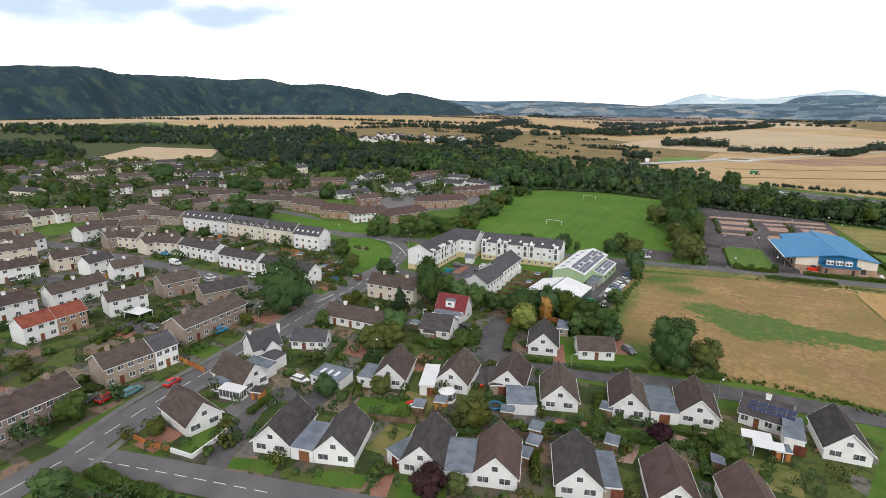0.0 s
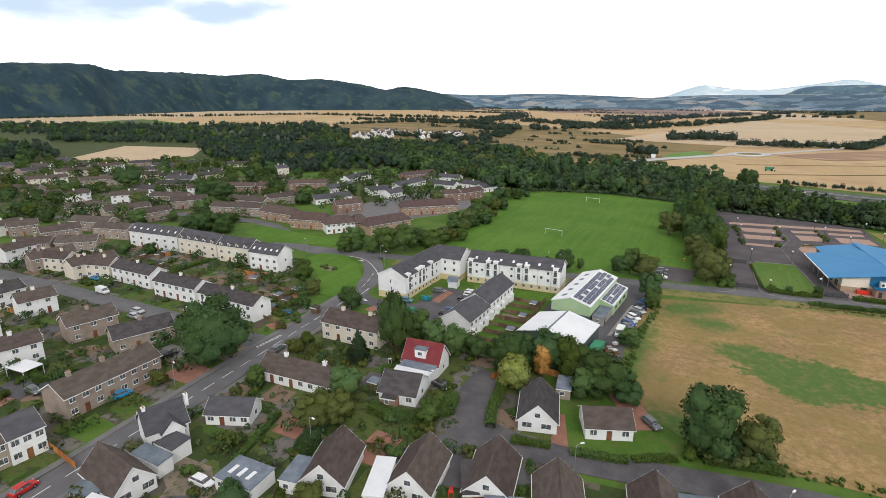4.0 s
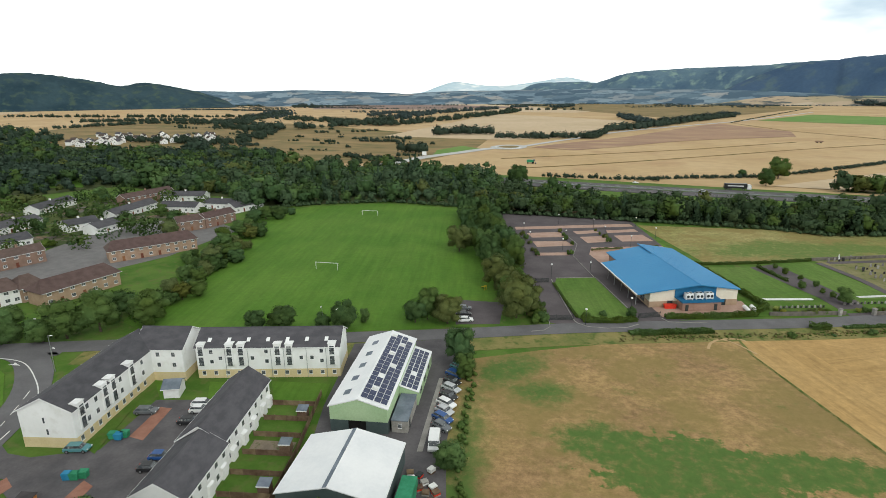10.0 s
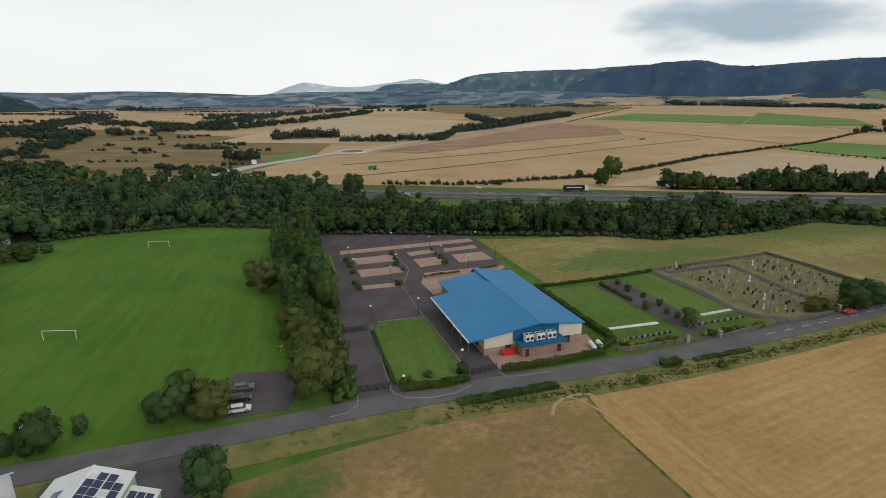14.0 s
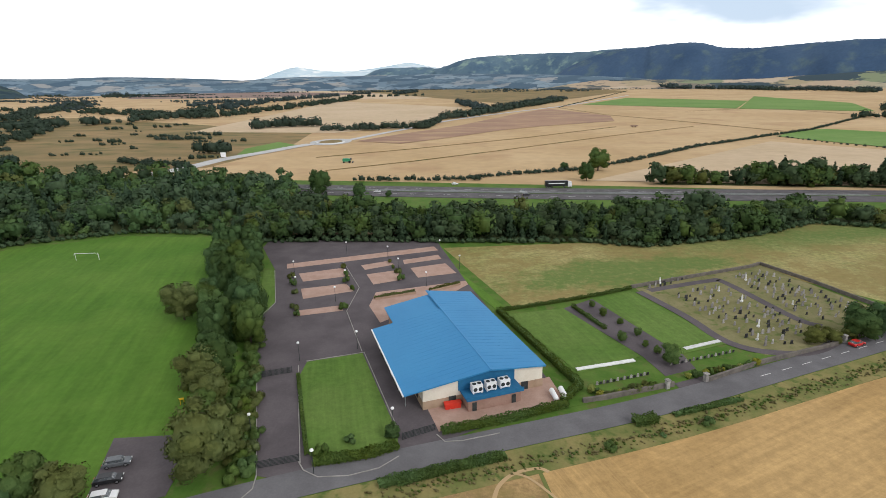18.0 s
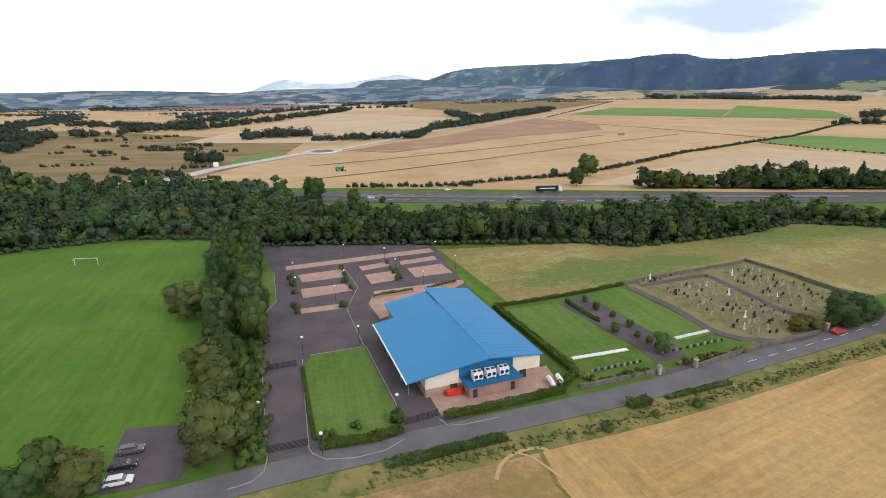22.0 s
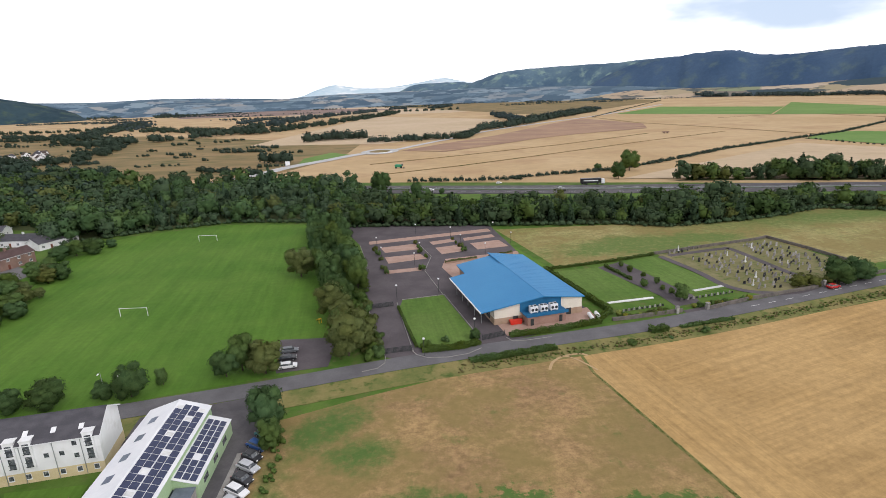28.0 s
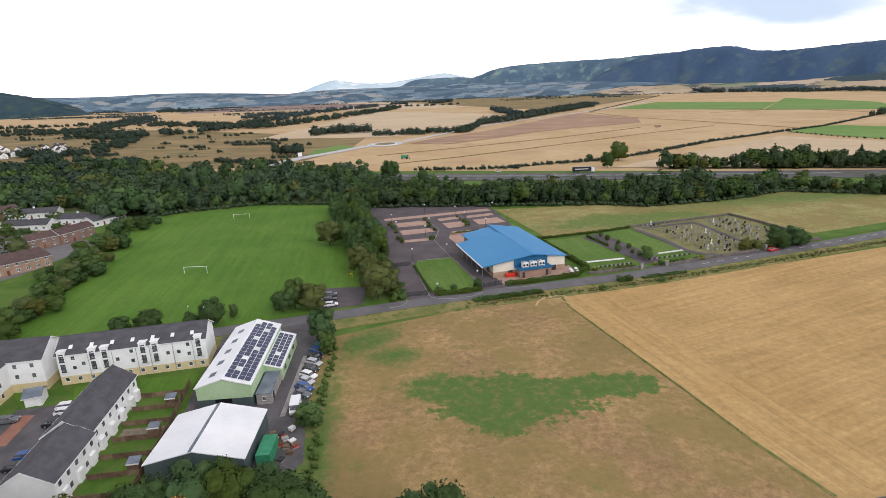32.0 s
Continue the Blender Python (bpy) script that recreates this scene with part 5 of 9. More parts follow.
# ---- car park of the blue hall ----
sheet("car_park", [(-25.5, 93.3), (-49.8, 154.2), (-49.1, 166.7), (-59.7, 195.4), (-74.5, 221.9), (-76.7, 240.4), (-7.6, 240.4), (8.5, 184.0), (29.6, 119.1), (6.3, 104.0), (-2.4, 99.2), (-17.3, 91.9)], LOTTAR, 0.08, "dark tarmac car park")
sheet("lawn", [(-28.6, 131.6), (-16.2, 136.3), (-3.3, 105.9), (-2.4, 101.5), (-14.4, 96.4), (-18.2, 99.0), (-28.4, 125.6)], LAWN, 0.13, "mown lawn in front of the car park")
sheet("lawn", [(-63.8, 195.5), (-59.7, 195.4), (-49.1, 166.7), (-49.4, 156.0), (-52.8, 161.8)], LAWN, 0.13, "strip of mown lawn")
bays = tagged(sheet("parking_bay", [(-57.8, 202.0), (-5.7, 224.2), (-3.7, 219.1), (-56.1, 197.1)], PAVERS, 0.12, "strip of pinkish paved parking bays"), group="parking bays")
for q in ([(-50.1, 191.9), (-36.3, 198.1), (-31.8, 190.1), (-46.2, 184.4)], [(-44.9, 177.9), (-31.4, 182.8), (-27.4, 176.4), (-41.6, 169.7)], [(-40.5, 161.0), (-28.9, 165.0), (-27.1, 161.4), (-39.6, 157.2)],
          [(-30.2, 201.0), (-21.4, 205.9), (-18.2, 202.1), (-27.8, 196.2)], [(-26.3, 191.7), (-16.3, 196.1), (-13.4, 186.8), (-22.2, 182.2)], [(-15.8, 207.1), (-3.3, 213.5), (-1.7, 208.8), (-14.8, 202.6)], [(-12.0, 198.4), (0.0, 203.7), (4.5, 193.6), (-8.2, 188.8)]):
    tagged(sheet("parking_bay", q, PAVERS, 0.12, "block of pinkish paved parking bays"), group="parking bays")
sheet("apron", [(-20.2, 165.0), (-20.1, 175.5), (7.9, 186.1), (8.7, 183.0), (2.6, 173.6), (-14.9, 153.6)], PAVERS, 0.12, "pinkish paved apron before the hall")
sheet("service_yard", [(1.8, 113.6), (27.7, 126.9), (29.9, 117.1), (4.6, 106.4)], PAVERS, 0.12, "brown paved service yard")

# ---- woods ----
wood("woodland", [(-212.3, 197.7), (-183.8, 223.9), (-145.0, 244.9), (-98.7, 242.1), (-78.3, 255.3), (-98.6, 341.4), (-189.6, 353.9), (-369.6, 296.6), (-355.4, 245.4), (-291.6, 233.6), (-253.1, 238.0)], 460, 6.0, 7, 14, "dense mixed wood behind the pitch", seed=4)
wood("woodland", [(-82.0, 230.7), (-49.4, 232.5), (-4.6, 231.1), (52.7, 231.3), (78.1, 225.5), (124.4, 240.5), (159.5, 262.0), (193.4, 251.8), (215.8, 241.4), (257.1, 261.7), (206.6, 269.8), (112.5, 270.7), (-7.2, 270.1), (-106.0, 290.7)], 400, 4.6, 5.5, 11, "belt of broadleaf trees along the motorway", seed=5)
wood("woodland", [(116.1, 353.3), (256.1, 338.3), (347.1, 326.0), (382.0, 360.0), (271.6, 359.7), (141.9, 368.0)], 240, 5.5, 9, 13, "trees beyond the motorway", seed=6, leaves=200)
wood("woodland", [(-316.9, 235.8), (-177.7, 223.5), (-248.3, 333.0), (-110.6, 318.7), (-122.3, 349.5), (-312.2, 383.9), (-772.9, 425.9), (-522.1, 289.2)], 400, 7, 8, 15, "deep mixed wood along the motorway", seed=7, leaves=220)
wood("woodland", [(-1132, -99), (-916, 90), (-702.3, 55.5), (-653.2, -29.0), (-701.3, -98.0)], 260, 6.0, 8, 13, "dark trees west of the estate", seed=18, leaf=FARWOOD, mix=(0.7, 0.16, 0.05, 0.02, 0.07), leaves=130)
wood("woodland", [(-1019, 111), (-807.3, 252.2), (-918, 299), (-1146, 136)], 150, 6.0, 8, 12, "dark trees behind a straw field", seed=19, leaf=FARWOOD, mix=(0.7, 0.16, 0.05, 0.02, 0.07), leaves=110)
wood("woodland", [(-684.5, 204.1), (-576.5, 167.2), (-473.9, 158.9), (-400.1, 161.4), (-349.4, 258.6), (-241.5, 267.2), (-364.9, 438.1), (-494.6, 461.4), (-622.0, 349.3), (-862, 279)], 900, 6.0, 8, 13, "belts of mixed trees round the estate", seed=8, leaf=FARWOOD, mix=(0.7, 0.16, 0.05, 0.02, 0.07), leaves=130)
wood("woodland", [(-1817, -102), (-1315, 117), (-939, 280), (-682.0, 390.8), (-838, 577), (-1178, 734), (-1582, 391), (-2272, -103)], 800, 9, 10, 15, "wide distant woodland below the hill", seed=9, leaf=FARWOOD, mix=(0.7, 0.16, 0.05, 0.02, 0.07), leaves=70)

# undergrowth along the edges of the woods
belt("undergrowth", [(-80.1, 228.9), (-49.0, 230.9), (-4.5, 229.5), (52.4, 229.7), (77.7, 224.0), (123.6, 238.8), (158.3, 260.0), (192.0, 250.0)], 2.4, 2.6, "bushy undergrowth at the edge of the wood", 1.5, FARLEAF, 40, "undergrowth", 51)
belt("undergrowth", [(-278.2, 219.7), (-211.2, 196.4), (-182.8, 222.3), (-144.2, 243.2), (-98.2, 240.5), (-77.5, 251.9)], 2.4, 2.6, "bushy undergrowth at the edge of the wood", 1.8, FARLEAF, 40, "undergrowth", 52)
# tree screen between pitch and car park
SCREEN = [(-77.0, 178.0), (-92.0, 224.0), (-79.9, 229.7), (-51.0, 157.0), (-39.0, 122.0), (-46.0, 119.0), (-57.0, 144.0)]
for x, y in scatter(SCREEN, 46, 2.9, random.Random(8)):
    tree(x, y, TREE_RNG.uniform(8.0, 12.5), TREE_RNG.choice(["dark", "dark", "broad"]), 0.72, group="tree screen")
for x, y, h in ((-35.0, 93.9, 13.4), (-32.5, 97.0, 9.9), (-39.9, 104.7, 8.2), (-42.2, 111.9, 9.3), (-70.7, 154.1, 11.5), (-47.0, 117.9, 11.6)):
    tree(x, y, h, "olive" if h > 9 else "broad", 0.95, group="tree screen")
for x, y in scatter([(-40.2, 118.0), (-50.4, 154.2), (-35.0, 116.0), (-26.1, 93.0), (-29.1, 91.6)], 46, 1.4, random.Random(9)):
    tree(x, y, TREE_RNG.uniform(1.4, 3.4), "bush", 1.0, group="verge bushes")

# the wide plain: scattered hedges, copses and far farms
rngP = random.Random(44)
PLAIN = [(-3257, 2814), (-882, 1704), (-821, 3236), (609, 2149), (980, 3487), (-899, 4222), (-3245, 2827)]
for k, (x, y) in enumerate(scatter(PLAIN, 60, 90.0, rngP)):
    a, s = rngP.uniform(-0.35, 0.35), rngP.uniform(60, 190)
    far_line([(x - s * math.cos(a), y - s * math.sin(a)), (x + s * math.cos(a), y + s * math.sin(a))], rngP.uniform(6, 11), 40, seed=60 + k, step=6, leaves=22, leaf=FARHAZED, label="dark distant hedgerow on the plain")
for k, (x, y) in enumerate(scatter([(-575.0, 555.0), (-234.0, 448.5), (-196.0, 591.8), (-442, 864), (-1117, 1070)], 48, 14.0, rngP)):
    s = rngP.uniform(3, 16)
    far_line([(x - s, y - s * 0.2), (x + s, y + s * 0.2)], rngP.uniform(3, 6), 6, seed=150 + k, step=3, leaves=50, label="scrub bushes on rough grazing", name="scrub")

# ---- the blue hall ----
def blue_hall():
    x0, y0, turn = -2.6, 111.3, 22.0
    e = thing("sports_hall", pose(x0, y0, 0, 0, 0, turn), "large hall with a shallow blue metal roof and buff walls", "hall")
    W, D = 31.0, 31.5
    R = 18.0
    part("roof", slab((0, 0, 4.5), (R, -1.2, 7.4), (R, D, 7.4), (0, D, 4.5), 0.3), R_BLUE, e, "blue profiled metal roof")
    part("roof", slab((W + 0.3, 0, 5.2), (W + 0.3, D + 13, 5.2), (R, D + 13, 7.4), (R, -1.2, 7.4), 0.3), R_BLUE, e, "blue profiled metal roof")
    part("roof", slab((5.5, D, 5.0), (R, D, 7.0), (R, D + 11, 7.0), (5.5, D + 11, 5.0), 0.3), R_BLUE, e, "blue lower roof at the rear")
    part("wall", B().prism([(4.0, -0.3), (W - 0.3, -0.3), (W - 0.3, 5.0), (R, 7.0), (4.0, 4.9)], "y", 0.5, D - 0.3), HALLCREAM, e)
    part("wall", B().prism([(6.5, -0.3), (W - 0.3, -0.3), (W - 0.3, 4.8), (R, 6.5), (6.5, 4.7)], "y", D - 0.3, D + 10.5), BRICK, e)
    part("brick_base", B().box(3.94, 0.4, -0.3, W - 0.2, D - 0.2, 1.9), BRICK, e)
    part("ridge_cap", B().prism([(R - 0.25, 7.4), (R + 0.25, 7.4), (R, 7.52)], "y", -1.2, D + 13), R_BLUE, e)
    part("eaves_gutter", B().box(-0.25, 0, 4.2, 0.0, D, 4.5), PVC, e, "white eaves gutter")
    return e


hall = blue_hall()

# ---- the workshop sheds ----
def workshop():
    e = thing("workshop", pose(-57.7, 29.6, 0, 0, 0, 11.5), "pale green industrial shed with white roof and solar panels", "industrial shed")
    W, D, E, R = 11.2, 30.0, 5.5, 7.3
    part("wall", B().prism([(0, 2.6), (W, 2.6), (W, E), (W / 2, R - 0.05), (0, E)], "y", 0, D), GREENCLAD, e)
    part("lower_wall", B().box(0.02, 0.02, -0.3, W - 0.02, D - 0.02, 2.6), DARKCLAD, e)
    part("roof", slab((-0.25, -0.25, E + 0.05), (W / 2, -0.25, R + 0.12), (W / 2, D + 0.25, R + 0.12), (-0.25, D + 0.25, E + 0.05), 0.12), WHITEROOF, e)
    part("roof", slab((W + 0.25, -0.25, E + 0.05), (W + 0.25, D + 0.25, E + 0.05), (W / 2, D + 0.25, R + 0.12), (W / 2, -0.25, R + 0.12), 0.12), WHITEROOF, e)
    return e


shed = workshop()
house("white sheet-roofed storage shed with a grey rooflight strip", -54.4, 8.0, -38.0, 10.9, 14.6, 4.0, 6.0, DARKCLAD, WHITEROOF, name="storage_shed", category="industrial shed", over=0.15, bars=False)

# ---- the apartment block ----
apt_w = house("three-storey white apartment wing with grey roof", -108.7, 7.8, -98.8, 10.6, 29.0, 7.6, 10.2, WHITE, R_GREY, wins=[("f", 4.7, 5.0, 0.5, 1.3), ("f", 5.0, 2.6, 0.5, 1.3)], name="apartment_block", category="apartment building", base=(2.1, SAND))
apt_m = house("three-storey white apartment block with grey roof", -109.0, 33.0, -98.6, 36.2, 10.5, 7.8, 10.8, WHITE, R_GREY, gable=False, wins=rows_of("f", 3, 10.5, (3.4, 5.9), 0.9, 1.1), name="apartment_block", category="apartment building", base=(2.1, SAND))
apt_n = house("long three-storey white apartment wing with grey roof", -96.6, 38.0, -66.2, 48.6, 9.5, 7.6, 10.2, WHITE, R_GREY, gable=False, wins=[("f", u, z, 0.9, 1.0) for u in (3.4, 5.4, 12.6, 15.8, 23.6, 26.0, 28.2) for z in ((3.6, 6.0) if u in (3.4, 15.8, 28.2) else (4.4,))] + rows_of("f", 12, 32.2, (0.8,), 0.9, 1.0), name="apartment_block", category="apartment building", base=(2.1, SAND))
house("two-storey white terrace with dark grey roof", -73.6, -0.2, -65.4, 1.9, 13.0, 5.0, 7.6, WHITE, R_GREY, wins=rows_of("r", 5, 13.0, (0.9, 3.3), 1.0, 1.1), name="terrace", category="terraced houses")
house("two-storey white terrace with dark grey roof", -77.2, 12.6, -69.3, 14.8, 20.5, 5.2, 8.0, WHITE, R_GREY, wins=rows_of("r", 7, 20.5, (0.9, 3.3), 1.0, 1.1), name="terrace", category="terraced houses")

for t, spans in zip([o for o in scene.collection.objects if o.name.startswith("terrace")], ((2.0, 6.6, 11.0), (2.2, 6.8, 11.4, 16.0, 19.0))):
    for y in spans:
        part("porch", B().prism([(0, -0.2), (0.7, -0.2), (0.7, 2.2), (0, 2.5)], "y", y - 0.8, y + 0.8), WHITE, t, "white rendered porch", pose(8.2, 0, 0))

# ---- gabled bungalows of the close ----
GW = [("f", 1.7, 0.95, 1.9, 1.15), ("f", 5.3, 0.95, 1.9, 1.15), ("f", 3.6, 3.2, 1.1, 1.0)]
LBL = "white rendered chalet bungalow with a steep brown tiled roof"
for x0, y0, x1, y1, roof in ((-46.0, -90.9, -39.7, -87.2, R_DARK), (-35.3, -85.2, -29.2, -81.2, R_DARK), (-48.3, -60.9, -42.6, -57.2, R_BROWN), (-37.3, -52.2, -30.5, -49.1, R_BROWN), (-27.6, -44.8, -20.7, -41.4, R_BROWN),
                             (-15.6, -43.0, -8.4, -38.2, R_BROWN), (-4.0, -35.7, 2.7, -32.1, R_BROWN), (7.0, -28.7, 13.7, -25.6, R_BROWN), (30.1, -22.1, 37.2, -19.2, R_DARK)):
    house(LBL, x0, y0, x1, y1, 10.5, 2.5, 5.9, WHITE, roof, wins=GW, group="chalet bungalows", width=7.3)
for x0, y0, x1, y1, roof in ((-22.3, -76.8, -16.2, -73.4, R_DARK), (-11.3, -70.7, -5.2, -66.9, R_MAROON), (0.2, -63.6, 5.8, -59.8, R_DARK), (13.0, -57.0, 19.0, -53.3, R_MAROON), (24.0, -53.0, 30.0, -49.2, R_MAROON), (-32.5, -23.0, -26.4, -19.4, R_DARK)):
    house(LBL, x0, y0, x1, y1, 10.5, 2.5, 5.9, WHITE, roof, wins=GW, group="chalet bungalows", width=7.3)
house(LBL, -58.8, -97.3, -59.1, -90.3, 11.0, 2.5, 5.9, WHITE, R_BROWN, wins=GW, group="chalet bungalows")
house(LBL, -65.9, -82.5, -66.8, -75.9, 11.0, 2.5, 5.9, WHITE, R_BROWN, wins=GW, group="chalet bungalows")

# ---- footprints kept clear of garden planting ----
CLEAR = []
ROADS = [MAIN, CLOSE, SIDE, SOUTH, COUNTRY]


def clear_of(x, y, r):
    for o in CLEAR:
        if (o[0] - x) ** 2 + (o[1] - y) ** 2 < (o[2] + r) ** 2:
            return False
    for line in ROADS:
        for a, c in zip(line[:-1], line[1:]):
            d = Vector((c[0] - a[0], c[1] - a[1]))
            t = min(1, max(0, ((x - a[0]) * d.x + (y - a[1]) * d.y) / d.length_squared))
            if (a[0] + d.x * t - x) ** 2 + (a[1] + d.y * t - y) ** 2 < (r + 4.6) ** 2:
                return False
    return True


def long_house(label, x0, y0, x1, y1, depth, eave, ridge, wall, roof, n, floors, chims=0, door=DOORWOOD, **more):
    """A house or terrace whose ridge runs along its front, with even windows on front and back and a few in the gables."""
    w = math.hypot(x1 - x0, y1 - y0)
    zs = [0.95 + 2.5 * k for k in range(floors)]
    wins = [v for v in rows_of("f", n, w, zs, 1.3, 1.15)]
    gaps = [k for k in range(n) if k % 2 == 1][: max(1, n // 3)]
    wins = [v for i, v in enumerate(wins) if not (i < n and i in gaps)]
    wins += rows_of("r", 1, depth, zs[-1:], 0.9, 1.0)
    doors = [("f", w * (k + 0.5) / n, door) for k in gaps]
    ch = [(w * (k + 0.5) / chims if chims > 1 else w * 0.5, depth / 2, 0.9, 0.9) for k in range(chims)]
    return house(label, x0, y0, x1, y1, depth, eave, ridge, wall, roof, gable=False, wins=wins, doors=doors, chim=ch, **more)


TERR = "terraced houses"
long_house("two-storey grey-brown harled terrace with brown roof", -99.8, -80.4, -105.8, -60.4, 8.0, 4.9, 7.2, HARL, R_BROWN, 8, 2, 3, name="terrace", category=TERR)
long_house("two-storey grey-brown harled terrace beside the main street", -89.8, -101.7, -91.2, -90.8, 8.0, 4.9, 7.2, HARL, R_BROWN, 5, 2, 2, name="terrace", category=TERR)
long_house("white rendered end house with dark slate roof", -90.9, -90.8, -91.8, -85.4, 8.0, 5.0, 7.4, WHITE, R_GREY, 3, 2, 0, over=0.25)
long_house("two-storey grey-brown terrace with a long brown roof", -79.9, -126.7, -85.4, -107.7, 8.0, 4.9, 7.2, HARL, R_BROWN, 9, 2, 3, name="terrace", category=TERR)
long_house("white semi-detached houses with dark brown roof", -154.4, -97.0, -158.1, -81.4, 7.0, 4.9, 7.0, WHITE, R_BROWN, 4, 2, 1)
long_house("white house with dark brown roof", -135.3, -87.5, -135.3, -76.8, 7.0, 4.9, 7.0, WHITE, R_BROWN, 3, 2, 1)
long_house("white end house with bright red tiled roof", -129.5, -108.7, -131.7, -101.0, 7.0, 4.9, 7.0, WHITE, R_RED, 3, 2, 0, over=0.3)
long_house("buff brick house with bright red tiled roof", -131.6, -100.9, -133.1, -93.6, 7.0, 4.9, 7.0, BRICK, R_RED, 3, 2, 0, over=0.3)
long_house("white houses with dark brown roof", -153.1, -114.3, -154.5, -100.9, 7.0, 4.9, 7.0, WHITE, R_BROWN, 4, 2, 1)
long_house("white houses with brown roof", -196.9, -107.5, -197.2, -91.9, 7.0, 4.9, 7.0, WHITE, R_BROWN, 4, 2, 1)
long_house("pale pink rendered house with brown roof", -227.1, -100.7, -227.5, -86.5, 7.0, 4.9, 7.0, CREAM, R_BROWN, 3, 2, 1)
long_house("white house with brown roof", -235.7, -92.1, -243.0, -80.1, 7.0, 4.9, 7.0, WHITE, R_BROWN, 3, 2, 1)
long_house("cream house with brown roof", -199.6, -86.6, -200.1, -75.7, 7.0, 4.9, 7.0, CREAM, R_BROWN, 3, 2, 1)
long_house("white house with brown roof", -184.1, -79.3, -187.0, -70.4, 7.0, 4.9, 7.0, WHITE, R_DARK, 2, 2, 1)
long_house("white house with dark brown roof", -170.3, -75.2, -171.0, -65.8, 7.0, 4.9, 7.0, WHITE, R_BROWN, 2, 2, 1)
long_house("white house with brown roof", -243.3, -66.4, -247.8, -55.5, 7.0, 4.9, 7.0, WHITE, R_BROWN, 2, 2, 1)
long_house("harled terrace with brown roof", -221.8, -62.3, -223.6, -47.3, 7.0, 4.9, 7.0, HARL, R_BROWN, 4, 2, 2)
long_house("cream terrace with brown roof", -200.5, -54.4, -203.5, -39.1, 7.0, 4.9, 7.0, CREAM, R_BROWN, 4, 2, 2)
long_house("grey-brown harled house with a yellow porch", -140.3, -70.4, -140.7, -58.5, 7.5, 4.9, 7.0, HARL, R_BROWN, 3, 2, 1)
long_house("grey-brown harled house with grey roof", -125.1, -64.3, -123.9, -50.2, 7.5, 3.9, 6.2, HARL, R_DARK, 4, 1, 1)
for p in ((-141.5, -36.1, -118.2, -30.8), (-163.6, -41.0, -145.1, -35.8), (-190.1, -45.3, -169.9, -40.0)):
    long_house("white two-storey terrace with dark brown roof", *p, 6.6, 5.0, 7.0, WHITE, R_DARK, 6, 2, 1, name="terrace", category=TERR, group="white terraces")
for p in ((-207.1, -54.3, -192.0, -45.6), (-228.5, -62.2, -213.3, -53.9)):
    long_house("harled two-storey terrace with brown roof", *p, 6.6, 5.0, 7.0, CREAM, R_BROWN, 5, 2, 2, name="terrace", category=TERR, group="harled terraces")
long_house("cream two-storey pair with brown roof and two chimneys", -95.2, -23.5, -78.7, -18.6, 7.8, 4.8, 7.2, CREAM, R_BROWN, 5, 2, 2)
long_house("long white bungalow row with brown roof", -87.4, -46.5, -67.3, -39.8, 7.6, 2.6, 5.0, WHITE, R_BROWN, 8, 1, 2, name="bungalow_row", category="bungalows")
long_house("brown-roofed white bungalow behind a round hedge", -60.0, -34.2, -52.7, -30.7, 8.6, 2.5, 5.3, WHITE, R_DARK, 3, 1, 0, name="bungalow", category="bungalow")
red = long_house("white house with dark red roof and a boxed dormer", -66.0, -21.7, -57.6, -18.7, 6.6, 3.0, 6.9, WHITE, R_RED, 2, 1, 0)
part("dormer", B().box(2.9, 0.6, 3.6, 5.6, 3.4, 5.9), WHITE, red, "white boxed dormer")
part("dormer_roof", B().box(2.7, 0.4, 5.9, 5.8, 3.6, 6.05), FELT, red)
put_window(red, 1.1, 0.9, pose(4.25, 0.58, 4.5))
old = long_house("old white cottage with slate roof and tall chimneys", -77.4, -73.4, -76.6, -66.5, 7.0, 3.6, 6.8, WHITE, R_GREY, 3, 1, 0)
for x in (0.3, 7.6):
    c = part("chimney", B().box(x, 3.1, 5.0, x + 0.6, 3.9, 7.2).box(x - 0.07, 3.03, 7.2, x + 0.67, 3.97, 7.32), WHITE, old, "tall white chimney stack")
    for k in (3.3, 3.9):
        part("chimney_pot", B().tube((x + 0.3, k - 0.1, 7.3), (x + 0.3, k - 0.1, 7.7), 0.13, 0.11), BRICK, c)
part("wall", B().prism([(2.2, -0.2), (6.0, -0.2), (6.0, 3.6), (4.1, 5.6), (2.2, 3.6)], "y", -1.4, 3.0), WHITE, old)
part("roof", slab((1.9, -1.6, 3.4), (4.1, -1.6, 5.8), (4.1, 3.4, 5.8), (1.9, 3.4, 3.4), 0.15), R_GREY, old)
part("roof", slab((6.3, -1.6, 3.4), (6.3, 3.4, 3.4), (4.1, 3.4, 5.8), (4.1, -1.6, 5.8), 0.15), R_GREY, old)
put_window(old, 1.6, 1.3, pose(4.1, -1.4, 1.2))
long_house("low white annexe with slate roof", -78.5, -62.6, -71.6, -57.1, 6.0, 2.4, 4.4, WHITE, R_GREY, 4, 1, 0, name="cottage_annexe", category="bungalow")
long_house("brown-roofed white bungalow beside the field", -21.6, -16.8, -14.7, -11.5, 7.4, 2.5, 4.6, WHITE, R_BROWN, 3, 1, 0, name="bungalow", category="bungalow")
sol = long_house("white bungalow with solar panels on its roof", 15.6, -20.0, 23.8, -19.4, 8.0, 2.5, 4.9, WHITE, R_DARK, 4, 1, 1, name="bungalow", category="bungalow")

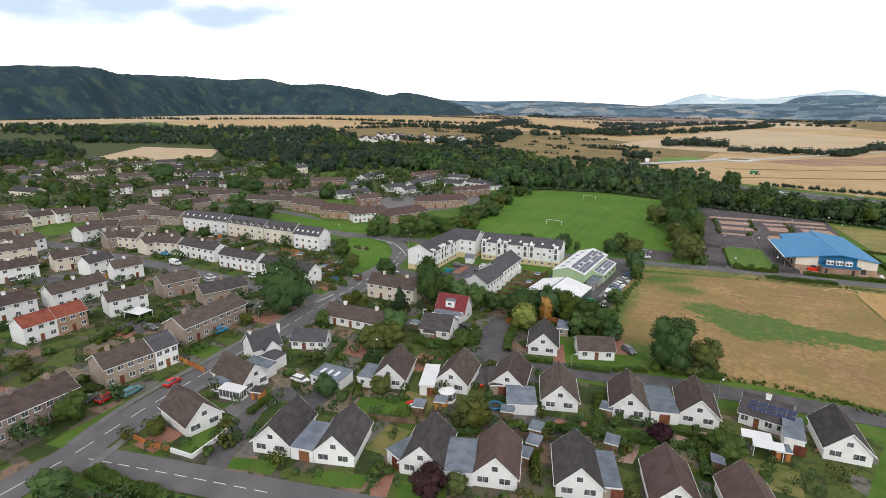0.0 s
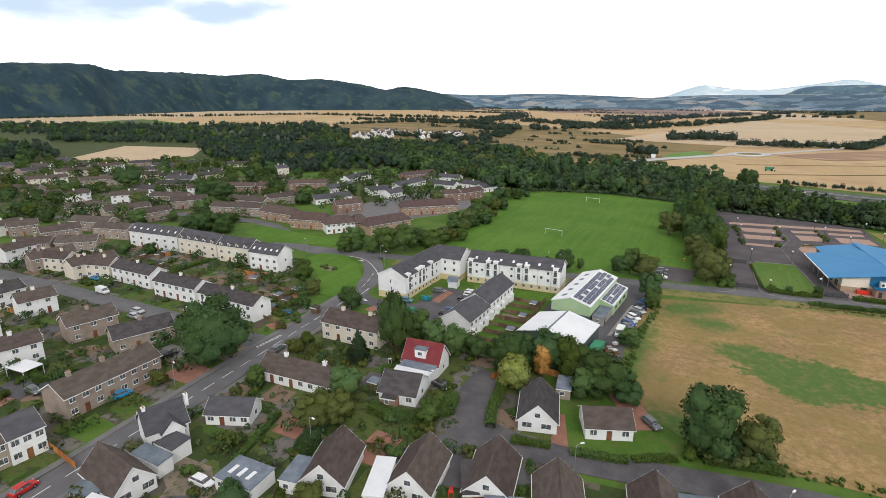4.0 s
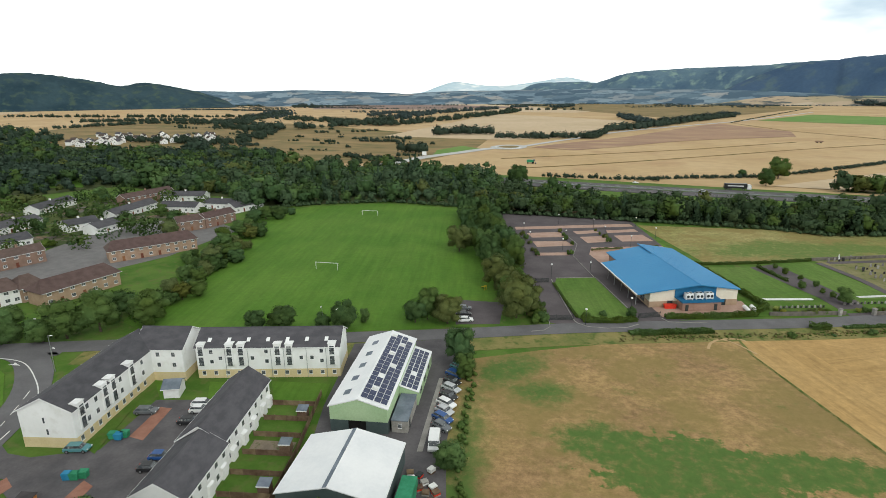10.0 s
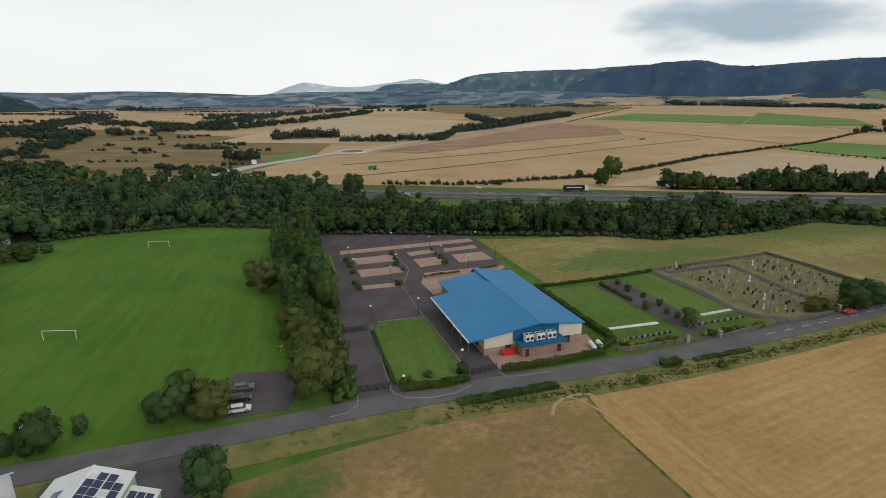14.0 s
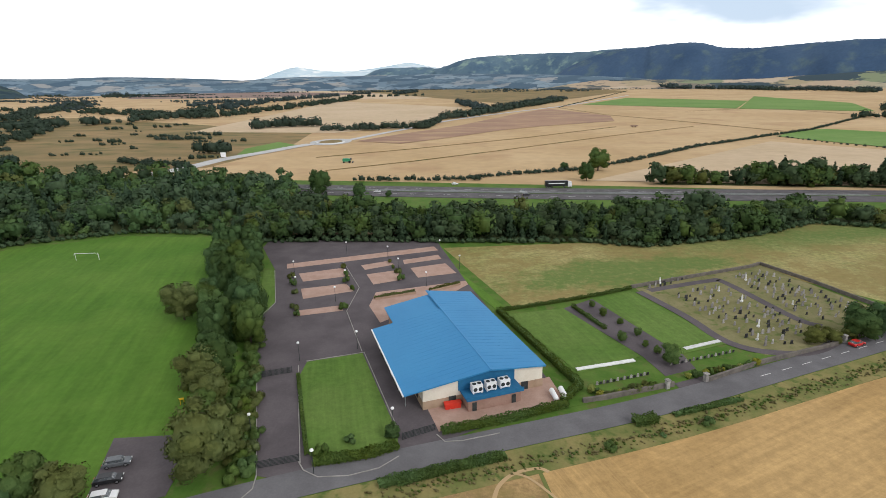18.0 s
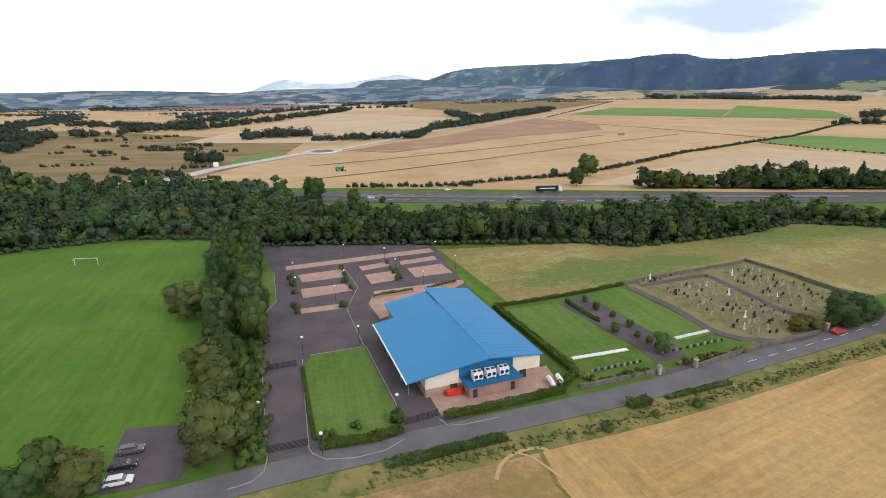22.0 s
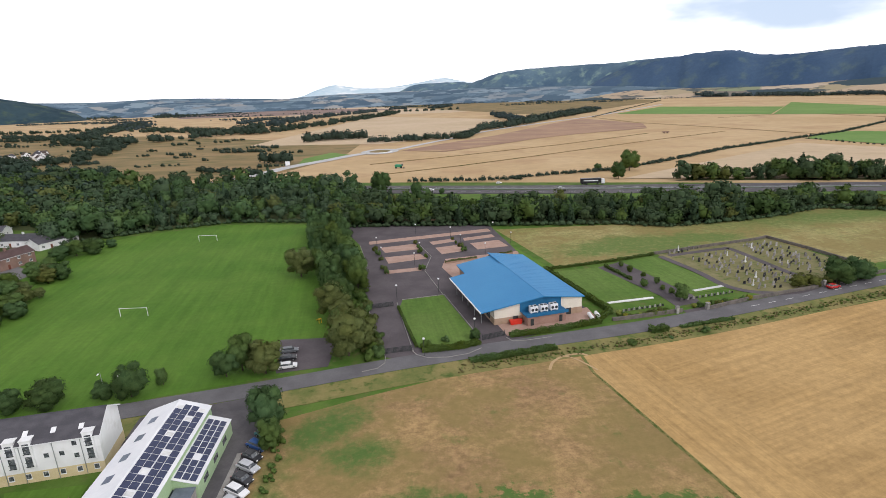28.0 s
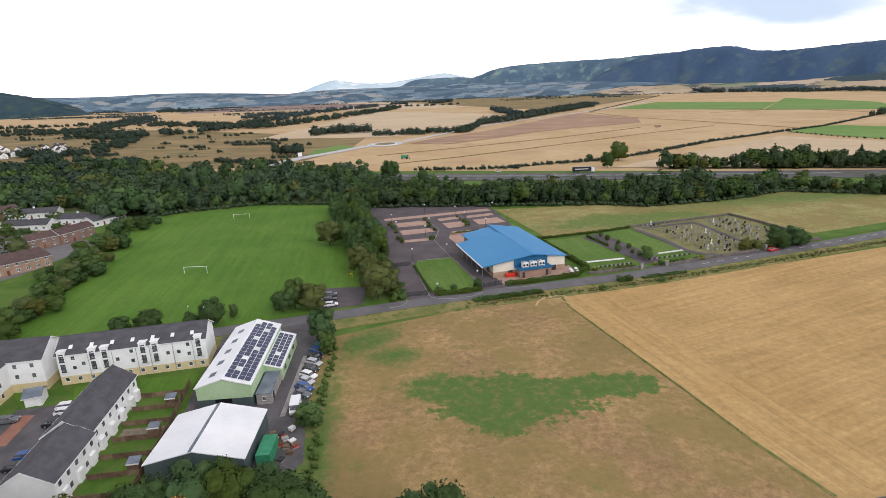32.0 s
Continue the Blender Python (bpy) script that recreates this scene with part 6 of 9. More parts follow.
# townhouses with dormers
for p, n in (((-167.5, -5.3, -154.4, -1.2), 4), ((-186.3, -8.8, -170.9, -3.5), 4), ((-210.2, -14.3, -188.0, -8.5), 5), ((-238.2, -23.8, -211.3, -14.3), 6)):
    h = long_house("three-storey cream townhouses with grey roof and dormers", *p, 8.0, 6.6, 9.4, CREAM, R_GREY, n, 2, 0, name="townhouses", category="townhouses", group="townhouses")
    w = math.hypot(p[2] - p[0], p[3] - p[1]) if len(p) == 4 else 10
    if p[0] in (-167.5, -238.2):
        for o in h.children:
            if o.name.startswith(("wall", "chimney")):
                o.data.materials[0] = WHITE
        h["label"] = "three-storey white townhouses with grey roof and skylights"
        for k in range(n + 1):
            part("skylight", B().box(-0.4, -0.55, 0, 0.4, 0.55, 0.06), PVC, h, at=pose(w * (k + 0.5) / (n + 1), 1.5, 7.83, 35, 0, 0))
        continue
    for k in range(n):
        u = w * (k + 0.5) / n
        part("dormer", B().prism([(u - 0.8, 6.2), (u + 0.8, 6.2), (u + 0.8, 7.4), (u, 8.2), (u - 0.8, 7.4)], "y", -0.05, 2.2), CREAM, h, "cream gabled dormer")
        part("dormer_roof", slab((u - 1.0, -0.2, 7.35), (u, -0.2, 8.4), (u, 2.6, 8.4), (u - 1.0, 2.6, 7.35), 0.1), R_GREY, h)
        part("dormer_roof", slab((u + 1.0, -0.2, 7.35), (u + 1.0, 2.6, 7.35), (u, 2.6, 8.4), (u, -0.2, 8.4), 0.1), R_GREY, h)
        put_window(h, 0.9, 0.95, pose(u, -0.07, 6.45))

# brown brick flats across the green
for p in ((-245.7, 42.6, -222.8, 46.9), (-215.1, 41.8, -197.6, 50.4), (-184.0, 58.6, -182.8, 65.3), (-173.2, 57.7, -169.7, 81.4), (-195.2, 98.7, -177.7, 125.6)):
    long_house("two-storey buff brick flats with brown roof", *p, 9.0, 4.9, 7.6, BRICK, R_MAROON, max(3, int(math.hypot(p[2] - p[0], p[3] - p[1]) / 3)), 2, 0, name="brick_flats", category="apartment building", group="brick flats", hip=2.5, over=0.6)
long_house("two-storey white-fronted flats with brown roof", -190.6, 46.0, -185.0, 59.0, 9.0, 4.9, 7.6, WHITE, R_MAROON, 6, 2, 0, name="brick_flats", category="apartment building", group="brick flats", hip=2.5, over=0.6)


FAR[0] = True


FARWALLS = random.Random(2)


def far_row(p0x, p0y, p1x, p1y, wall, roof, text, floors=2, eave=4.9, ridge=7.0, depth=7.5, n=0, chims=1):
    w = math.hypot(p1x - p0x, p1y - p0y)
    if wall is HARL:
        wall, text = FARWALLS.choice(((HARL, text), (HARL, text), (HARL, text), (CREAM, text.replace("grey-brown harled", "cream rendered")), (WHITE, text.replace("grey-brown harled", "white rendered"))))
    long_house(text, p0x, p0y, p1x, p1y, depth, eave, ridge, wall, roof, n or max(2, int(w / 3.6)), floors, chims, group="estate houses")


GH, BR, WH = "grey-brown harled houses with brown roof", "brown-roofed red-brown brick houses", "white houses with grey roof"
for q in ((-301.7, -14.8, -303.2, 8.5), (-280.3, -5.1, -283.7, 11.7), (-275.9, 29.5, -250.1, 45.5), (-291.8, 46.9, -265.9, 55.7), (-273.0, 63.9, -271.7, 82.9), (-307.1, 20.6, -300.4, 39.2), (-329.4, -26.1, -323.7, -10.0), (-354.8, 3.4, -348.6, 23.1)):
    far_row(*q, HARL, R_BROWN, GH)
for q in ((-391.9, -30.1, -389.9, -14.1), (-376.5, -16.2, -380.2, -0.4), (-337.0, 19.4, -316.2, 33.6), (-349.7, 47.8, -340.7, 67.0), (-445.0, 9.9, -438.5, 36.3), (-481.2, -15.9, -476.0, 9.9), (-517.9, 11.3, -517.1, 38.1), (-533.5, 42.2, -537.3, 69.1)):
    far_row(*q, HARL, R_BROWN, GH)
for q in ((-343.6, 70.2, -324.2, 81.8), (-322.3, 83.6, -320.8, 90.7), (-318.2, 104.9, -301.9, 125.7), (-286.7, 186.9, -284.1, 220.6), (-207.3, 145.6, -200.9, 156.2), (-200.6, 156.4, -197.6, 174.1), (-225.8, 78.4, -222.0, 93.3)):
    far_row(*q, BRICKRED, R_MAROON, BR)
for q in ((-257.9, 86.2, -252.6, 109.5), (-285.3, 116.9, -287.5, 138.6), (-313.7, 155.4, -323.9, 185.0), (-258.5, 129.9, -255.2, 143.9), (-240.0, 130.8, -241.4, 145.2), (-260.0, 157.2, -266.6, 190.6), (-255.2, 180.4, -233.2, 184.3), (-280.6, 207.7, -255.4, 215.0), (-238.2, 195.7, -218.5, 197.6), (-210.6, 189.7, -206.3, 208.5)):
    far_row(*q, WHITE, R_GREY, WH, 1, 3.2, 5.4, 9.0)
for q in ((-363.8, 117.8, -347.8, 124.8), (-444.2, 65.1, -437.3, 83.5), (-421.2, 85.6, -420.1, 107.3), (-392.4, 26.3, -371.0, 39.8), (-398.2, 45.5, -385.6, 63.3), (-562.9, -2.8, -580.9, 19.8), (-561.3, 81.0, -552.6, 112.8), (-525.5, 112.9, -519.7, 142.1), (-489.2, 133.9, -473.9, 158.9)):
    far_row(*q, HARL, R_DARK, GH, 1, 3.0, 5.2, 8.0)
for q in ((-283.4, -90.2, -284.9, -76.8), (-298.2, -73.7, -302.6, -60.4), (-319.3, -98.1, -320.8, -84.3), (-299.3, -63.2, -303.1, -50.4), (-251.6, -98.9, -252.4, -89.2), (-286.0, -107.9, -287.1, -93.8), (-368.5, -97.1, -365.7, -79.9), (-327.9, -83.2, -328.2, -70.8)):
    far_row(*q, HARL, R_BROWN, GH)
for q in ((-244.3, -50.1, -235.8, -37.5), (-270.2, -49.4, -269.1, -34.1), (-254.3, -62.1, -245.9, -51.6), (-294.6, -57.2, -293.3, -45.7), (-290.7, -33.8, -271.3, -23.1), (-265.5, -30.8, -248.5, -21.6)):
    far_row(*q, HARL, R_BROWN, GH, 2, 4.9, 7.0)
for k, (x, y, a) in enumerate(((-610, 10, 30), (-585, 42, 30), (-640, -8, 28), (-560, 25, 35), (-505, 70, 32), (-530, 90, 30), (-470, 55, 35), (-455, 100, 30), (-425, 62, 34), (-600, -40, 25), (-540, -30, 30), (-500, -45, 28), (-455, -30, 32), (-430, -62, 30), (-650, 40, 30))):
    far_row(x, y, x + 22 * math.cos(radians(a)), y + 22 * math.sin(radians(a)), HARL, (R_BROWN, R_DARK, R_GREY)[k % 3], GH, 1, 3.0, 5.4, 8.0, 4, 1)
long_house("tall cream villa among trees", -386.2, 137.6, -385.2, 147.2, 9.0, 7.0, 9.5, CREAM, R_GREY, 3, 2, 2)
# the new estate of small white houses far off
rngE = random.Random(21)
for x, y in scatter([(-740.1, 490.1), (-658.2, 457.6), (-636.7, 509.0), (-555.4, 580.1), (-655, 689), (-783, 674), (-868, 628)], 46, 13.0, rngE):
    a = rngE.choice((20, 110, 65))
    house("small white house with grey roof", x, y, x + 8 * math.cos(radians(a)), y + 8 * math.sin(radians(a)), 8.0, 5.0, 8.0, WHITE, rngE.choice((R_GREY, R_GREY, R_DARK, R_BROWN)), wins=[("f", 2.2, 1.0, 1.4, 1.2), ("f", 5.6, 1.0, 1.4, 1.2), ("f", 4.0, 3.6, 1.4, 1.2)], group="distant white houses", bars=False)

FAR[0] = False
# low wings and garages between the bungalows
for text, q, d, h, wall, roof in (
    ("flat-roofed carport between two bungalows", (-39.3, -87.3, -35.4, -85.3), 8.0, 2.4, WHITE, FELT), ("annexe with blue-grey felt roof", (-26.4, -76.1, -22.5, -76.6), 9.0, 2.5, WHITE, FELT),
    ("double garage with blue-grey felt roof", (-15.0, -73.6, -11.1, -70.9), 9.0, 2.5, WHITE, FELT), ("link wing with grey sheet roof", (2.8, -32.1, 7.2, -29.3), 10.0, 2.5, WHITE, FELT),
    ("white rear annexe with a grey roof", (-19.8, -49.4, -15.1, -45.8), 7.0, 2.4, WHITE, FELT), ("white side wing with a white roof", (-38.1, -56.3, -35.5, -54.5), 9.0, 2.6, WHITE, WHITEROOF),
    ("side garage with grey roof", (5.7, -59.2, 8.3, -57.4), 9.0, 2.4, HARL, FELT), ("side wing with grey roof", (-51.0, -63.0, -47.8, -61.4), 6.0, 2.4, WHITE, FELT),
    ("grey-roofed side wing of a bungalow", (-26.9, -45.7, -25.1, -44.0), 8.0, 2.4, HARL, R_DARK), ("blue-roofed rear house wing", (24.3, -24.9, 27.4, -24.1), 8.0, 3.1, WHITE, FELT),
    ("white garage with rooflights", (-59.3, -69.7, -52.0, -67.5), 5.5, 2.4, WHITE, FELT), ("grey flat-roofed front wing of the cottage", (-75.0, -73.0, -70.7, -71.9), 3.8, 2.8, WHITE, R_GREY), ("flat grey-roofed garage joining cottage and bungalow", (-75.4, -76.8, -68.6, -75.0), 2.8, 2.6, WHITE, FELT), ("grey flat-roofed link behind the bungalow", (-64.6, -24.0, -56.8, -21.3), 2.4, 2.8, WHITE, FELT), ("long white flat-roofed garage beside the bungalow", (-64.4, -25.8, -56.4, -23.1), 1.6, 2.5, WHITE, WHITEROOF), ("brown brick porch of the bungalow", (-57.9, -35.3, -55.2, -34.0), 1.7, 2.1, BRICK, R_DARK), ("garage with a pale teal door", (-33.1, -8.1, -30.5, -6.8), 5.5, 2.3, HARL, FELT)):
    low_block = flat_block(text, *q, d, h, wall, roof, wins=[("f", 1.2, 1.0, 1.0, 0.9)] if d < 8 else (), doors=[("f", 2.6, 2.0, DOORWOOD)] if d >= 8 else ())
    if "rooflights" in text:
        for k in range(3):
            part("rooflight", B().box(1.3 + k * 1.9, 1.6, h + 0.2, 2.0 + k * 1.9, 3.6, h + 0.36), WHITEROOF, low_block, "pale plastic rooflight")
for o in list(scene.collection.objects):
    if o.parent is None and o.get("category") and any(c.name.startswith("wall") for c in o.children):
        bb = [c for c in o.children if c.name.startswith("wall")][0]
        xs = [v[0] for v in bb.bound_box]
        ys = [v[1] for v in bb.bound_box]
        wx, wy = max(xs) - min(xs), max(ys) - min(ys)
        step = max(2.5, min(wx, wy) / 2)
        for i in range(max(1, round(wx / step))):
            for j in range(max(1, round(wy / step))):
                p = o.matrix_basis @ Vector((min(xs) + wx * (i + 0.5) / max(1, round(wx / step)), min(ys) + wy * (j + 0.5) / max(1, round(wy / step)), 0))
                CLEAR.append((p.x, p.y, step * 0.72))


# ---- hall fittings ----
def hall_fittings():
    e = hall
    part("gable_panel", B().prism([(11.5, 3.0), (24.0, 3.0), (24.0, 6.2), (18.0, 7.05), (11.5, 5.9)], "y", 0.3, 0.46), B_BLUE, e, "dark blue cladding under the ridge")
    deck = part("plant_deck", B().box(11.8, -3.9, 2.8, 24.2, 0.4, 3.1).box(11.8, -3.9, 3.1, 24.2, -3.75, 3.7), B_BLUE, e, "blue deck carrying the cooling units")
    part("lower_wall", B().box(12.3, -3.3, -0.3, 23.8, 0.4, 2.8), BRICK, e)
    for x in (13.6, 22.2):
        part("door", door_mesh(0.95, 2.05, DARKSTEEL), DARKSTEEL, e, at=pose(x, -3.3, 0))
    for x in (10.2, 26.5):
        part("door", door_mesh(1.6, 2.05, DARKSTEEL), DARKSTEEL, e, at=pose(x, 0.4, 0))
    for y in (3, 9, 15, 21, 27):
        part("canopy_post", B().tube((1.0, y, -0.2), (1.0, y, 4.5), 0.1, 0.1), STEEL, e)
        part("window", B().box(3.9, y + 1, 0.6, 3.99, y + 4, 2.6), GLASS, e, "dark glazing along the entrance side")
    for k in range(5):
        part("eaves_light", B().box(-0.32, 3 + k * 6, 4.25, -0.26, 4.2 + k * 6, 4.42), PVC, e)
    # standing seams
    nL, nR = 20, 28
    for k in range(nL):
        y = 31.5 * (k + 0.5) / nL
        b = slab((0.05, y, 4.508), (17.9, y - 0.02, 7.408), (17.9, y + 0.03, 7.415), (0.05, y + 0.05, 4.515), 0.015)
        part("roof_seam", b, R_BLUE, e)
    for k in range(nR):
        y = -0.6 + 44.0 * (k + 0.5) / nR
        part("roof_seam", slab((31.2, y, 5.225), (31.2, y + 0.05, 5.225), (18.1, y + 0.03, 7.415), (18.1, y - 0.02, 7.415), 0.03), R_BLUE, e)


hall_fittings()
HM = pose(-2.6, 111.3, 0, 0, 0, 22.0)


def cooling_unit(m):
    e = thing("cooling_unit", m, "white rooftop cooling unit with two round fans", "air conditioner", "cooling units")
    part("casing", B().box(-1.1, -0.8, 0.25, 1.1, 0.8, 1.9).box(-1.0, -0.7, 0, -0.8, 0.7, 0.25).box(0.8, -0.7, 0, 1.0, 0.7, 0.25), PVC, e)
    for x in (-0.55, 0.55):
        for z, y0 in ((1.0, -0.84),):
            part("fan_grille", B().tube((x, -0.80, z), (x, -0.86, z), 0.42, 0.42, 16), DARKSTEEL, e, "dark round fan grille")
        part("top_fan", B().tube((x, 0, 1.9), (x, 0, 1.96), 0.42, 0.42, 16), DARKSTEEL, e, "dark round fan grille")
    return e


first_unit = cooling_unit(HM @ pose(14.8, -1.4, 3.1))
for x in (17.8, 20.8):
    copy_thing(first_unit, HM @ pose(x, -1.4, 3.1))
b = B()
for k in range(3):
    b.prism([(-1.2 + k * 1.1, 0), (-0.2 + k * 1.1, 0), (-0.1 + k * 1.1, 1.1), (-1.3 + k * 1.1, 1.1)], "y", -0.6, 0.6)
skip = thing("waste_bin", pose(6.4, 114.3, 0.12, 0, 0, 18), "red wheeled waste bins in the service yard", "waste bin")
part("tub", b, REDPAINT, skip)
part("lid", B().box(-1.35, -0.65, 1.1, 2.2, 0.65, 1.2), REDPAINT, skip)
for x, y in ((27.6, 118.7), (29.6, 119.5)):
    t = thing("gas_tank", pose(x, y, 0.12, 0, 0, 100), "white horizontal gas tank on feet", "tank", "gas tanks")
    part("vessel", B().tube((-1.6, 0, 0.8), (1.6, 0, 0.8), 0.55, 0.55, 14).tube((1.6, 0, 0.8), (1.9, 0, 0.8), 0.55, 0.2, 14).tube((-1.6, 0, 0.8), (-1.9, 0, 0.8), 0.55, 0.2, 14), PVC, t)
    for k in (-1.0, 1.0):
        part("foot", B().box(k - 0.12, -0.4, 0, k + 0.12, 0.4, 0.45), STEEL, t)
for q in (((-19.5, 170.1), (-7.7, 175.4)), ((-3.2, 176.8), (5.8, 183.0))):
    h = thing("planter", pose(0, 0, 0), "long brick planter with golden shrubs", "planter", "planters")
    band("box", q, 1.6, BRICK, 0.75, "", h, False, 0.65)
    hedge([q[0], q[1]], 1.3, 1.25, "golden-brown shrubs in a planter", LEAFOLIVE)


def lamp_post():
    e = thing("street_lamp", pose(0, 0, 0), "slim dark lamp post with a white globe-like head", "street lamp", "lamp posts")
    part("post", B().tube((0, 0, 0), (0, 0, 4.7), 0.075, 0.05, 8), DARKSTEEL, e)
    part("lamp_head", B().tube((0, 0, 4.62), (0, 0, 4.8), 0.16, 0.34, 12).tube((0, 0, 4.8), (0, 0, 5.05), 0.34, 0.3, 12).tube((0, 0, 5.05), (0, 0, 5.18), 0.3, 0.08, 12), LAMPWHITE, e, "white lamp head")
    return e


lp = lamp_post()
SPOTS = [(-30.5, 132.1), (-17.9, 138.4), (-4.1, 106.6), (-30.5, 103.6), (-49.5, 155.2), (-51.3, 191.1), (-45.7, 175.9), (-30.9, 167.7), (-31.3, 182.5), (-38.4, 213.9), (-21.6, 208.6), (-15.7, 194.8), (-4.7, 181.1), (-2.8, 216.8), (5.4, 198.2), (-15.8, 94.1)]
lp.matrix_basis = pose(*SPOTS[0], 0)
for s in SPOTS[1:]:
    copy_thing(lp, pose(*s, 0))


def tall_lamp(x, y, turn, h=7.5):
    e = thing("street_lamp", pose(x, y, 0, 0, 0, turn), "grey street lamp on a tall tapered column", "street lamp", "street lamps")
    part("post", B().tube((0, 0, 0), (0, 0, h), 0.09, 0.05, 8), STEEL, e)
    part("arm", B().tube((0, 0, h), (1.0, 0, h + 0.2), 0.04, 0.035, 6), STEEL, e)
    part("lamp_head", B().box(0.8, -0.13, h + 0.12, 1.5, 0.13, h + 0.26), LAMPWHITE, e)


for x, y, a in ((10.8, -17.1, 80), (-79.8, 71.8, -70), (-84.8, 71.9, -70), (-170.4, 21.7, -60), (-131.3, 30.0, 0), (-98.3, -60.6, 0), (-17.9, -27.4, 60), (-54.0, -25.2, 0), (-57.6, -52.5, 0), (-76.7, 236.9, 0), (-138.6, 34.7, 0), (-153.0, 40.8, 0)):
    tall_lamp(x, y, a, 6.0)

# goals
def goal(x, y, turn, w=8.6, h=2.7):
    e = thing("football_goal", pose(x, y, 0.04, 0, 0, turn), "white football goal frame on the pitch", "goal", "goals")
    for s in (-1, 1):
        part("post", B().tube((s * w / 2, 0, 0), (s * w / 2, 0, h), 0.08, 0.08, 8), PVC, e)
        part("stay", B().tube((s * w / 2, 0, h), (s * w / 2, 0.9, h - 0.5), 0.035, 0.035, 6), PVC, e)
    part("crossbar", B().tube((-w / 2 - 0.08, 0, h), (w / 2 + 0.08, 0, h), 0.08, 0.08, 8), PVC, e)


goal(-110.2, 116.7, 6)
goal(-136.6, 205.6, 186)

# kerbs of the car park
for k, pts in enumerate(([(-25.5, 93.3), (-49.8, 154.2), (-49.1, 166.7), (-59.9, 195.4)], [(-19.0, 96.6), (-24.3, 112.2), (-30.1, 129.9)], [(-16.5, 137.1), (-26.0, 161.0), (-26.2, 179.3), (-38.2, 206.1)], [(-28.8, 131.9), (-15.9, 136.7), (-3.0, 106.1)], [(-25.5, 93.3), (-24.9, 90.2), (-26.1, 87.5), (-29.4, 85.7)], [(-19.4, 97.0), (-17.9, 94.9), (-15.0, 93.4), (-9.9, 93.9), (-5.0, 96.0), (-2.0, 99.2)], [(4.2, 105.6), (5.9, 103.5), (9.0, 103.9), (16.0, 106.4)])):
    band("kerb", pts, 0.18, KERB, 0.2, "pale concrete kerb", round_it=False, thick=0.2)
hedge([(5.1, 106.1), (16.9, 110.2), (30.0, 116.1)], 1.8, 1.4, "dark clipped hedge before the hall")
hedge([(-16.8, 96.7), (-7.4, 99.1), (-2.6, 101.9)], 2.2, 1.3, "low dark hedge along the lawn")
hedge([(-18.4, 98.6), (-23.7, 112.2), (-28.9, 126.0)], 0.7, 0.8, "low hedge along the drive")
tree(-11.8, 103.2, 1.7, "bush", 0.9, i=0, group="lawn shrubs")
tree(-4.0, 104.4, 2.9, "dark", 1.1, group="lawn shrubs")
tree(-16.0, 99.6, 2.2, "bush", 0.9, i=1, group="lawn shrubs")
hedge([(29.3, 117.1), (33.8, 123.1), (17.7, 161.8)], 1.6, 1.6, "dark clipped hedge behind the hall")
hedge([(-1.4, 92.3), (7.7, 96.2), (16.4, 99.6)], 1.7, 1.0, "rough green roadside hedge", LEAF)
hedge([(41.6, 110.1), (46.3, 111.6)], 2.2, 1.8, "rounded roadside hedge bush", LEAF)
hedge([(50.1, 113.2), (65.7, 119.3)], 1.2, 0.9, "rough green roadside hedge", LEAF)
hedge([(-4.4, 91.8), (16.8, 99.9)], 2.0, 1.2, "rough green roadside hedge", LEAF)
VL, VR = strip_pts(smooth(COUNTRY), 6.6)
band("verge", strip_pts(smooth(COUNTRY), 6.9)[1][12:], 7.0, ROUGH, 0.085, "rough grass verge beside the road", round_it=False)
band("verge", VL[30:], 3.0, GRASS, 0.09, "green grass verge beside the road", round_it=False)
band("field_track", [(14.3, 88.8), (15.4, 92.7), (18.1, 95.7), (22.1, 97.1), (23.9, 96.3)], 0.7, FARTAN, 0.10, "pale worn vehicle track at the field corner")
band("field_track", [(18.1, 95.7), (20.8, 94.4), (25.2, 89.3)], 0.5, FARTAN, 0.105, "pale worn vehicle track at the field corner")
for a, c, n in (((-52.5, 190.8), (-44.2, 170.1), 3), ((-37.4, 201.1), (-27.0, 174.6), 4), ((-21.6, 207.1), (-12.4, 184.2), 4), ((-42.1, 163.8), (-39.0, 156.0), 2), ((-28.8, 165.8), (-27.0, 161.0), 2)):
    for k in range(n):
        tree(a[0] + (c[0] - a[0]) * (k + 0.5) / n, a[1] + (c[1] - a[1]) * (k + 0.5) / n, TREE_RNG.uniform(1.6, 2.8), "bush", 0.7, group="car park shrubs")
for x, y in scatter([VR[k] for k in range(28, 58)] + [(p[0] + 1.2, p[1] - 2.6) for p in VR[57:27:-1]], 16, 4.0, random.Random(6)):
    tree(x, y, TREE_RNG.uniform(0.6, 1.9), "bush", TREE_RNG.uniform(1.0, 1.6), group="roadside bushes")
OUTER = strip_pts(smooth(COUNTRY), 7.6)[1]
belt("verge_scrub", OUTER[26:64:2], 3.6, 0.5, "low olive weeds and dry grass along the field edge", 0.25, DRYWEED, 26, "scrub", 41)
belt("verge_scrub", OUTER[27:56:3], 2.0, 0.55, "low green scrub along the field edge", 0.6, HEDGELEAF, 36, "scrub", 42)
band("furrow", [(21.3, 101.4), (24.2, 87.7), (34.2, 64.5), (43.0, 43.9), (49.7, 27.2), (56.6, 13.7)], 0.7, ROUGH, 0.09, "dark grassy furrow between the fields", round_it=False)
belt("field_edge_weeds", [(24.2, 87.7), (34.2, 64.5), (43.0, 43.9), (49.7, 27.2)], 0.4, 0.3, "low dark weeds along the furrow", 0.5, LEAFOLIVE, 8, "weeds", 43)



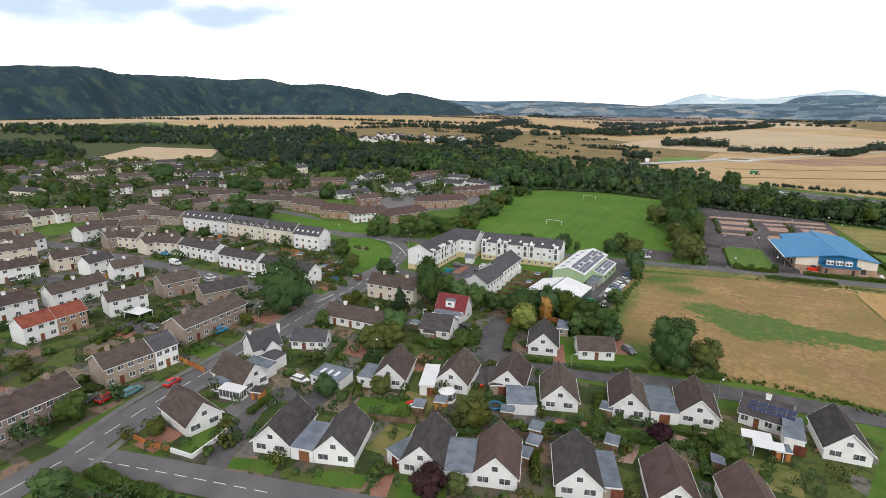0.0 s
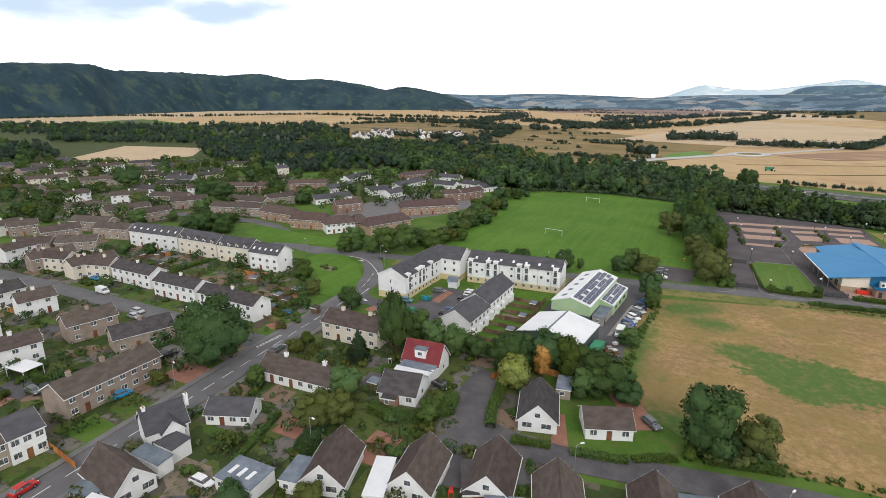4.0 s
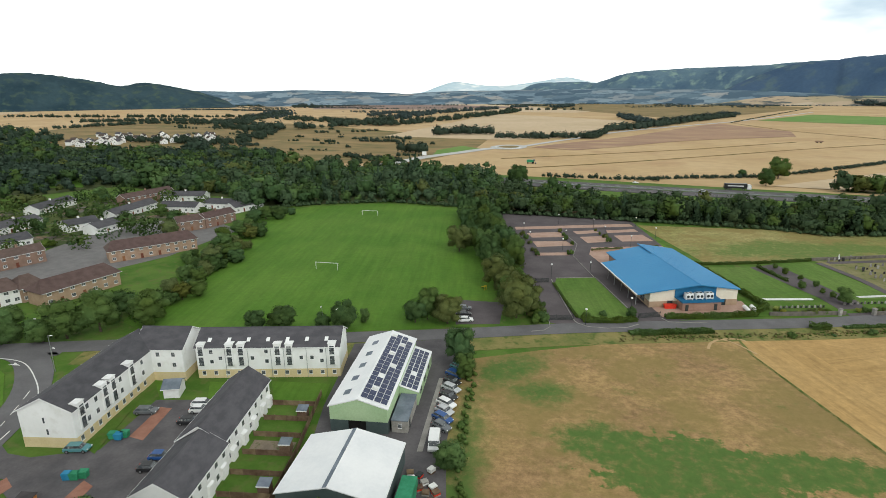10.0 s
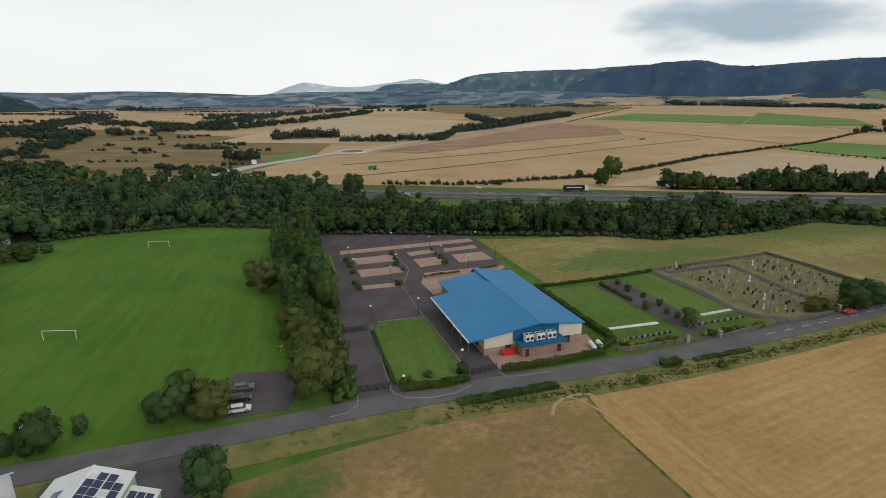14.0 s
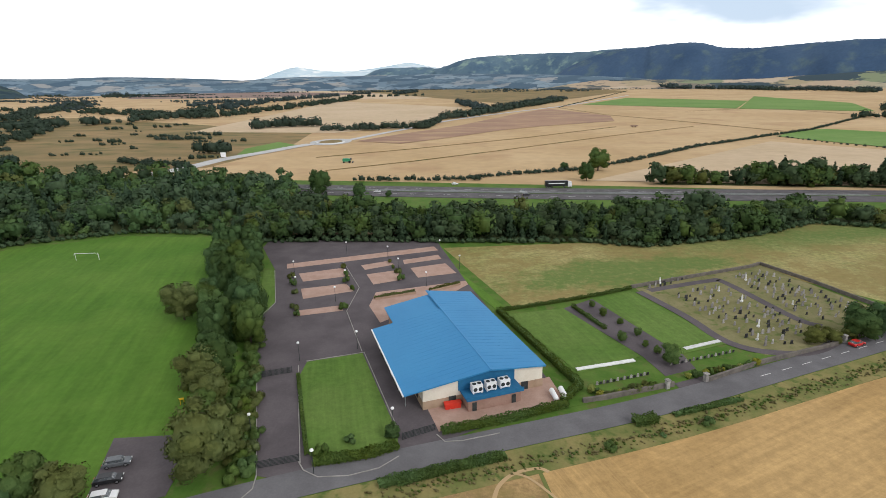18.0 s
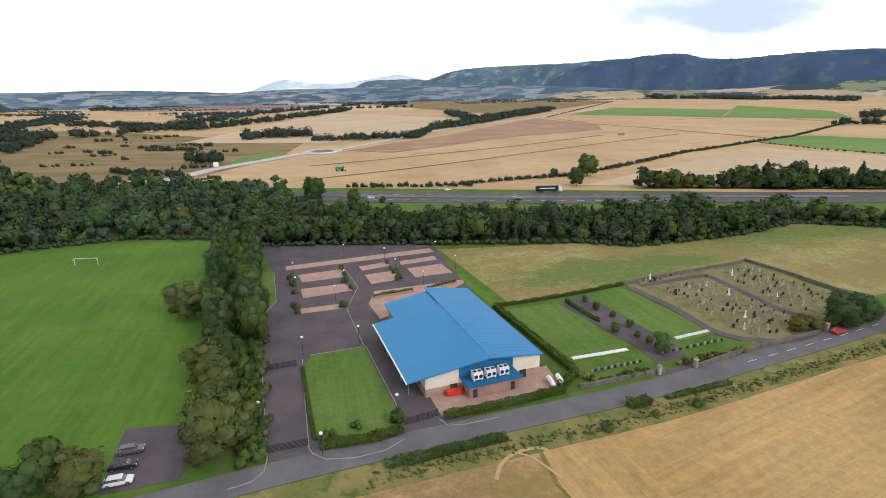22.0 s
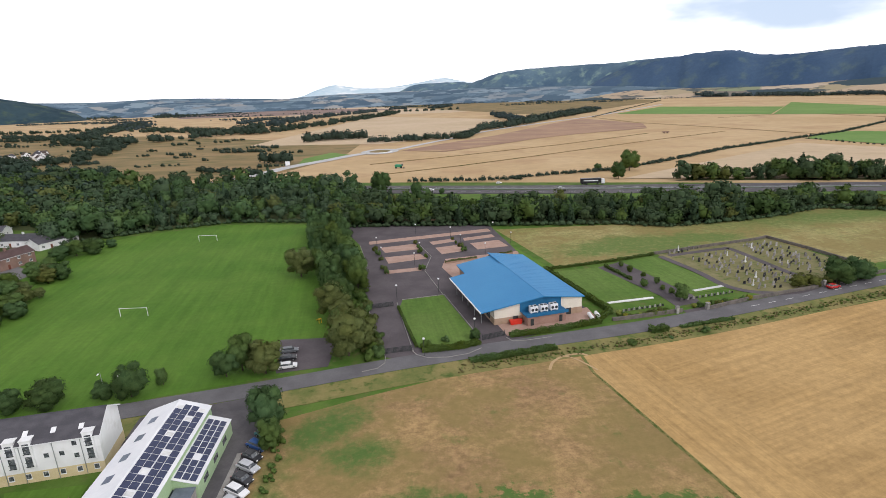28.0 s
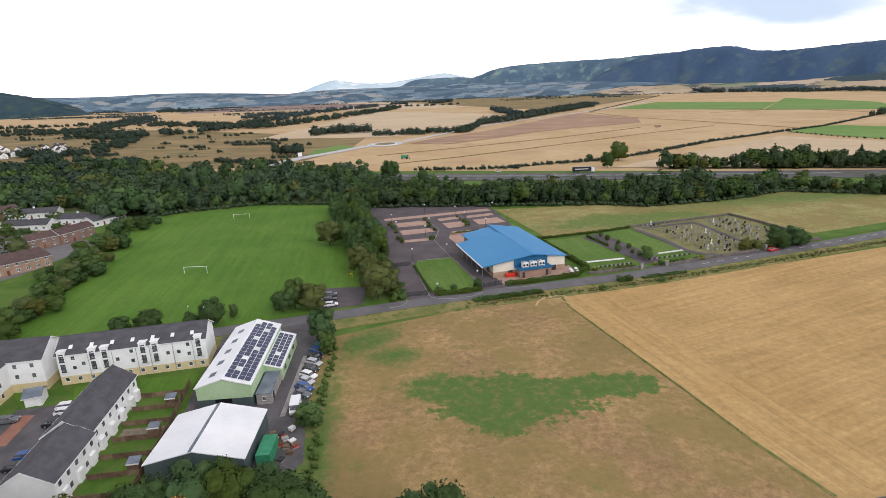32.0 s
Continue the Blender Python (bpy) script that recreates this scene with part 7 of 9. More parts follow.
def fence_run(pts, h, material, label, panel=2.0, slats=3, name="fence"):
    """Posts and boarded or barred panels along a line."""
    e = thing(name, pose(0, 0, 0), label, "fence")
    for a, c in zip(pts[:-1], pts[1:]):
        d = math.hypot(c[0] - a[0], c[1] - a[1])
        n = max(1, round(d / panel))
        ang = math.degrees(math.atan2(c[1] - a[1], c[0] - a[0]))
        L = d / n
        pm = B().box(-0.05, -0.05, 0, 0.05, 0.05, h + 0.1).mesh("post", material)
        fm = B()
        for k in range(slats):
            z0 = 0.08 + (h - 0.08) * k / slats
            fm.box(0.06, -0.02, z0, L - 0.06, 0.02, z0 + (h / slats) * (0.93 if slats < 4 else 0.5))
        fm = fm.mesh("panel", material)
        rail = B().box(0.06, -0.02, 0, L - 0.06, 0.02, h / slats * 0.5).mesh("rail", material) if slats > 3 else None
        for k in range(n + 1):
            m = pose(a[0] + (c[0] - a[0]) * k / n, a[1] + (c[1] - a[1]) * k / n, 0, 0, 0, ang)
            part("post", pm, material, e, at=m)
            if k < n and rail:
                for j in range(slats):
                    part("rail", rail, material, e, at=m @ pose(0, 0, 0.08 + (h - 0.08) * j / slats))
            elif k < n:
                part("panel", fm, material, e, at=m)
    return e


fence_run([(-37.0, 124.4), (-30.6, 126.9)], 1.6, DARKSTEEL, "dark green metal gate across the drive", 2.2, 6, "gate")
fence_run([(-26.2, 95.0), (-19.4, 97.3)], 1.6, DARKSTEEL, "dark green metal gate at the entrance", 2.2, 6, "gate")
fence_run([(-2.0, 103.8), (3.8, 106.9)], 1.6, DARKSTEEL, "dark green metal gate beside the hall", 2.2, 6, "gate")
fence_run([(-76.7, 240.4), (-44.8, 241.4), (-7.7, 241.3)], 1.2, TIMBER, "low timber fence behind the car park", 4.0, 2)

# ---- cemetery and its lawns ----
sheet("lawn", [(20.2, 159.9), (36.4, 164.6), (50.5, 136.9), (34.5, 128.7)], LAWN, 0.10, "mown lawn with a white edging")
sheet("lawn", [(45.9, 171.7), (58.8, 178.4), (73.6, 144.2), (60.2, 138.3)], LAWN, 0.10, "mown lawn with a white edging")
sheet("path", [(36.4, 164.6), (45.9, 171.7), (60.6, 138.3), (61.7, 126.2), (54.7, 123.4), (50.9, 136.9)], LOTTAR, 0.07, "dark tarmac path between the lawns")
sheet("cemetery_ground", [(61.0, 180.3), (109.6, 203.4), (124.1, 165.0), (93.7, 140.3), (79.7, 138.5), (72.7, 146.4)], CEMGRASS, 0.10, "rough grass of the old burial ground")
for pts in ([(61.4, 177.9), (69.0, 160.0), (73.5, 145.4), (81.7, 139.9), (94.7, 142.0), (119.8, 161.9)], [(64.6, 178.8), (86.0, 187.5), (90.6, 186.0), (97.7, 160.0), (102.0, 154.7)]):
    band("path", pts, 2.6, LOTTAR, 0.14, "grey tarmac cemetery path")
for a, c in (((34.2, 130.2), (48.4, 134.9)), ((61.9, 140.9), (72.1, 145.4))):
    band("edging", [a, c], 1.1, PALESTONE, 0.3, "white stone edging strip", round_it=False, thick=0.25)
wall = thing("stone_wall", pose(0, 0, 0), "old grey stone boundary wall", "wall")
for q in ([(59.7, 180.8), (79.6, 189.7), (104.4, 200.5), (109.8, 204.0)], [(109.8, 204.0), (117.6, 187.3), (125.1, 166.6)], [(53.8, 124.2), (51.1, 123.3), (37.0, 118.2), (33.3, 117.1)], [(61.7, 126.2), (76.3, 134.2), (100.1, 144.4)], [(107.5, 149.7), (120.2, 156.1), (128.8, 160.1)]):
    band("wall_run", q, 0.5, OLDWALL, 1.1, "", wall, False, 1.2)
for x, y in ((52.1, 123.3), (61.2, 126.2), (101.9, 145.6), (109.2, 149.4)):
    g = thing("gate_pier", pose(x, y, 0, 0, 0, 25), "square stone gate pier with a cap", "pier", "gate piers")
    part("shaft", B().box(-0.4, -0.4, 0, 0.4, 0.4, 1.9), STONE, g)
    part("cap", B().box(-0.5, -0.5, 1.9, 0.5, 0.5, 2.1), STONE, g)
STONES = []
for k, (material, text, shape) in enumerate((
    (STONE, "weathered grey upright gravestone", B().box(-0.42, -0.1, 0, 0.42, 0.1, 1.0).prism([(-0.42, 1.0), (0.42, 1.0), (0.25, 1.25), (0, 1.33), (-0.25, 1.25)], "y", -0.1, 0.1).box(-0.5, -0.2, 0, 0.5, 0.2, 0.15)),
    (BLACKSTONE, "dark polished granite gravestone", B().box(-0.4, -0.09, 0.12, 0.4, 0.09, 0.95).box(-0.5, -0.2, 0, 0.5, 0.2, 0.14)),
    (PALESTONE, "pale stone memorial pillar", B().box(-0.3, -0.3, 0, 0.3, 0.3, 0.4).prism([(-0.2, 0.4), (0.2, 0.4), (0.12, 1.8), (0, 2.0), (-0.12, 1.8)], "y", -0.14, 0.14)))):
    e = thing("gravestone", pose(0, 0, 0), text, "gravestone", "gravestones")
    part("stone", shape, material, e)
    STONES.append(e)
rngG = random.Random(4)
spots = scatter([(71.0, 175.1), (86.6, 182.5), (97.8, 157.5), (93.7, 145.0), (82.4, 142.8), (78.7, 148.0)], 95, 1.7, rngG) + scatter([(95.3, 190.6), (105.2, 198.2), (121.1, 169.8), (105.2, 156.4), (100.2, 161.9)], 85, 1.7, rngG) + scatter([(65.5, 183.6), (82.6, 192.8), (81.7, 189.6), (65.2, 180.2)], 14, 1.6, rngG)
for k, (x, y) in enumerate(spots):
    s = rngG.choice((0, 1, 2) if k % 6 == 0 else (0, 0, 1))
    m = pose(x, y, 0.1, 0, rngG.uniform(-3, 3), 30 + rngG.uniform(-12, 12)) @ Matrix.Scale(rngG.uniform(0.7, 1.15), 4)
    if k < 3:
        STONES[k].matrix_world = m
    else:
        q = copy_thing(STONES[s], m @ Matrix.Diagonal(tuple(1 / v for v in STONES[s].scale) + (1,)))
for a, c, n in (((37.6, 124.0), (50.4, 128.9), 16), ((56.1, 132.9), (73.9, 140.1), 18)):
    for k in range(n):
        q = copy_thing(STONES[k % 2], pose(a[0] + (c[0] - a[0]) * k / n, a[1] + (c[1] - a[1]) * k / n, 0.1, 0, 0, 20) @ Matrix.Scale(0.62, 4) @ Matrix.Diagonal(tuple(1 / v for v in STONES[k % 2].scale) + (1,)))
for a, c, n in (((36.6, 119.2), (50.1, 123.7), 9), ((57.3, 127.3), (76.3, 134.2), 13), ((35.3, 121.3), (38.4, 119.3), 3)):
    for k in range(n):
        tree(a[0] + (c[0] - a[0]) * (k + 0.4) / n, a[1] + (c[1] - a[1]) * (k + 0.4) / n, TREE_RNG.uniform(1.0, 2.0), "bush" if k % 3 else "yellow", 0.9 if k % 3 else 1.2, group="flower bed shrubs")
for x, y, h in ((107.6, 148.8, 8.6), (115.3, 152.0, 7.7), (119.2, 154.7, 5.4)):
    tree(x, y, h, "dark", 1.1, group="cemetery trees")
for x, y, h in ((94.4, 145.0, 4.7), (98.8, 145.6, 4.1), (104.4, 148.1, 3.3)):
    tree(x, y, h, "yellow" if h < 3 else "olive", 1.3, group="cemetery shrubs")
for x, y, h in ((56.3, 133.5, 5.4), (52.6, 147.8, 2.4), (46.6, 159.9, 2.5), (49.9, 154.5, 2.0), (52.9, 141.7, 1.8), (44.7, 165.8, 2.1), (47.9, 144.7, 2.8), (54.6, 138.3, 2.1)):
    tree(x, y, h, "broad", 1.0, group="young trees")
for pts in ([(39.1, 165.8), (45.4, 151.1)], [(17.7, 161.8), (43.4, 172.1), (59.6, 180.3)]):
    hedge(pts, 0.9, 1.1, "thin mixed cemetery hedge", LEAF)


# ---- vehicles ----
PAINTS = {n: mat("car_paint_" + n, a, b2, 1.0, 0.3, spec=0.5) for n, a, b2 in (
    ("silver", (0.42, 0.43, 0.45), (0.48, 0.49, 0.5)), ("black", (0.015, 0.015, 0.018), (0.03, 0.03, 0.033)), ("white", (0.75, 0.75, 0.75), (0.8, 0.8, 0.8)), ("red", (0.45, 0.015, 0.015), (0.52, 0.03, 0.025)),
    ("blue", (0.02, 0.07, 0.22), (0.03, 0.09, 0.27)), ("grey", (0.10, 0.11, 0.12), (0.14, 0.15, 0.16)), ("teal", (0.08, 0.22, 0.24), (0.10, 0.26, 0.28)), ("cyan", (0.02, 0.22, 0.42), (0.03, 0.27, 0.48)))}
WHEEL = {}


def wheel(e, x, y):
    if not WHEEL:
        WHEEL["t"] = B().tube((0, -0.1, 0), (0, 0.1, 0), 0.32, 0.32, 14).mesh("wheel", RUBBER)
        WHEEL["r"] = B().tube((0, -0.11, 0), (0, 0.11, 0), 0.2, 0.2, 10).mesh("rim", CHROME)
    w = part("wheel", WHEEL["t"], RUBBER, e, at=pose(x, y, 0.32))
    part("rim", WHEEL["r"], CHROME, w)


CARS = {}


def car_proto(paint, kind):
    e = thing("car", pose(0, 0, 0), {"hatch": "parked %s hatchback car", "estate": "parked %s family car", "van": "parked %s delivery van"}[kind] % paint, "van" if kind == "van" else "car", "parked vehicles")
    P = PAINTS[paint]
    if kind == "van":
        prof = [(-2.5, 0.3), (2.4, 0.3), (2.5, 0.9), (1.9, 1.15), (1.3, 2.0), (1.0, 2.15), (-2.45, 2.15), (-2.5, 1.9)]
        glass = [(1.35, 1.2), (1.85, 1.2), (1.32, 1.9), (1.0, 1.9)]
        roof = None
        xs = (-1.55, 1.6)
    else:
        L = 2.0 if kind == "hatch" else 2.25
        prof = [(-L, 0.35), (-L + 0.1, 0.25), (L - 0.15, 0.25), (L, 0.45), (L - 0.05, 0.72), (L - 0.9, 0.92), (-L + 0.25, 0.98), (-L, 0.85)]
        glass = [(L - 1.0, 0.9), (L - 1.55, 1.38), (-L + 0.65, 1.4), (-L + 0.2, 0.95)]
        roof = [(L - 1.5, 1.36), (L - 1.75, 1.45), (-L + 0.8, 1.45), (-L + 0.62, 1.38)]
        xs = (-L + 0.75, L - 0.8)
    half = 0.86 if kind != "van" else 0.98
    b = B().prism(prof, "y", -half, half)
    me = b.mesh("body", P)
    bm = bmesh.new()
    bm.from_mesh(me)
    bmesh.ops.bevel(bm, geom=[g for g in bm.edges], offset=0.06, segments=1, affect="EDGES")
    bm.to_mesh(me)
    bm.free()
    part("body", me, P, e)
    if roof:
        cabin = B().prism(glass, "y", -half + 0.1, half - 0.1)
        cabin.v = [(x, y * (0.84 if z > 1.2 else 1.0), z) for x, y, z in cabin.v]
        part("cabin_glass", cabin, GLASS, e, "dark car windows")
        top = B().prism(roof, "y", -half + 0.2, half - 0.2)
        part("roof", top, P, e)
    else:
        part("cabin_glass", B().prism([(1.3, 1.22), (1.86, 1.2), (1.36, 1.92)], "y", -half - 0.01, half + 0.01), GLASS, e, "dark cab windows")
        part("windscreen", slab((1.92, -0.8, 1.2), (1.38, -0.75, 1.95), (1.38, 0.75, 1.95), (1.92, 0.8, 1.2), 0.03), GLASS, e)
    for x in xs:
        for y in (-half + 0.06, half - 0.06):
            wheel(e, x, y)
    front = max(p[0] for p in prof)
    for y in (-half + 0.25, half - 0.25):
        part("headlight", B().box(front - 0.12, y - 0.15, 0.6, front + 0.0, y + 0.15, 0.74), LAMPWHITE, e)
        part("tail_light", B().box(-front - 0.01, y - 0.13, 0.72, -front + 0.08, y + 0.13, 0.86), REDPAINT, e)
    return e


def car(x, y, heading, paint="silver", kind="estate", z=0.11):
    m = pose(x, y, z, 0, 0, heading)
    if (paint, kind) not in CARS:
        CARS[paint, kind] = car_proto(paint, kind)
        CARS[paint, kind].matrix_basis = m
        return
    copy_thing(CARS[paint, kind], m)


road_dir = 111
for x, y, a, p, k in ((-97.1, -35.8, road_dir, "grey", "estate"), (-85.1, -103.1, 112, "red", "estate"), (-81.7, -91.0, 112, "red", "hatch"), (-84.0, -98.6, 112, "teal", "estate"), (-62.0, -70.7, 15, "white", "estate"), (-102.0, -70.1, 100, "cyan", "hatch"),
                      (-54.2, -21.3, 0, "black", "estate"), (-14.2, -4.3, 330, "grey", "estate"), (-177.8, -52.1, 15, "white", "van"), (-195.2, -49.2, 20, "cyan", "hatch"), (-202.3, -51.4, 20, "grey", "estate"), (-150.8, -50.5, 15, "silver", "estate")):
    car(x, y, a, p, k)
for x, y, a, p, k in ((-114.2, -55.9, 100, "black", "hatch"), (-140.2, -39.4, 20, "white", "hatch"), (-147.1, -52.7, 15, "silver", "estate"), (-117.9, -82.6, 15, "grey", "estate"), (-87.1, -105.7, 112, "grey", "hatch"), (-96.3, 23.2, 20, "grey", "estate"), (-87.4, 29.0, 20, "white", "estate"), (-86.3, 27.0, 20, "white", "hatch"), (-85.2, 23.1, 20, "black", "estate"), (-82.0, 12.9, 20, "blue", "hatch"), (-81.3, 9.9, 20, "black", "hatch"), (-98.2, 9.9, 20, "teal", "estate")):
    car(x, y, a, p, k)
for k, (x, y) in enumerate([(-41.7, 60.0), (-41.5, 56.5), (-41.0, 53.3), (-40.4, 50.5), (-39.9, 47.4), (-39.5, 44.6), (-39.0, 41.9), (-38.5, 39.4), (-37.8, 36.7)]):
    car(x, y, -22, ("teal", "blue", "black", "silver", "black", "white", "silver", "blue", "grey")[k], "estate" if k % 2 else "hatch")
car(-37.4, 31.4, 285, "white", "van")
for k, (x, y) in enumerate([(-51.0, 94.9), (-49.8, 90.7), (-48.1, 86.8)]):
    car(x, y, 20, ("grey", "black", "white")[k], "estate")
car(103.9, 144.1, 25, "red", "hatch")
for x, y, a, p, k in ((-47.8, 330.7, 0, "white", "hatch"), (38.9, 320.9, 0, "black", "estate"), (-2.7, 354.2, 0, "white", "hatch"), (-133.0, 358.1, 0, "white", "van"), (38.0, 329.0, 0, "silver", "hatch")):
    car(x, y, a + 8, p, k, 0.3)
lorry = thing("lorry", pose(60.2, 343.6, 0.3, 0, 0, 5), "dark box lorry with white cab on the motorway", "lorry")
part("box_body", B().box(-8.5, -1.25, 1.1, 5.0, 1.25, 4.2), PAINTS["black"], lorry)
part("lettering_bar", B().box(-6.5, -1.27, 2.4, 3.0, -1.255, 3.0), PVC, lorry)
part("cab", B().prism([(5.3, 0.6), (7.6, 0.6), (7.6, 2.0), (7.2, 3.6), (5.3, 3.8)], "y", -1.2, 1.2), PVC, lorry)
part("windscreen", B().box(7.3, -1.0, 2.0, 7.62, 1.0, 3.1), GLASS, lorry)
for x in (-7.2, -5.8, -4.4, 3.2, 6.3):
    for y in (-1.05, 1.05):
        w = part("wheel", B().tube((0, -0.15, 0), (0, 0.15, 0), 0.5, 0.5, 14), RUBBER, lorry, at=pose(x, y, 0.5))
        part("rim", B().tube((0, -0.16, 0), (0, 0.16, 0), 0.25, 0.25, 10), CHROME, w)
harv = thing("combine_harvester", pose(-94.4, 452.5, 0.05, 0, 0, 8), "green combine harvester working in the stubble", "combine harvester")
part("body", B().prism([(-3.5, 1.2), (2.5, 1.0), (2.8, 2.4), (1.6, 3.4), (-3.0, 3.6), (-3.8, 2.6)], "y", -1.5, 1.5), GREENPAINT, harv)
part("cab", B().box(2.3, -0.9, 2.0, 3.7, 0.9, 3.9), GLASS, harv)
part("header", B().prism([(3.8, 0.2), (5.0, 0.2), (4.4, 1.2)], "y", -3.5, 3.5), DARKSTEEL, harv)
for x, r in ((2.0, 0.95), (-2.6, 0.65)):
    for y in (-1.5, 1.5):
        part("wheel", B().tube((x, y - 0.3, r), (x, y + 0.3, r), r, r, 14), RUBBER, harv)
bal = thing("trailer", pose(212.6, 745.8, 0.05, 0, 0, 10), "dark trailer standing in the field", "trailer")
part("tub", B().prism([(-4, 1.0), (4, 1.0), (4.4, 2.8), (-4.4, 2.8)], "y", -1.3, 1.3), BRICKRED, bal)
for x in (-2, 2):
    for y in (-1.1, 1.1):
        part("wheel", B().tube((x, y - 0.2, 0.5), (x, y + 0.2, 0.5), 0.5, 0.5, 12), RUBBER, bal)
sg = thing("road_sign", pose(-209.4, 478.0, 0.05, 0, 0, 10), "large white direction sign beside the slip road", "road sign")
part("board", B().box(-2.2, -0.1, 2.0, 2.2, 0.1, 6.0), PVC, sg)
for x in (-1.4, 1.4):
    part("post", B().tube((x, 0, 0), (x, 0, 2.1), 0.12, 0.12), STEEL, sg)


# ---- workshop fittings ----
SM = pose(-57.7, 29.6, 0, 0, 0, 11.5)


def workshop_fittings():
    W, D, E, R = 11.2, 30.0, 5.5, 7.3
    s = (R + 0.12 - E - 0.05) / (W / 2 + 0.25)
    rng = random.Random(3)
    tilt = math.degrees(math.atan(s))
    panel = B().box(-0.765, -0.775, 0, 0.765, 0.775, 0.05).mesh("solar_panel", SOLAR)
    rim = B().box(-0.80, -0.80, -0.03, 0.80, 0.80, 0.03).mesh("frame", PVC)
    missing = {(1, 2), (1, 5), (2, 8), (1, 11), (2, 14), (3, 16), (0, 16)}
    for i, u in enumerate((0.95, 2.15, 3.5, 4.75)):
        for k in range(17):
            if (i, k) in missing:
                part("rooflight", B().box(-0.55, -0.45, 0, 0.55, 0.45, 0.04), PALESTONE, shed, "pale translucent rooflight", pose(W / 2 + u, 1.5 + k * 1.66, R + 0.14 - s * u, 0, tilt, 0))
                continue
            p = part("solar_panel", panel, SOLAR, shed, at=pose(W / 2 + u, 1.5 + k * 1.66, R + 0.22 - s * u, 0, tilt, 0) @ Matrix.Diagonal((0.78, 1, 1, 1)))
            part("frame", rim, PVC, p)
    for k in range(5):
        part("rooflight", B().box(-0.7, -0.9, 0, 0.7, 0.9, 0.05), FELT, shed, "grey rooflight", pose(W / 2 - 3.0, 3.5 + k * 5.4, R + 0.13 - s * 3.0, 0, -tilt, 0))
    part("ridge_cap", B().prism([(W / 2 - 0.3, R + 0.03), (W / 2 + 0.3, R + 0.03), (W / 2, R + 0.17)], "y", -0.3, D + 0.3), WHITEROOF, shed)
    # flat black panel on the wall; the doorway's inner shade is its colour
    part("shutter", B().box(3.6, -0.06, 0, 7.0, -0.01, 2.6), DARKGAP, shed, "black panel standing for the unlit open roller doorway")
    part("verge_trim", B().prism([(-0.27, E - 0.15), (W / 2, R - 0.1), (W / 2, R + 0.14), (-0.27, E + 0.07)], "y", -0.3, -0.26).prism([(W + 0.27, E - 0.15), (W + 0.27, E + 0.07), (W / 2, R + 0.14), (W / 2, R - 0.1)], "y", -0.3, -0.26), PVC, shed)
    part("lean_to_wall", B().prism([(W, -0.3), (W + 3.9, -0.3), (W + 3.9, 3.1), (W, 4.3)], "y", 10.5, 28.5), GREENCLAD, shed)
    part("lean_to_roof", slab((W + 4.1, 10.3, 3.15), (W + 4.1, 28.7, 3.15), (W, 28.7, 4.45), (W, 10.3, 4.45), 0.1), WHITEROOF, shed)
    for i, u in enumerate((0.8, 1.95, 3.1)):
        for k in range(10):
            if (i, k) == (1, 3):
                continue
            p = part("solar_panel", panel, SOLAR, shed, at=pose(W + u, 11.5 + k * 1.68, 4.52 - u * 1.3 / 4.1, 0, math.degrees(math.atan(1.3 / 4.1)), 0) @ Matrix.Diagonal((0.68, 1, 1, 1)))
            part("frame", rim, PVC, p)
    for k in range(3):
        part("window", B().box(W + 3.9, 13 + k * 5, 1.2, W + 3.95, 15 + k * 5, 2.2), GLASS, shed)


workshop_fittings()
off = thing("site_office", SM @ pose(11.7, 0.8, 0), "grey portable office with a dark flat roof", "cabin")
part("wall", B().box(0, 0, 0, 3.1, 9.4, 2.6), STONE, off)
part("roof", B().box(-0.1, -0.1, 2.6, 3.2, 9.5, 2.75), FELT, off)
add_window(off, "f", 1.6, 1.1, 0.8, 0.9, 3.1, 9.4)
part("door", door_mesh(0.95, 2.05, DARKSTEEL), DARKSTEEL, off, at=face_pose("r", 2.0, 0, 3.1, 9.4))
stor = [o for o in scene.collection.objects if o.name.startswith("storage_shed")][0]
part("rooflight_strip", slab((7.6, -0.1, 6.05), (8.3, -0.1, 6.24), (8.3, 14.7, 6.24), (7.6, 14.7, 6.05), 0.05), FELT, stor, "grey rooflight strip along the ridge")
box = thing("container", pose(-37.4, 13.4, 0.1, 0, 0, 10), "green steel shipping container", "container")
part("body", B().box(0, 0, 0.1, 2.5, 6.0, 2.6), GREENPAINT, box)
for k in range(12):
    part("rib", B().box(-0.04, 0.3 + k * 0.48, 0.2, 0.0, 0.5 + k * 0.48, 2.5), GREENPAINT, box)
rngJ = random.Random(12)
for x, y in scatter([(-39.1, 23.3), (-34.4, 24.9), (-31.3, 18.0), (-32.2, 14.9), (-34.5, 14.1)], 13, 1.3, rngJ):
    c = thing("pallet_stack", pose(x, y, 0.1, 0, 0, rngJ.uniform(0, 90)), "stack of pallets and crates in the yard", "pallets", "yard clutter")
    hgt = rngJ.uniform(0.3, 1.0)
    for k in range(int(hgt / 0.3) + 1):
        part("pallet", B().box(-0.6, -0.5, k * 0.3, 0.6, 0.5, k * 0.3 + 0.05).box(-0.6, -0.5, k * 0.3 + 0.16, 0.6, 0.5, k * 0.3 + 0.26).box(-0.6, -0.08, k * 0.3 + 0.05, 0.6, 0.08, k * 0.3 + 0.16), rngJ.choice((TIMBER, TIMBER, STONE, STONE, DARKSTEEL, PALESTONE, REDPAINT)), c)
sheet("yard", [(-71.1, 64.5), (-47.3, 75.2), (-41.2, 60.2), (-35.4, 32.1), (-29.8, 15.7), (-36, 0), (-52.0, 6.0), (-63.5, 36.7)], TARMAC, 0.095, "tarmac works yard")
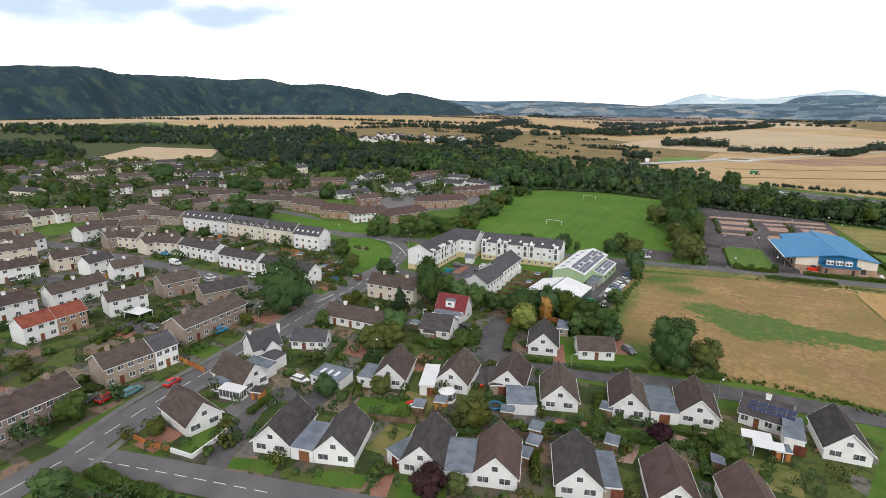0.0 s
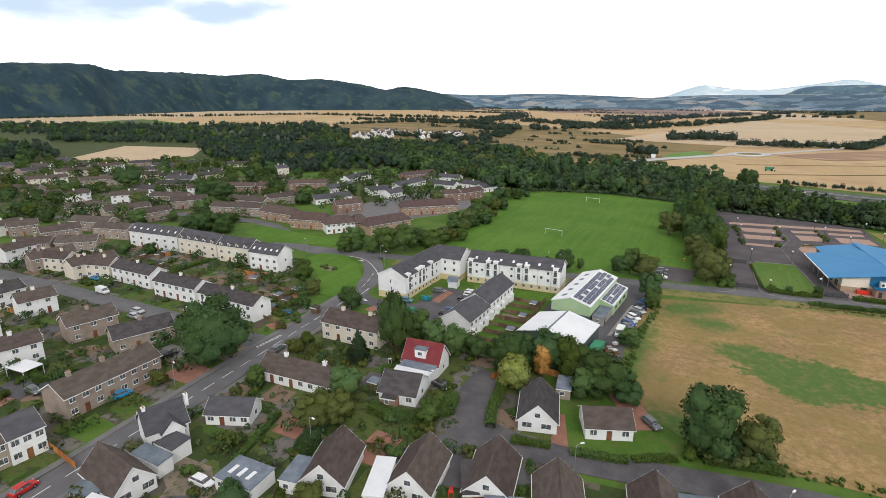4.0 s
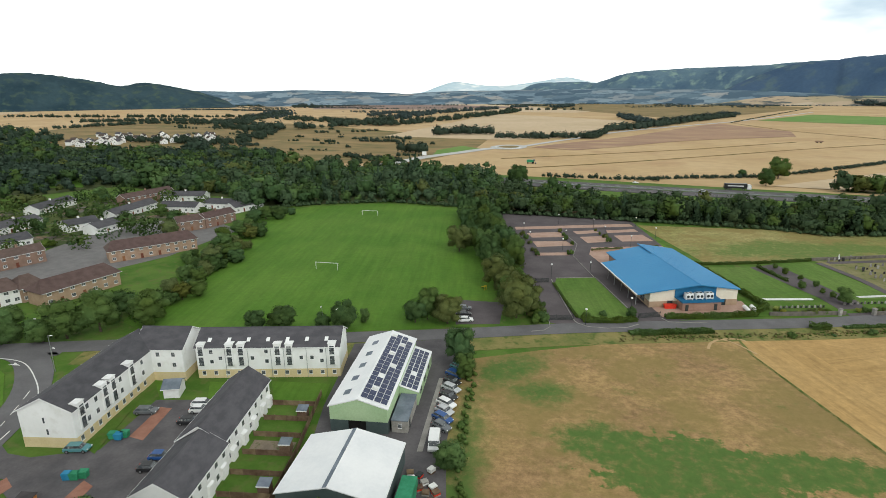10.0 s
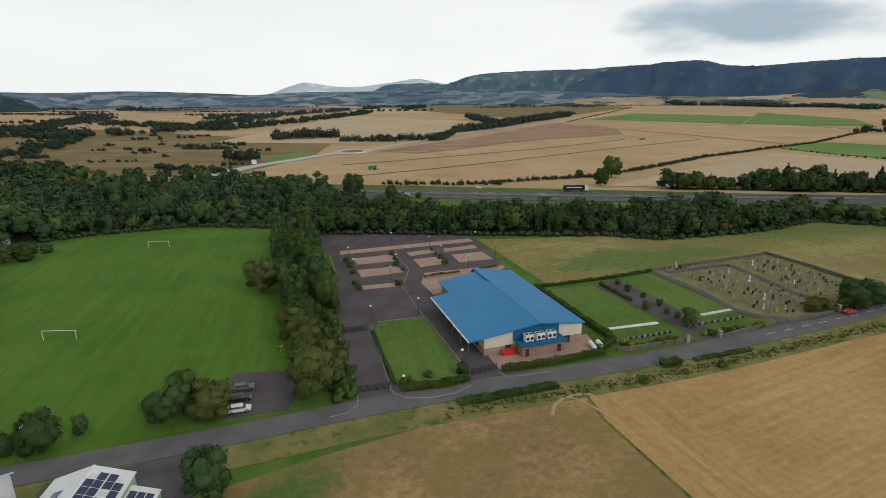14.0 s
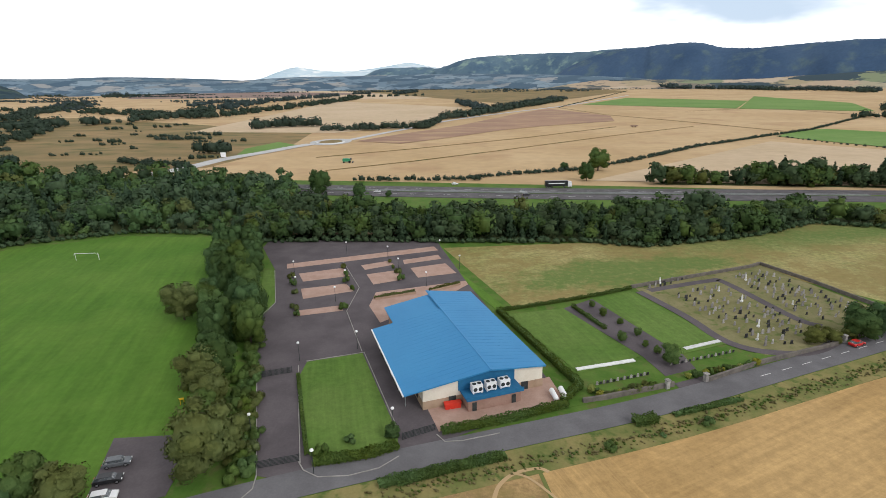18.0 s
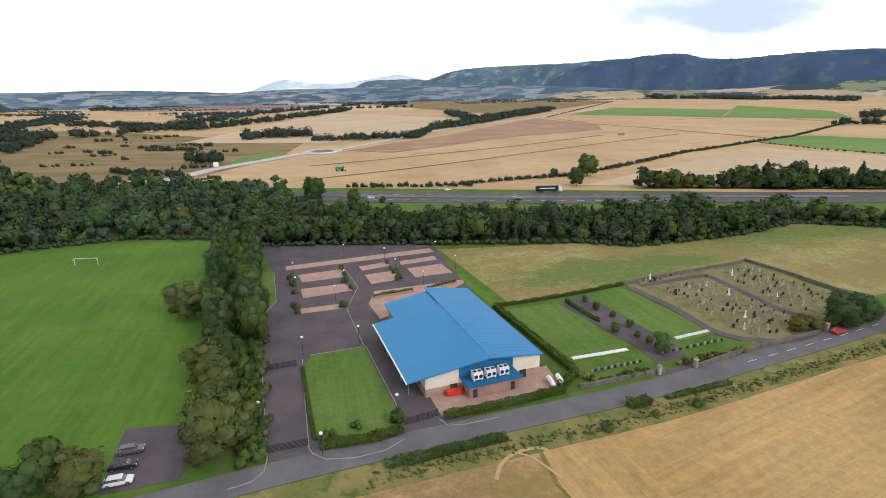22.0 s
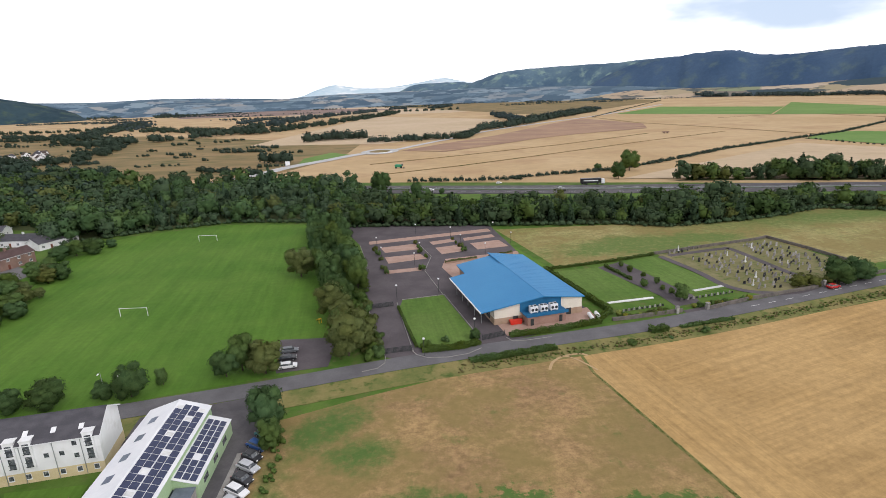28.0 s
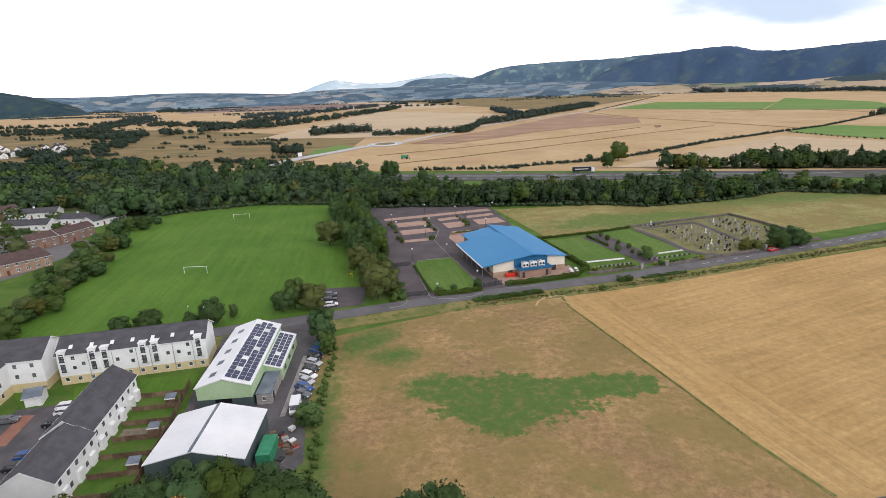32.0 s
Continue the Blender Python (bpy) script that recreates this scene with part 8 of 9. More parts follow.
sheet("concrete_pad", [(-44.6, 54.6), (-43.7, 54.9), (-38.8, 29.1), (-39.8, 28.8)], KERB, 0.12, "pale concrete strip")

# ---- apartment fittings and courtyard ----
def balcony_bay(e, face, u, w, d, z0=3.0, z1=8.35):
    m = face_pose(face, u, 0, w, d)
    bay = part("stair_bay", B().box(-0.8, -0.35, z0, 0.8, 1.2, z1), WHITE, e, "white bay rising through the eaves", m)
    for z in (3.3, 5.8):
        part("glazing", B().box(-0.5, -0.4, z, 0.5, -0.36, z + 2.0), GLASS, bay)
        part("railing", B().box(-0.6, -0.5, z, 0.6, -0.46, z + 0.12).box(-0.6, -0.5, z + 0.85, 0.6, -0.46, z + 0.95), DARKSTEEL, bay)
    part("bay_cap", B().box(-0.95, -0.4, z1, 0.95, 1.25, z1 + 0.1), WHITE, bay)


for u in (1.2, 7.6, 10.2, 18.4, 21.0, 30.6):
    balcony_bay(apt_n, "f", u, 32.2, 9.5)
for u in (2.0, 8.5, 11.0, 17.0):
    balcony_bay(apt_w, "r", u, 10.3, 29.0)
for fc, u, z, ww, hh in [v for v in rows_of("r", 9, 22.0, (0.9, 3.4, 5.9), 0.9, 1.1) if v[2] < 1 or min(abs(v[1] - b0) for b0 in (2.0, 8.5, 11.0, 17.0)) > 1.4]:
    add_window(apt_w, fc, u, z, ww, hh, 10.3, 29.0)
for u in (6.5, 11.6, 16.8, 19.7, 24.8, 29.2):
    part("downpipe", B().tube((u, -0.08, 0.0), (u, -0.08, 7.5), 0.06, 0.06, 6), STEEL, apt_n)
sk_mesh = B().box(-0.4, -0.55, 0, 0.4, 0.55, 0.06).mesh("skylight", PVC)
for k in range(7):
    part("skylight", sk_mesh, PVC, apt_n, at=pose(2.8 + k * 4.4, 1.6, 8.68, 29, 0, 0))
house("white porch block with a grey lean-to roof", -97.2, 28.5, -94.4, 29.9, 4.0, 2.4, 3.4, WHITE, FELT, gable=False, name="bin_store", category="store", bars=False)
sheet("access_road", [(-113.7, 1.0), (-114.8, 7.2), (-109.6, 5.3), (-104.6, 5.8), (-99.7, 8.6), (-94.5, 11.3), (-93.6, 15.2), (-84.9, 10.6), (-89.0, 6.5), (-95.8, 6.1), (-96.5, 3.1), (-101.9, 0.5), (-105.8, 0.0), (-107.1, -2.1)], TARMAC, 0.107, "tarmac access road into the parking court")
sheet("courtyard", [(-103.8, -0.6), (-94.2, 9.2), (-98.4, 27.6), (-86.5, 31.5), (-82.1, 20.5), (-75.4, 0.5), (-88.9, -5.4)], TARMAC, 0.10, "tarmac parking court")
for q in ([(-92.9, 16.0), (-95.4, 25.7), (-92.7, 26.1), (-89.5, 15.9)], [(-81.8, 15.8), (-83.3, 22.2), (-81.5, 22.2), (-76.5, 7.3), (-75.4, 0.5), (-77.1, -0.1)], [(-88.5, -1.9), (-89.8, 4.4), (-87.1, 3.8), (-85.7, -1.6)], [(-102.9, -3.0), (-103.0, 0.8), (-99.7, -0.5), (-99.6, -3.4)]):
    sheet("paving", q, REDPAVE, 0.13, "red block paved parking bays")
sheet("garden_strip", [(-97.6, 10.9), (-106.2, 29.7), (-102.7, 28.7), (-94.5, 10.1)], GRASS, 0.14, "strip of lawn along the apartments")
for x, y, mm in ((-95.3, 14.7, GREENPAINT), (-94.0, 14.8, TEALPAINT), (-93.5, 15.7, GREENPAINT), (-92.7, 3.8, TEALPAINT), (-91.5, 4.2, GREENPAINT), (-90.5, 5.0, GREENPAINT)):
    c = thing("recycling_bin", pose(x, y, 0.11, 0, 0, 20), "large wheeled recycling bin", "waste bin", "recycling bins")
    part("tub", B().prism([(-0.6, 0.1), (0.6, 0.1), (0.75, 1.15), (-0.75, 1.15)], "y", -0.5, 0.5), mm, c)
    part("lid", B().prism([(-0.8, 1.15), (0.8, 1.15), (0.7, 1.35), (-0.7, 1.35)], "y", -0.55, 0.55), mm, c)
# back gardens of the courtyard terrace
for k in range(7):
    x, y = -64.6 - k * 1.55, 3.5 + k * 5.1
    sheet("garden_lawn", [(x + 0.6, y), (x + 8.5, y + 2.0), (x + 7.4, y + 5.6), (x - 0.5, y + 3.8)], GRASS if k != 3 else GRAVEL, 0.075 + k * 0.004, "small green back garden with fence")
    sheet("garden_path", [(x + 1.0, y + 0.3), (x + 6.0, y + 1.5), (x + 5.8, y + 2.1), (x + 0.8, y + 0.9)], PAVERS, 0.13, "pale slab path in a back garden")
    fence_run([(x + 0.2, y - 0.3), (x + 9.0, y + 1.9)], 1.2, TIMBER, "brown timber garden fence", 2.2, 2)
    if k % 2:
        flat_block("small timber garden shed", x + 6.4, y + 1.9, x + 8.2, y + 2.4, 1.6, 1.9, TIMBER, FELT, "garden_shed", "shed")
fence_run([(-55.5, 5.0), (-60.0, 22.0), (-66.0, 40.0)], 1.6, TIMBER, "brown timber boundary fence", 2.2, 2)
for q in ([(-105.9, 34.2), (-97.0, 32.7), (-94.8, 28.8), (-97.6, 27.9)], [(-93.0, 37.3), (-82.7, 39.3), (-82.4, 32.9), (-88.4, 31.4)], [(-79.8, 41.7), (-66.7, 44.8), (-64.6, 38.7), (-74.7, 35.4)]):
    sheet("garden_lawn", q, PITCH, 0.12, "mown lawn beside the apartments")
sheet("pitch_parking", [(-56.5, 102.0), (-40.8, 104.0), (-38.5, 88.0), (-50.0, 84.0)], LOTTAR, 0.085, "dark tarmac parking place beside the pitch")

# white arrows and islands at the junction
for x, y in ((-123.4, 30.2), (-143.8, 29.1), (-108.7, 1.8)):
    tagged(new("road_marking", B().prism([(x - 1.6, y - 0.5), (x + 1.8, y + 0.2), (x - 1.2, y + 0.9), (x - 0.6, y + 0.2)], "z", 0.112, 0.125).mesh("road_marking", WHITEMARK)), "white painted give-way mark", kind="structure")
for pts in ([(-153.2, 29.9), (-143.0, 30.6), (-130.4, 25.0), (-122.3, 19.7)], [(-112.2, 1.1), (-116.5, 10.2)]):
    band("road_marking", pts, 0.25, WHITEMARK, 0.13, "white painted line", thick=0.02)

mark = B().box(-0.3, -0.15, 0, 0.3, 0.15, 0.012).mesh("give_way_dash", WHITEMARK)
for row in (0.0, 0.55):
    for k in range(9):
        o = new("give_way_dash", mark)
        o.parent = main_road
        o.matrix_local = pose(-102.5 - row - 0.225 * k, -38.2 + 0.95 * k, 0.111, 0, 0, 103)
sheet("flower_bed", [(-145.2 + 4.6 * math.cos(k * math.pi / 6), 14.2 + 2.2 * math.sin(k * math.pi / 6) + 0.4 * math.cos(k * 2.4)) for k in range(12)], GRAVEL, 0.17, "rocky flower bed in the rounded lawn")
for k in range(9):
    tree(-145.2 + 3.4 * math.cos(k * 0.8), 14.2 + 1.4 * math.sin(k * 1.9), 0.8 + 0.12 * (k % 4), "bush", 1.1, i=(1, 2, 0)[k % 3], group="flower bed shrubs")

# ---- close gardens ----
hedge([(-31.4, -26.9), (-25.0, -23.4)], 1.6, 1.2)
hedge([(-21.5, -22.5), (-12.6, -18.0)], 1.6, 1.2)
hedge([(-12.4, -17.1), (-6.5, -11.5)], 1.4, 1.2)
hedge([(-58.9, -37.1), (-53.4, -36.8), (-47.9, -32.9), (-46.6, -28.2), (-49.2, -22.8)], 3.0, 1.9)
hedge([(-44.5, -11.6), (-40.2, -20.9), (-36.8, -26.1)], 2.0, 1.8)
hedge([(-3.0, -8.9), (8.1, -3.0)], 1.8, 1.5)
hedge([(-60.7, -112.8), (-52.6, -110.5), (-43.7, -106.5)], 2.4, 1.8)
hedge([(-12.9, -49.3), (-2.4, -43.2)], 1.2, 1.4)
hedge([(-9.6, -29.4), (-3.2, -43.0)], 1.6, 1.8)
hedge([(13.4, -35.1), (16.8, -42.5)], 1.6, 1.8)
hedge([(-60.4, -78.9), (-57.8, -85.5)], 1.2, 1.3)
hedge([(-23.0, -62.6), (-19.9, -57.9)], 1.4, 1.4)
hedge([(-142.4, -81.7), (-122.4, -80.8), (-121.4, -73.7)], 1.6, 1.6)
fence_run([(-65.8, -104.3), (-61.6, -103.3), (-57.0, -101.3)], 1.3, ORANGEWOOD, "orange-stained timber fence with posts", 1.8, 3)
fence_run([(-48.1, -11.1), (-47.1, -1.3), (-35.5, 0.3)], 1.6, ORANGEWOOD, "orange-stained timber fence with posts", 1.8, 3)
fence_run([(-92.2, -85.2), (-82.0, -83.7)], 1.4, ORANGEWOOD, "tan timber fence beside a lawn", 1.8, 3)
sheet("garden_lawn", [(-96.2, -82.6), (-99.1, -76.0), (-90.0, -74.5), (-88.1, -80.1)], GRASS, 0.07, "bright green front lawn")
band("garden_wall", [(-56.8, -101.1), (-52.1, -99.3), (-54.1, -93.8), (-56.4, -89.6)], 0.3, PVC, 0.9, "low white garden wall", round_it=False, thick=0.9)
sheet("garden_lawn", [(-56.8, -100.6), (-52.7, -98.6), (-56.1, -91.1), (-59.9, -92.1)], GRASS, 0.07, "green lawn inside a white wall")
for q in ([(-47.6, -65.9), (-37.8, -57.9), (-33.4, -63.4), (-43.0, -70.1)], [(-33.5, -86.0), (-25.9, -81.0), (-24.0, -83.8), (-30.9, -88.7)], [(-48.0, -94.6), (-40.0, -89.2), (-37.8, -92.1), (-45.5, -96.5)], [(-21.6, -78.5), (-14.2, -73.9), (-12.2, -76.1), (-18.1, -81.7)], [(-13.9, -47.0), (-5.1, -40.6), (-4.6, -42.8), (-13.0, -48.8)], [(-2.0, -38.5), (4.1, -35.4), (5.5, -40.2), (-0.7, -42.4)]):
    sheet("garden_lawn", q, GRASS, 0.07, "small green garden lawn")
for q in ([(-68.8, -71.1), (-58.5, -68.8), (-55.7, -72.9), (-63.7, -77.1)], [(-57.5, -71.3), (-47.3, -64.9), (-42.9, -71.4), (-52.3, -75.9)], [(-23.1, -82.7), (-23.9, -77.7), (-22.8, -77.6), (-19.6, -82.2), (-21.4, -84.2)], [(-25.5, -22.9), (-29.7, -13.1), (-28.6, -12.1), (-22.7, -21.1)], [(-25.8, 0.8), (-21.6, 4.6), (-12.3, -4.6), (-15.6, -7.7)], [(28.6, -20.9), (29.3, -7.7), (32.0, -6.5), (30.9, -18.7)]):
    sheet("driveway", q, REDPAVE if q[0][0] > -35 else GRAVEL, 0.075, "paved drive and gravel garden")
sheet("driveway", [(-57.5, -89.9), (-60.8, -83.9), (-58.2, -81.5), (-45.1, -96.5), (-47.9, -99.2)], TARMAC, 0.075, "tarmac drive between two bungalows")

sheet("driveway", [(-69.1, -74.4), (-73.7, -70.3), (-65.2, -67.6), (-59.0, -70.1), (-62.1, -75.6)], GRAVEL, 0.085, "brown gravel yard beside the white house")
sheet("driveway", [(-61.6, -78.9), (-63.7, -75.8), (-59.7, -72.1), (-54.8, -75.6), (-59.7, -79.5)], TARMAC, 0.09, "dark tarmac yard")
sheet("patio", [(-11.5, -43.9), (-6.3, -40.7), (-5.9, -42.4), (-11.1, -45.7)], REDPAVE, 0.09, "red paved patio behind the bungalow")
sheet("patio", [(0.5, -44.9), (5.1, -42.9), (5.8, -47.1), (1.7, -49.5)], PAVERS, 0.09, "pale pink garden patio")
sheet("patio", [(7.7, -30.7), (12.2, -28.0), (13.2, -33.0), (9.0, -35.5)], PAVERS, 0.09, "pale pink garden patio")
hedge([(-2.8, -43.7), (8.2, -37.7), (14.1, -34.4)], 1.6, 1.7, "tall clipped green garden hedge")
hedge([(-9.8, -54.6), (-3.5, -63.4)], 1.4, 1.6, "tall clipped green garden hedge")
hedge([(-3.1, -29.6), (-1.6, -39.4)], 1.2, 1.5, "tall clipped green garden hedge")
hedge([(-47.9, -66.2), (-51.8, -61.2)], 1.2, 1.4)
hedge([(-55.1, -57.0), (-63.4, -44.4), (-66.6, -38.7)], 3.0, 2.6, "tall dark garden hedge", LEAFDARK)
fence_run([(-43.1, -71.5), (-48.3, -66.6), (-52.2, -62.0)], 1.4, TIMBER, "weathered timber garden fence", 2.0, 3)
fence_run([(-40.1, -70.8), (-30.8, -64.8), (-34.4, -59.1)], 1.3, TIMBER, "weathered timber garden fence", 2.0, 3)
for x, y, a in ((-10.0, -57.1, 16), (0.4, -47.3, 16), (-12.1, -53.1, 16), (-9.3, -61.3, 16), (-33.7, -62.8, 30), (-5.6, -37.2, 16)):
    flat_block("small grey-roofed garden shed", x, y, x + 2.3 * math.cos(radians(a)), y + 2.3 * math.sin(radians(a)), 2.6, 2.0, TIMBER, FELT, "garden_shed", "shed", doors=[("f", 1.1, 0.8, TIMBER)], group="garden sheds")

# conservatories and sunrooms
def conservatory(x, y, turn, w, d, roof, text):
    e = thing("conservatory", pose(x, y, 0, 0, 0, turn), text, "conservatory", "conservatories")
    part("dwarf_wall", B().box(0, 0, 0, w, d, 0.6), WHITE, e)
    part("glazing", B().box(0.06, 0.06, 0.6, w - 0.06, d - 0.06, 2.2), GLASS, e)
    for k in range(int(w / 0.9) + 1):
        x0 = k * (w - 0.08) / int(w / 0.9)
        part("mullion", B().box(x0, -0.01, 0.6, x0 + 0.08, 0.06, 2.2), PVC, e)
    for k in range(3):
        y0 = (k + 0.5) * (d - 0.08) / 3
        part("mullion", B().box(w - 0.06, y0, 0.6, w + 0.01, y0 + 0.08, 2.2), PVC, e)
    part("roof", slab((-0.15, -0.15, 2.36), (w + 0.15, -0.15, 2.36), (w + 0.15, d, 2.52), (-0.15, d, 2.52), 0.14), roof, e)


conservatory(-68.5, -86.5, 23.7, 5.4, 2.6, WHITEROOF, "white-framed conservatory with a flat white roof")
conservatory(-72.9, -86.6, 28, 4.6, 2.6, FELT, "glazed sunroom with a flat blue-grey roof")
oct_ = thing("conservatory", pose(-32.5, -53.6, 0, 0, 0, 15), "octagonal white garden conservatory", "conservatory", "conservatories")
ring = [(1.9 * math.cos(k * math.pi / 4 + 0.39), 1.9 * math.sin(k * math.pi / 4 + 0.39)) for k in range(8)]
part("dwarf_wall", B().prism(ring, "z", 0, 0.6), WHITE, oct_)
part("glazing", B().prism([(x * 0.97, y * 0.97) for x, y in ring], "z", 0.6, 2.1), GLASS, oct_)
for x, y in ring:
    part("mullion", B().tube((x, y, 0.6), (x, y, 2.1), 0.06, 0.06, 6), PVC, oct_)
    part("rib", B().tube((x, y, 2.15), (0, 0, 3.1), 0.06, 0.04, 6), PVC, oct_)
cone = B()
for a, c in zip(ring, ring[1:] + ring[:1]):
    cone.face((a[0], a[1], 2.12), (c[0], c[1], 2.12), (0, 0, 3.05))
part("roof", cone, WHITEROOF, oct_)
# solar panels on the bungalow
for i in range(5):
    for j in range(2):
        p = part("solar_panel", B().box(-0.75, -0.5, 0, 0.75, 0.5, 0.05), SOLAR, sol, at=pose(2.0 + i * 1.6, 1.2 + j * 1.1, 3.52 + j * 0.66 + 0.05, 31, 0, 0))
        part("frame", B().box(-0.78, -0.53, -0.03, 0.78, 0.53, 0.03), STEEL, p)
for x, y, a in ((18.2, -28.3, 20), (20.6, -30.2, 20)):
    e = thing("pergola", pose(x, y, 0, 0, 0, a), "white-roofed open garden shelter", "shelter", "garden shelters")
    part("roof", slab((0, 0, 2.2), (5.0, 0, 2.2), (5.0, 2.4, 2.5), (0, 2.4, 2.5), 0.08), WHITEROOF, e)
    for px in (0.2, 4.8):
        for py in (0.2, 2.2):
            part("post", B().box(px - 0.05, py - 0.05, 0, px + 0.05, py + 0.05, 2.2), PVC, e)
e = thing("marquee", pose(-131.5, -85.1, 0, 0, 0, 20), "white canopy over a garden", "canopy")
part("roof", B().box(0, 0, 2.2, 6.5, 4.5, 2.35), WHITEROOF, e)
for px in (0.1, 6.4):
    for py in (0.1, 4.4):
        part("post", B().box(px - 0.06, py - 0.06, 0, px + 0.06, py + 0.06, 2.2), PVC, e)

# garden odds and ends
def trampoline(x, y):
    e = thing("trampoline", pose(x, y, 0.05), "round garden trampoline with a blue rim", "trampoline", "trampolines")
    ringp = [(1.5 * math.cos(k * math.pi / 8), 1.5 * math.sin(k * math.pi / 8)) for k in range(16)]
    part("mat", B().prism([(a * 0.8, c * 0.8) for a, c in ringp], "z", 0.72, 0.75), DARKSTEEL, e)
    rim = B()
    for p, q in zip(ringp, ringp[1:] + ringp[:1]):
        rim.tube((p[0], p[1], 0.75), (q[0], q[1], 0.75), 0.16, 0.16, 6)
    part("rim", rim, TEALPAINT, e, "blue padded rim")
    for k in range(0, 16, 4):
        part("leg", B().tube((ringp[k][0], ringp[k][1], 0), (ringp[k][0], ringp[k][1], 0.75), 0.04, 0.04, 6), STEEL, e)


trampoline(-22.9, -49.2)
trampoline(-116.9, -21.0)
for x, y, mm, a in ((-37.0, -59.0, REDPAINT, 70), (-35.9, -59.3, PVC, 70)):
    e = thing("kayak", pose(x, y, 0.1, 0, 0, a), "upturned plastic kayak lying in the garden", "kayak", "kayaks")
    part("hull", B().prism([(-2.0, 0.0), (-1.2, 0.38), (1.2, 0.38), (2.0, 0.0)], "z", 0.0, 0.3).prism([(-2.0, 0.0), (-1.2, -0.38), (1.2, -0.38), (2.0, 0.0)], "z", 0.0, 0.3), mm, e)
for x, y, mm in ((-21.1, -66.3, YELLOWPAINT), (-29.8, -45.2, REDPAINT), (-49.5, 113.6, YELLOWPAINT), (-95.1, -5.3, PVC), (-71.1, -21.1, PVC)):
    e = thing("play_slide", pose(x, y, 0.05, 0, 0, 40), "bright plastic garden slide and play frame", "slide", "garden toys")
    part("chute", slab((-0.3, 0, 1.3), (0.3, 0, 1.3), (0.3, 2.4, 0.1), (-0.3, 2.4, 0.1), 0.08), mm, e)
    for k in (-0.35, 0.35):
        part("leg", B().box(k - 0.05, -0.5, 0, k + 0.05, -0.4, 1.6), mm, e)
    part("platform", B().box(-0.4, -0.5, 1.2, 0.4, 0.05, 1.3), mm, e)

# ---- trees of the settlement ----
for x, y, h, k, w in ((-103.9, -48.9, 15.8, "dark", 1.04), (-71.5, -18.5, 17.5, "dark", 0.46), (-77.2, -25.7, 8.3, "fir", 1.0), (-65.5, -38.1, 7.6, "broad", 1.1), (-62.1, -48.4, 7.3, "olive", 1.2), (-60.3, -45.3, 7.6, "olive", 1.1), (-42.6, -10.3, 8.0, "yellow", 1.1), (-40.3, -2.2, 8.4, "orange", 0.62), (-105.8, -5.6, 7.7, "dark", 0.9), (-138.6, -0.7, 8.0, "broad", 0.95),
                      (-76.7, -6.3, 7.9, "broad", 1.0), (-66.9, -9.5, 8.8, "broad", 1.0), (-61.6, -7.9, 8.0, "broad", 1.0), (-56.8, -5.1, 6.6, "dark", 1.0), (-49.7, -4.5, 9.0, "dark", 0.95), (-47.2, -0.2, 9.0, "dark", 0.95), (-40.9, 0.7, 10.0, "dark", 0.95), (-35.2, 1.9, 9.5, "broad", 1.0), (-28.9, -3.1, 7.5, "broad", 1.2), (-25.8, 0.8, 10.3, "dark", 1.1)):
    tree(x, y, h, k, w)
for x, y, h, k, w in ((-21.1, 0.7, 5.0, "dark", 1.3), (-39.6, 3.9, 8.4, "dark", 0.95), (-31.9, 4.9, 7.3, "dark", 1.0), (-3.2, -5.2, 13.0, "dark", 0.92), (3.1, -2.0, 8.4, "olive", 1.05), (-42.3, 62.9, 9.3, "dark", 0.8), (-38.7, 56.6, 6.2, "broad", 0.9), (-101.7, 64.7, 5.4, "dark", 1.1), (-95.0, 66.9, 6.3, "dark", 1.3), (-78.6, 72.2, 8.0, "dark", 0.9), (-84.4, 71.1, 4.3, "dark", 1.1), (-61.3, 82.0, 7.3, "dark", 0.9), (-58.8, 85.1, 9.7, "broad", 0.8), (-52.5, 84.0, 8.5, "olive", 1.1), (-74.6, 77.7, 4.2, "broad", 0.8), (-76.2, 14.0, 2.9, "broad", 1.0), (-32.8, 26.7, 5.2, "broad", 1.2)):
    tree(x, y, h, k, w)
for x, y, h, k, w in ((-158.7, 37.5, 10.3, "broad", 1.1), (-145.9, 44.0, 11.2, "broad", 1.1), (-141.3, 50.1, 11.3, "broad", 1.1), (-143.9, 61.7, 8.3, "dark", 1.1), (-149.9, 40.4, 6.8, "broad", 1.2), (-131.3, 57.2, 10.1, "broad", 1.2), (-158.8, 32.3, 6.8, "broad", 1.1), (-395.5, 138.0, 12.7, "dark", 1.3), (-271.7, -9.4, 9.3, "broad", 1.2), (-237.3, 7.7, 11.5, "dark", 1.2), (-229.8, 14.5, 10.2, "dark", 1.2), (-247.4, 5.4, 7.8, "dark", 1.2), (-315.3, 55.6, 12.0, "dark", 1.3), (-332.5, 52.7, 12.3, "dark", 1.3), (-418.3, 34.0, 15.7, "dark", 1.2), (-410.4, -4.1, 9.0, "broad", 1.3), (-393.7, -27.1, 8.3, "dark", 1.3), (-379.9, 152.5, 7.7, "dark", 1.3), (-81.1, -110.2, 5.9, "broad", 1.2), (-58.4, -118.5, 4.9, "broad", 1.4), (-21.3, -57.9, 7.4, "olive", 1.1), (-15.3, -76.8, 4.5, "purple", 1.3), (6.9, -37.7, 3.8, "purple", 1.2), (17.3, -33.7, 5.0, "broad", 1.4)):
    tree(x, y, h, k, w)
